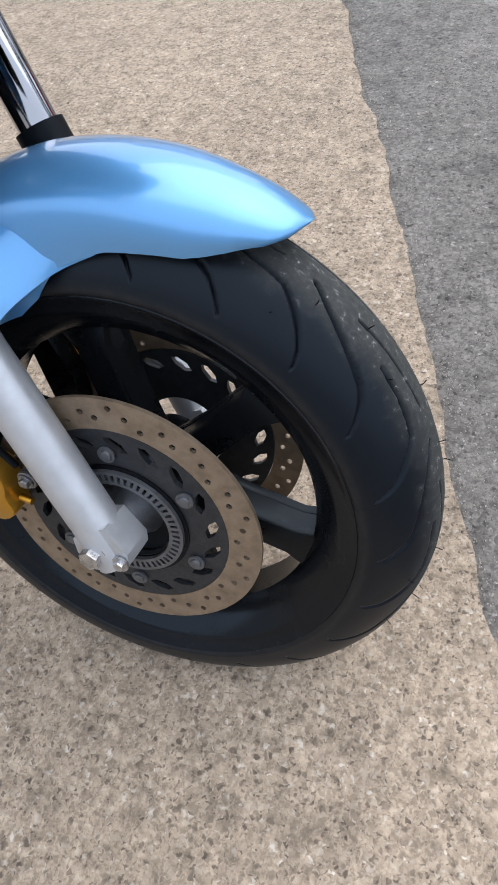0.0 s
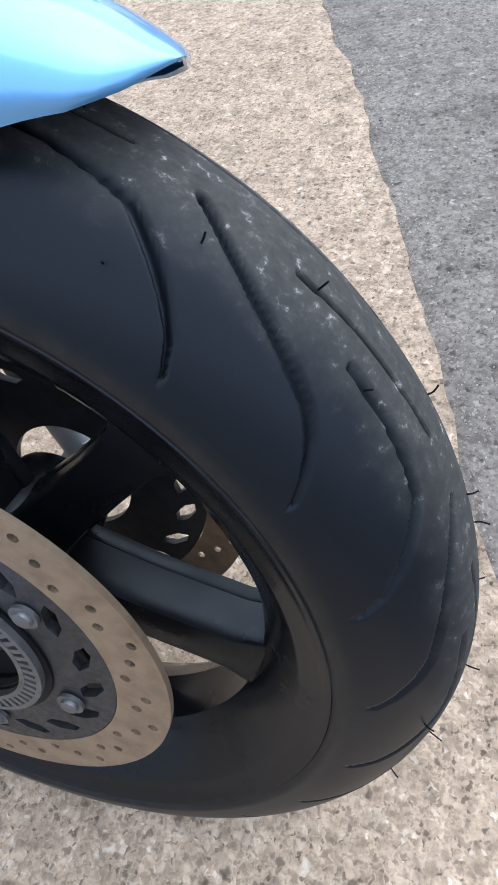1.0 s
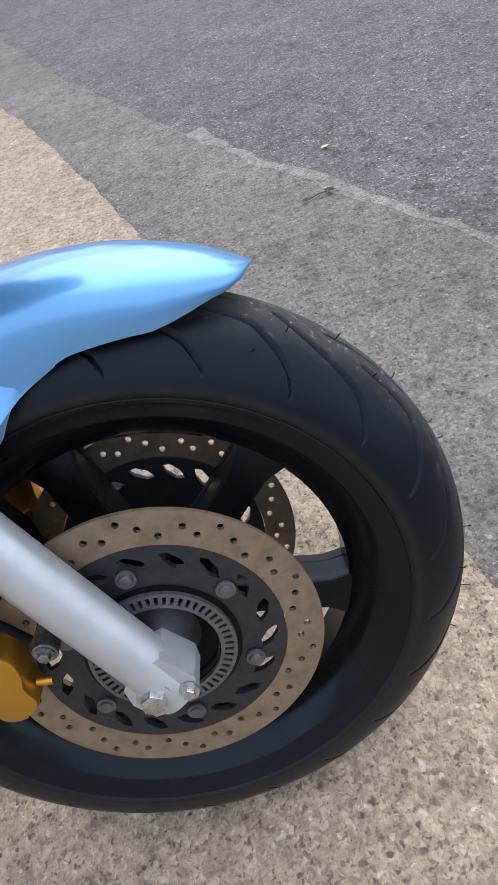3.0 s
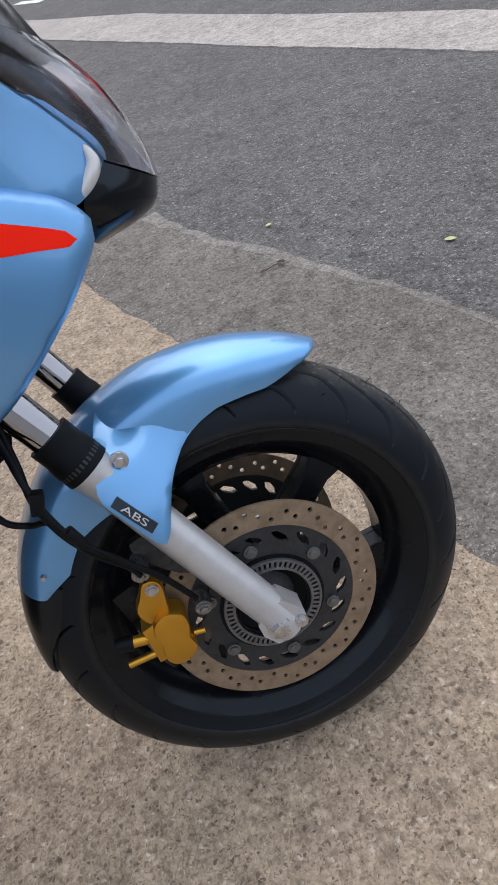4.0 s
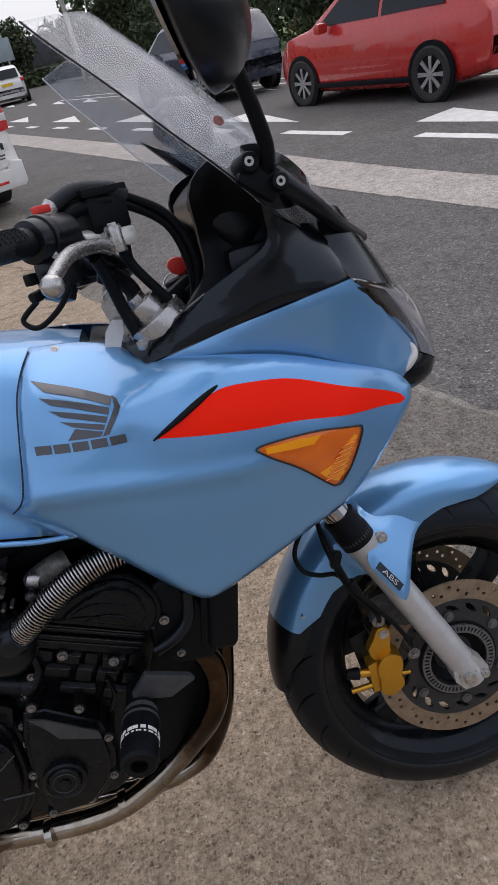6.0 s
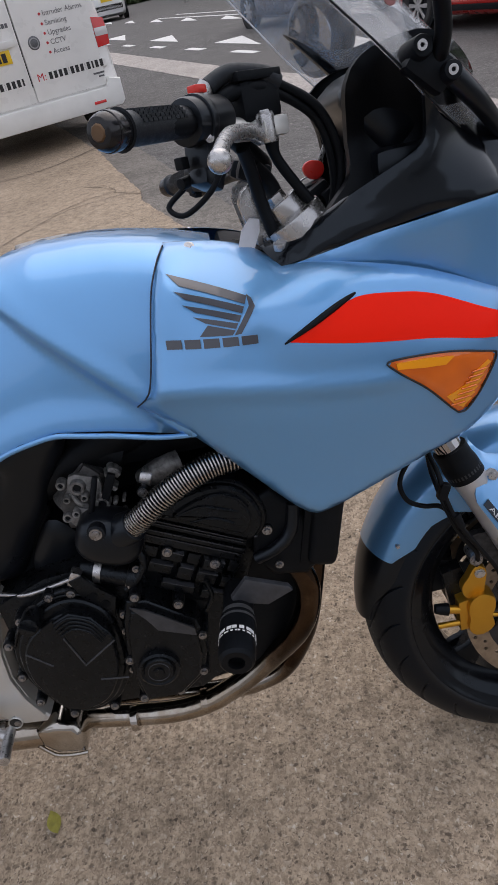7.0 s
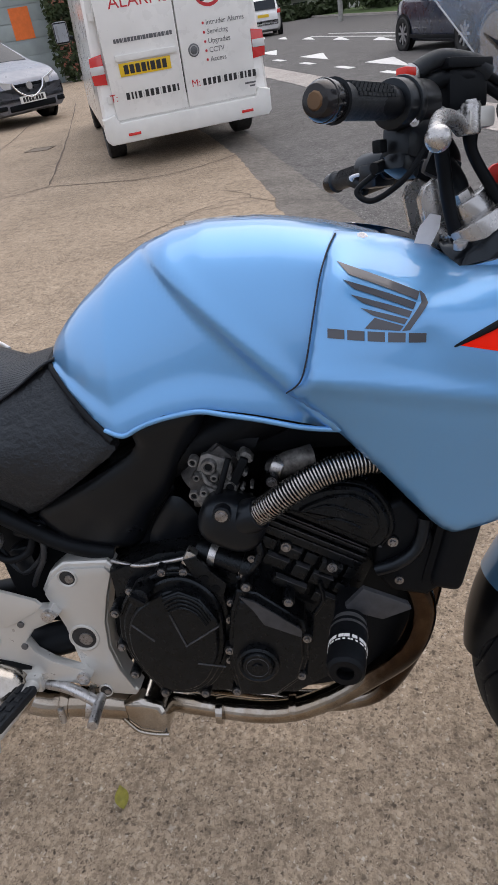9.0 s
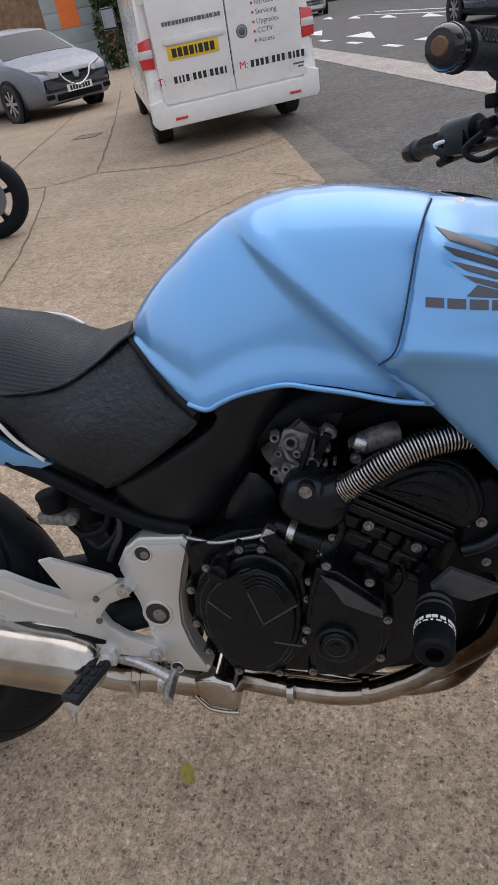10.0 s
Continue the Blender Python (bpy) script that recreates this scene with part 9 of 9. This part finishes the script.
house = thing("house", "low white house with a slate roof among the trees", "house", (-5.2, 60, 0))
H = Matrix.Translation((-5.2, 61.0, 0)) @ pose(0, 0, 0, 0, 0, 12)
part("wall", box((0, 0, 0.6), (6.0, 5.0, 1.2), 0.0), house_white, house, "", H)
part("roof", slab([(-3.4, 1.15), (3.4, 1.15), (2.6, 3.1), (-2.6, 3.1)], -2.9, 2.9, 0.0), roof_slate, house, "slate roof", H)
for x in (-1.6, 1.6):
    wnd = part("window", box((x, -2.52, 0.62), (1.1, 0.06, 0.7), 0.0), car_glass, house, "dark window", H)
    part("frame", join(box((x, -2.56, 0.99), (1.2, 0.05, 0.07)), box((x, -2.56, 0.25), (1.2, 0.05, 0.07)), box((x, -2.56, 0.62), (0.06, 0.05, 0.7))), house_white, wnd, "white frame", H)
part("chimney", box((1.8, 0.5, 3.2), (0.7, 0.7, 1.2), 0.0), brick_mat, house, "brick chimney", H)

board = thing("road_sign", "large grey backed road direction sign on two posts", "road sign", (-6.8, 40.7, 0))
B_ = Matrix.Translation((-6.8, 40.7, 0)) @ pose(0, 0, 0, 0, 0, 8)
part("panel", box((0, 0, 2.25), (2.1, 0.05, 1.05), 0.01), sign_back, board, "", B_)
for x in (-0.7, 0.7):
    part("post", rod((x, 0.06, 0), (x, 0.06, 3.0), 0.05, seg=14), post_grey, board, "grey post", B_)
limit = thing("speed_sign", "round speed limit sign with a red ring on a post", "road sign", (-7.4, 39.6, 0))
L_ = Matrix.Translation((-7.4, 39.6, 0))
part("disc", rod((0, -0.02, 2.5), (0, 0.0, 2.2), 0.30, seg=32), plate_white, limit, "", L_)
part("ring", turned([(-0.03, 0.22), (-0.03, 0.30), (-0.015, 0.30), (-0.015, 0.22)], 36), lamp_red, limit, "red ring", L_ @ Matrix.Translation((0, 0, 2.2)))
part("post", rod((0, 0.03, 0), (0, 0.03, 2.8), 0.035, seg=14), post_grey, limit, "grey post", L_)
pole = thing("telegraph_pole", "leaning grey wooden telegraph pole on the verge", "pole", (-2.2, 37.3, 0))
part("shaft", rod((-2.2, 37.3, 0), (-2.42, 37.4, 7.5), 0.12, 0.09, seg=14), post_grey, pole)

# unseen building and wall, added to cut the sky light and shape reflections
def building(x0, x1, y0, y1, h, mat):
    bm = box(((x0 + x1) / 2, (y0 + y1) / 2, h / 2), (x1 - x0, y1 - y0, h), 0.0)
    return bm


wall_b = part("wall_south_unseen", building(-26, 9, -14.0, -9.0, 4.6, pale_render), pale_render)
tagged(wall_b, "unseen plain pale rendered building added to cut the sky light", "wall", kind="structure")
wall_w = part("wall_west_unseen", building(-27, -24, -9.1, 13.0, 3.4, pale_render), pale_render)
tagged(wall_w, "unseen plain pale rendered wall added to cut the sky light", "wall", kind="structure")
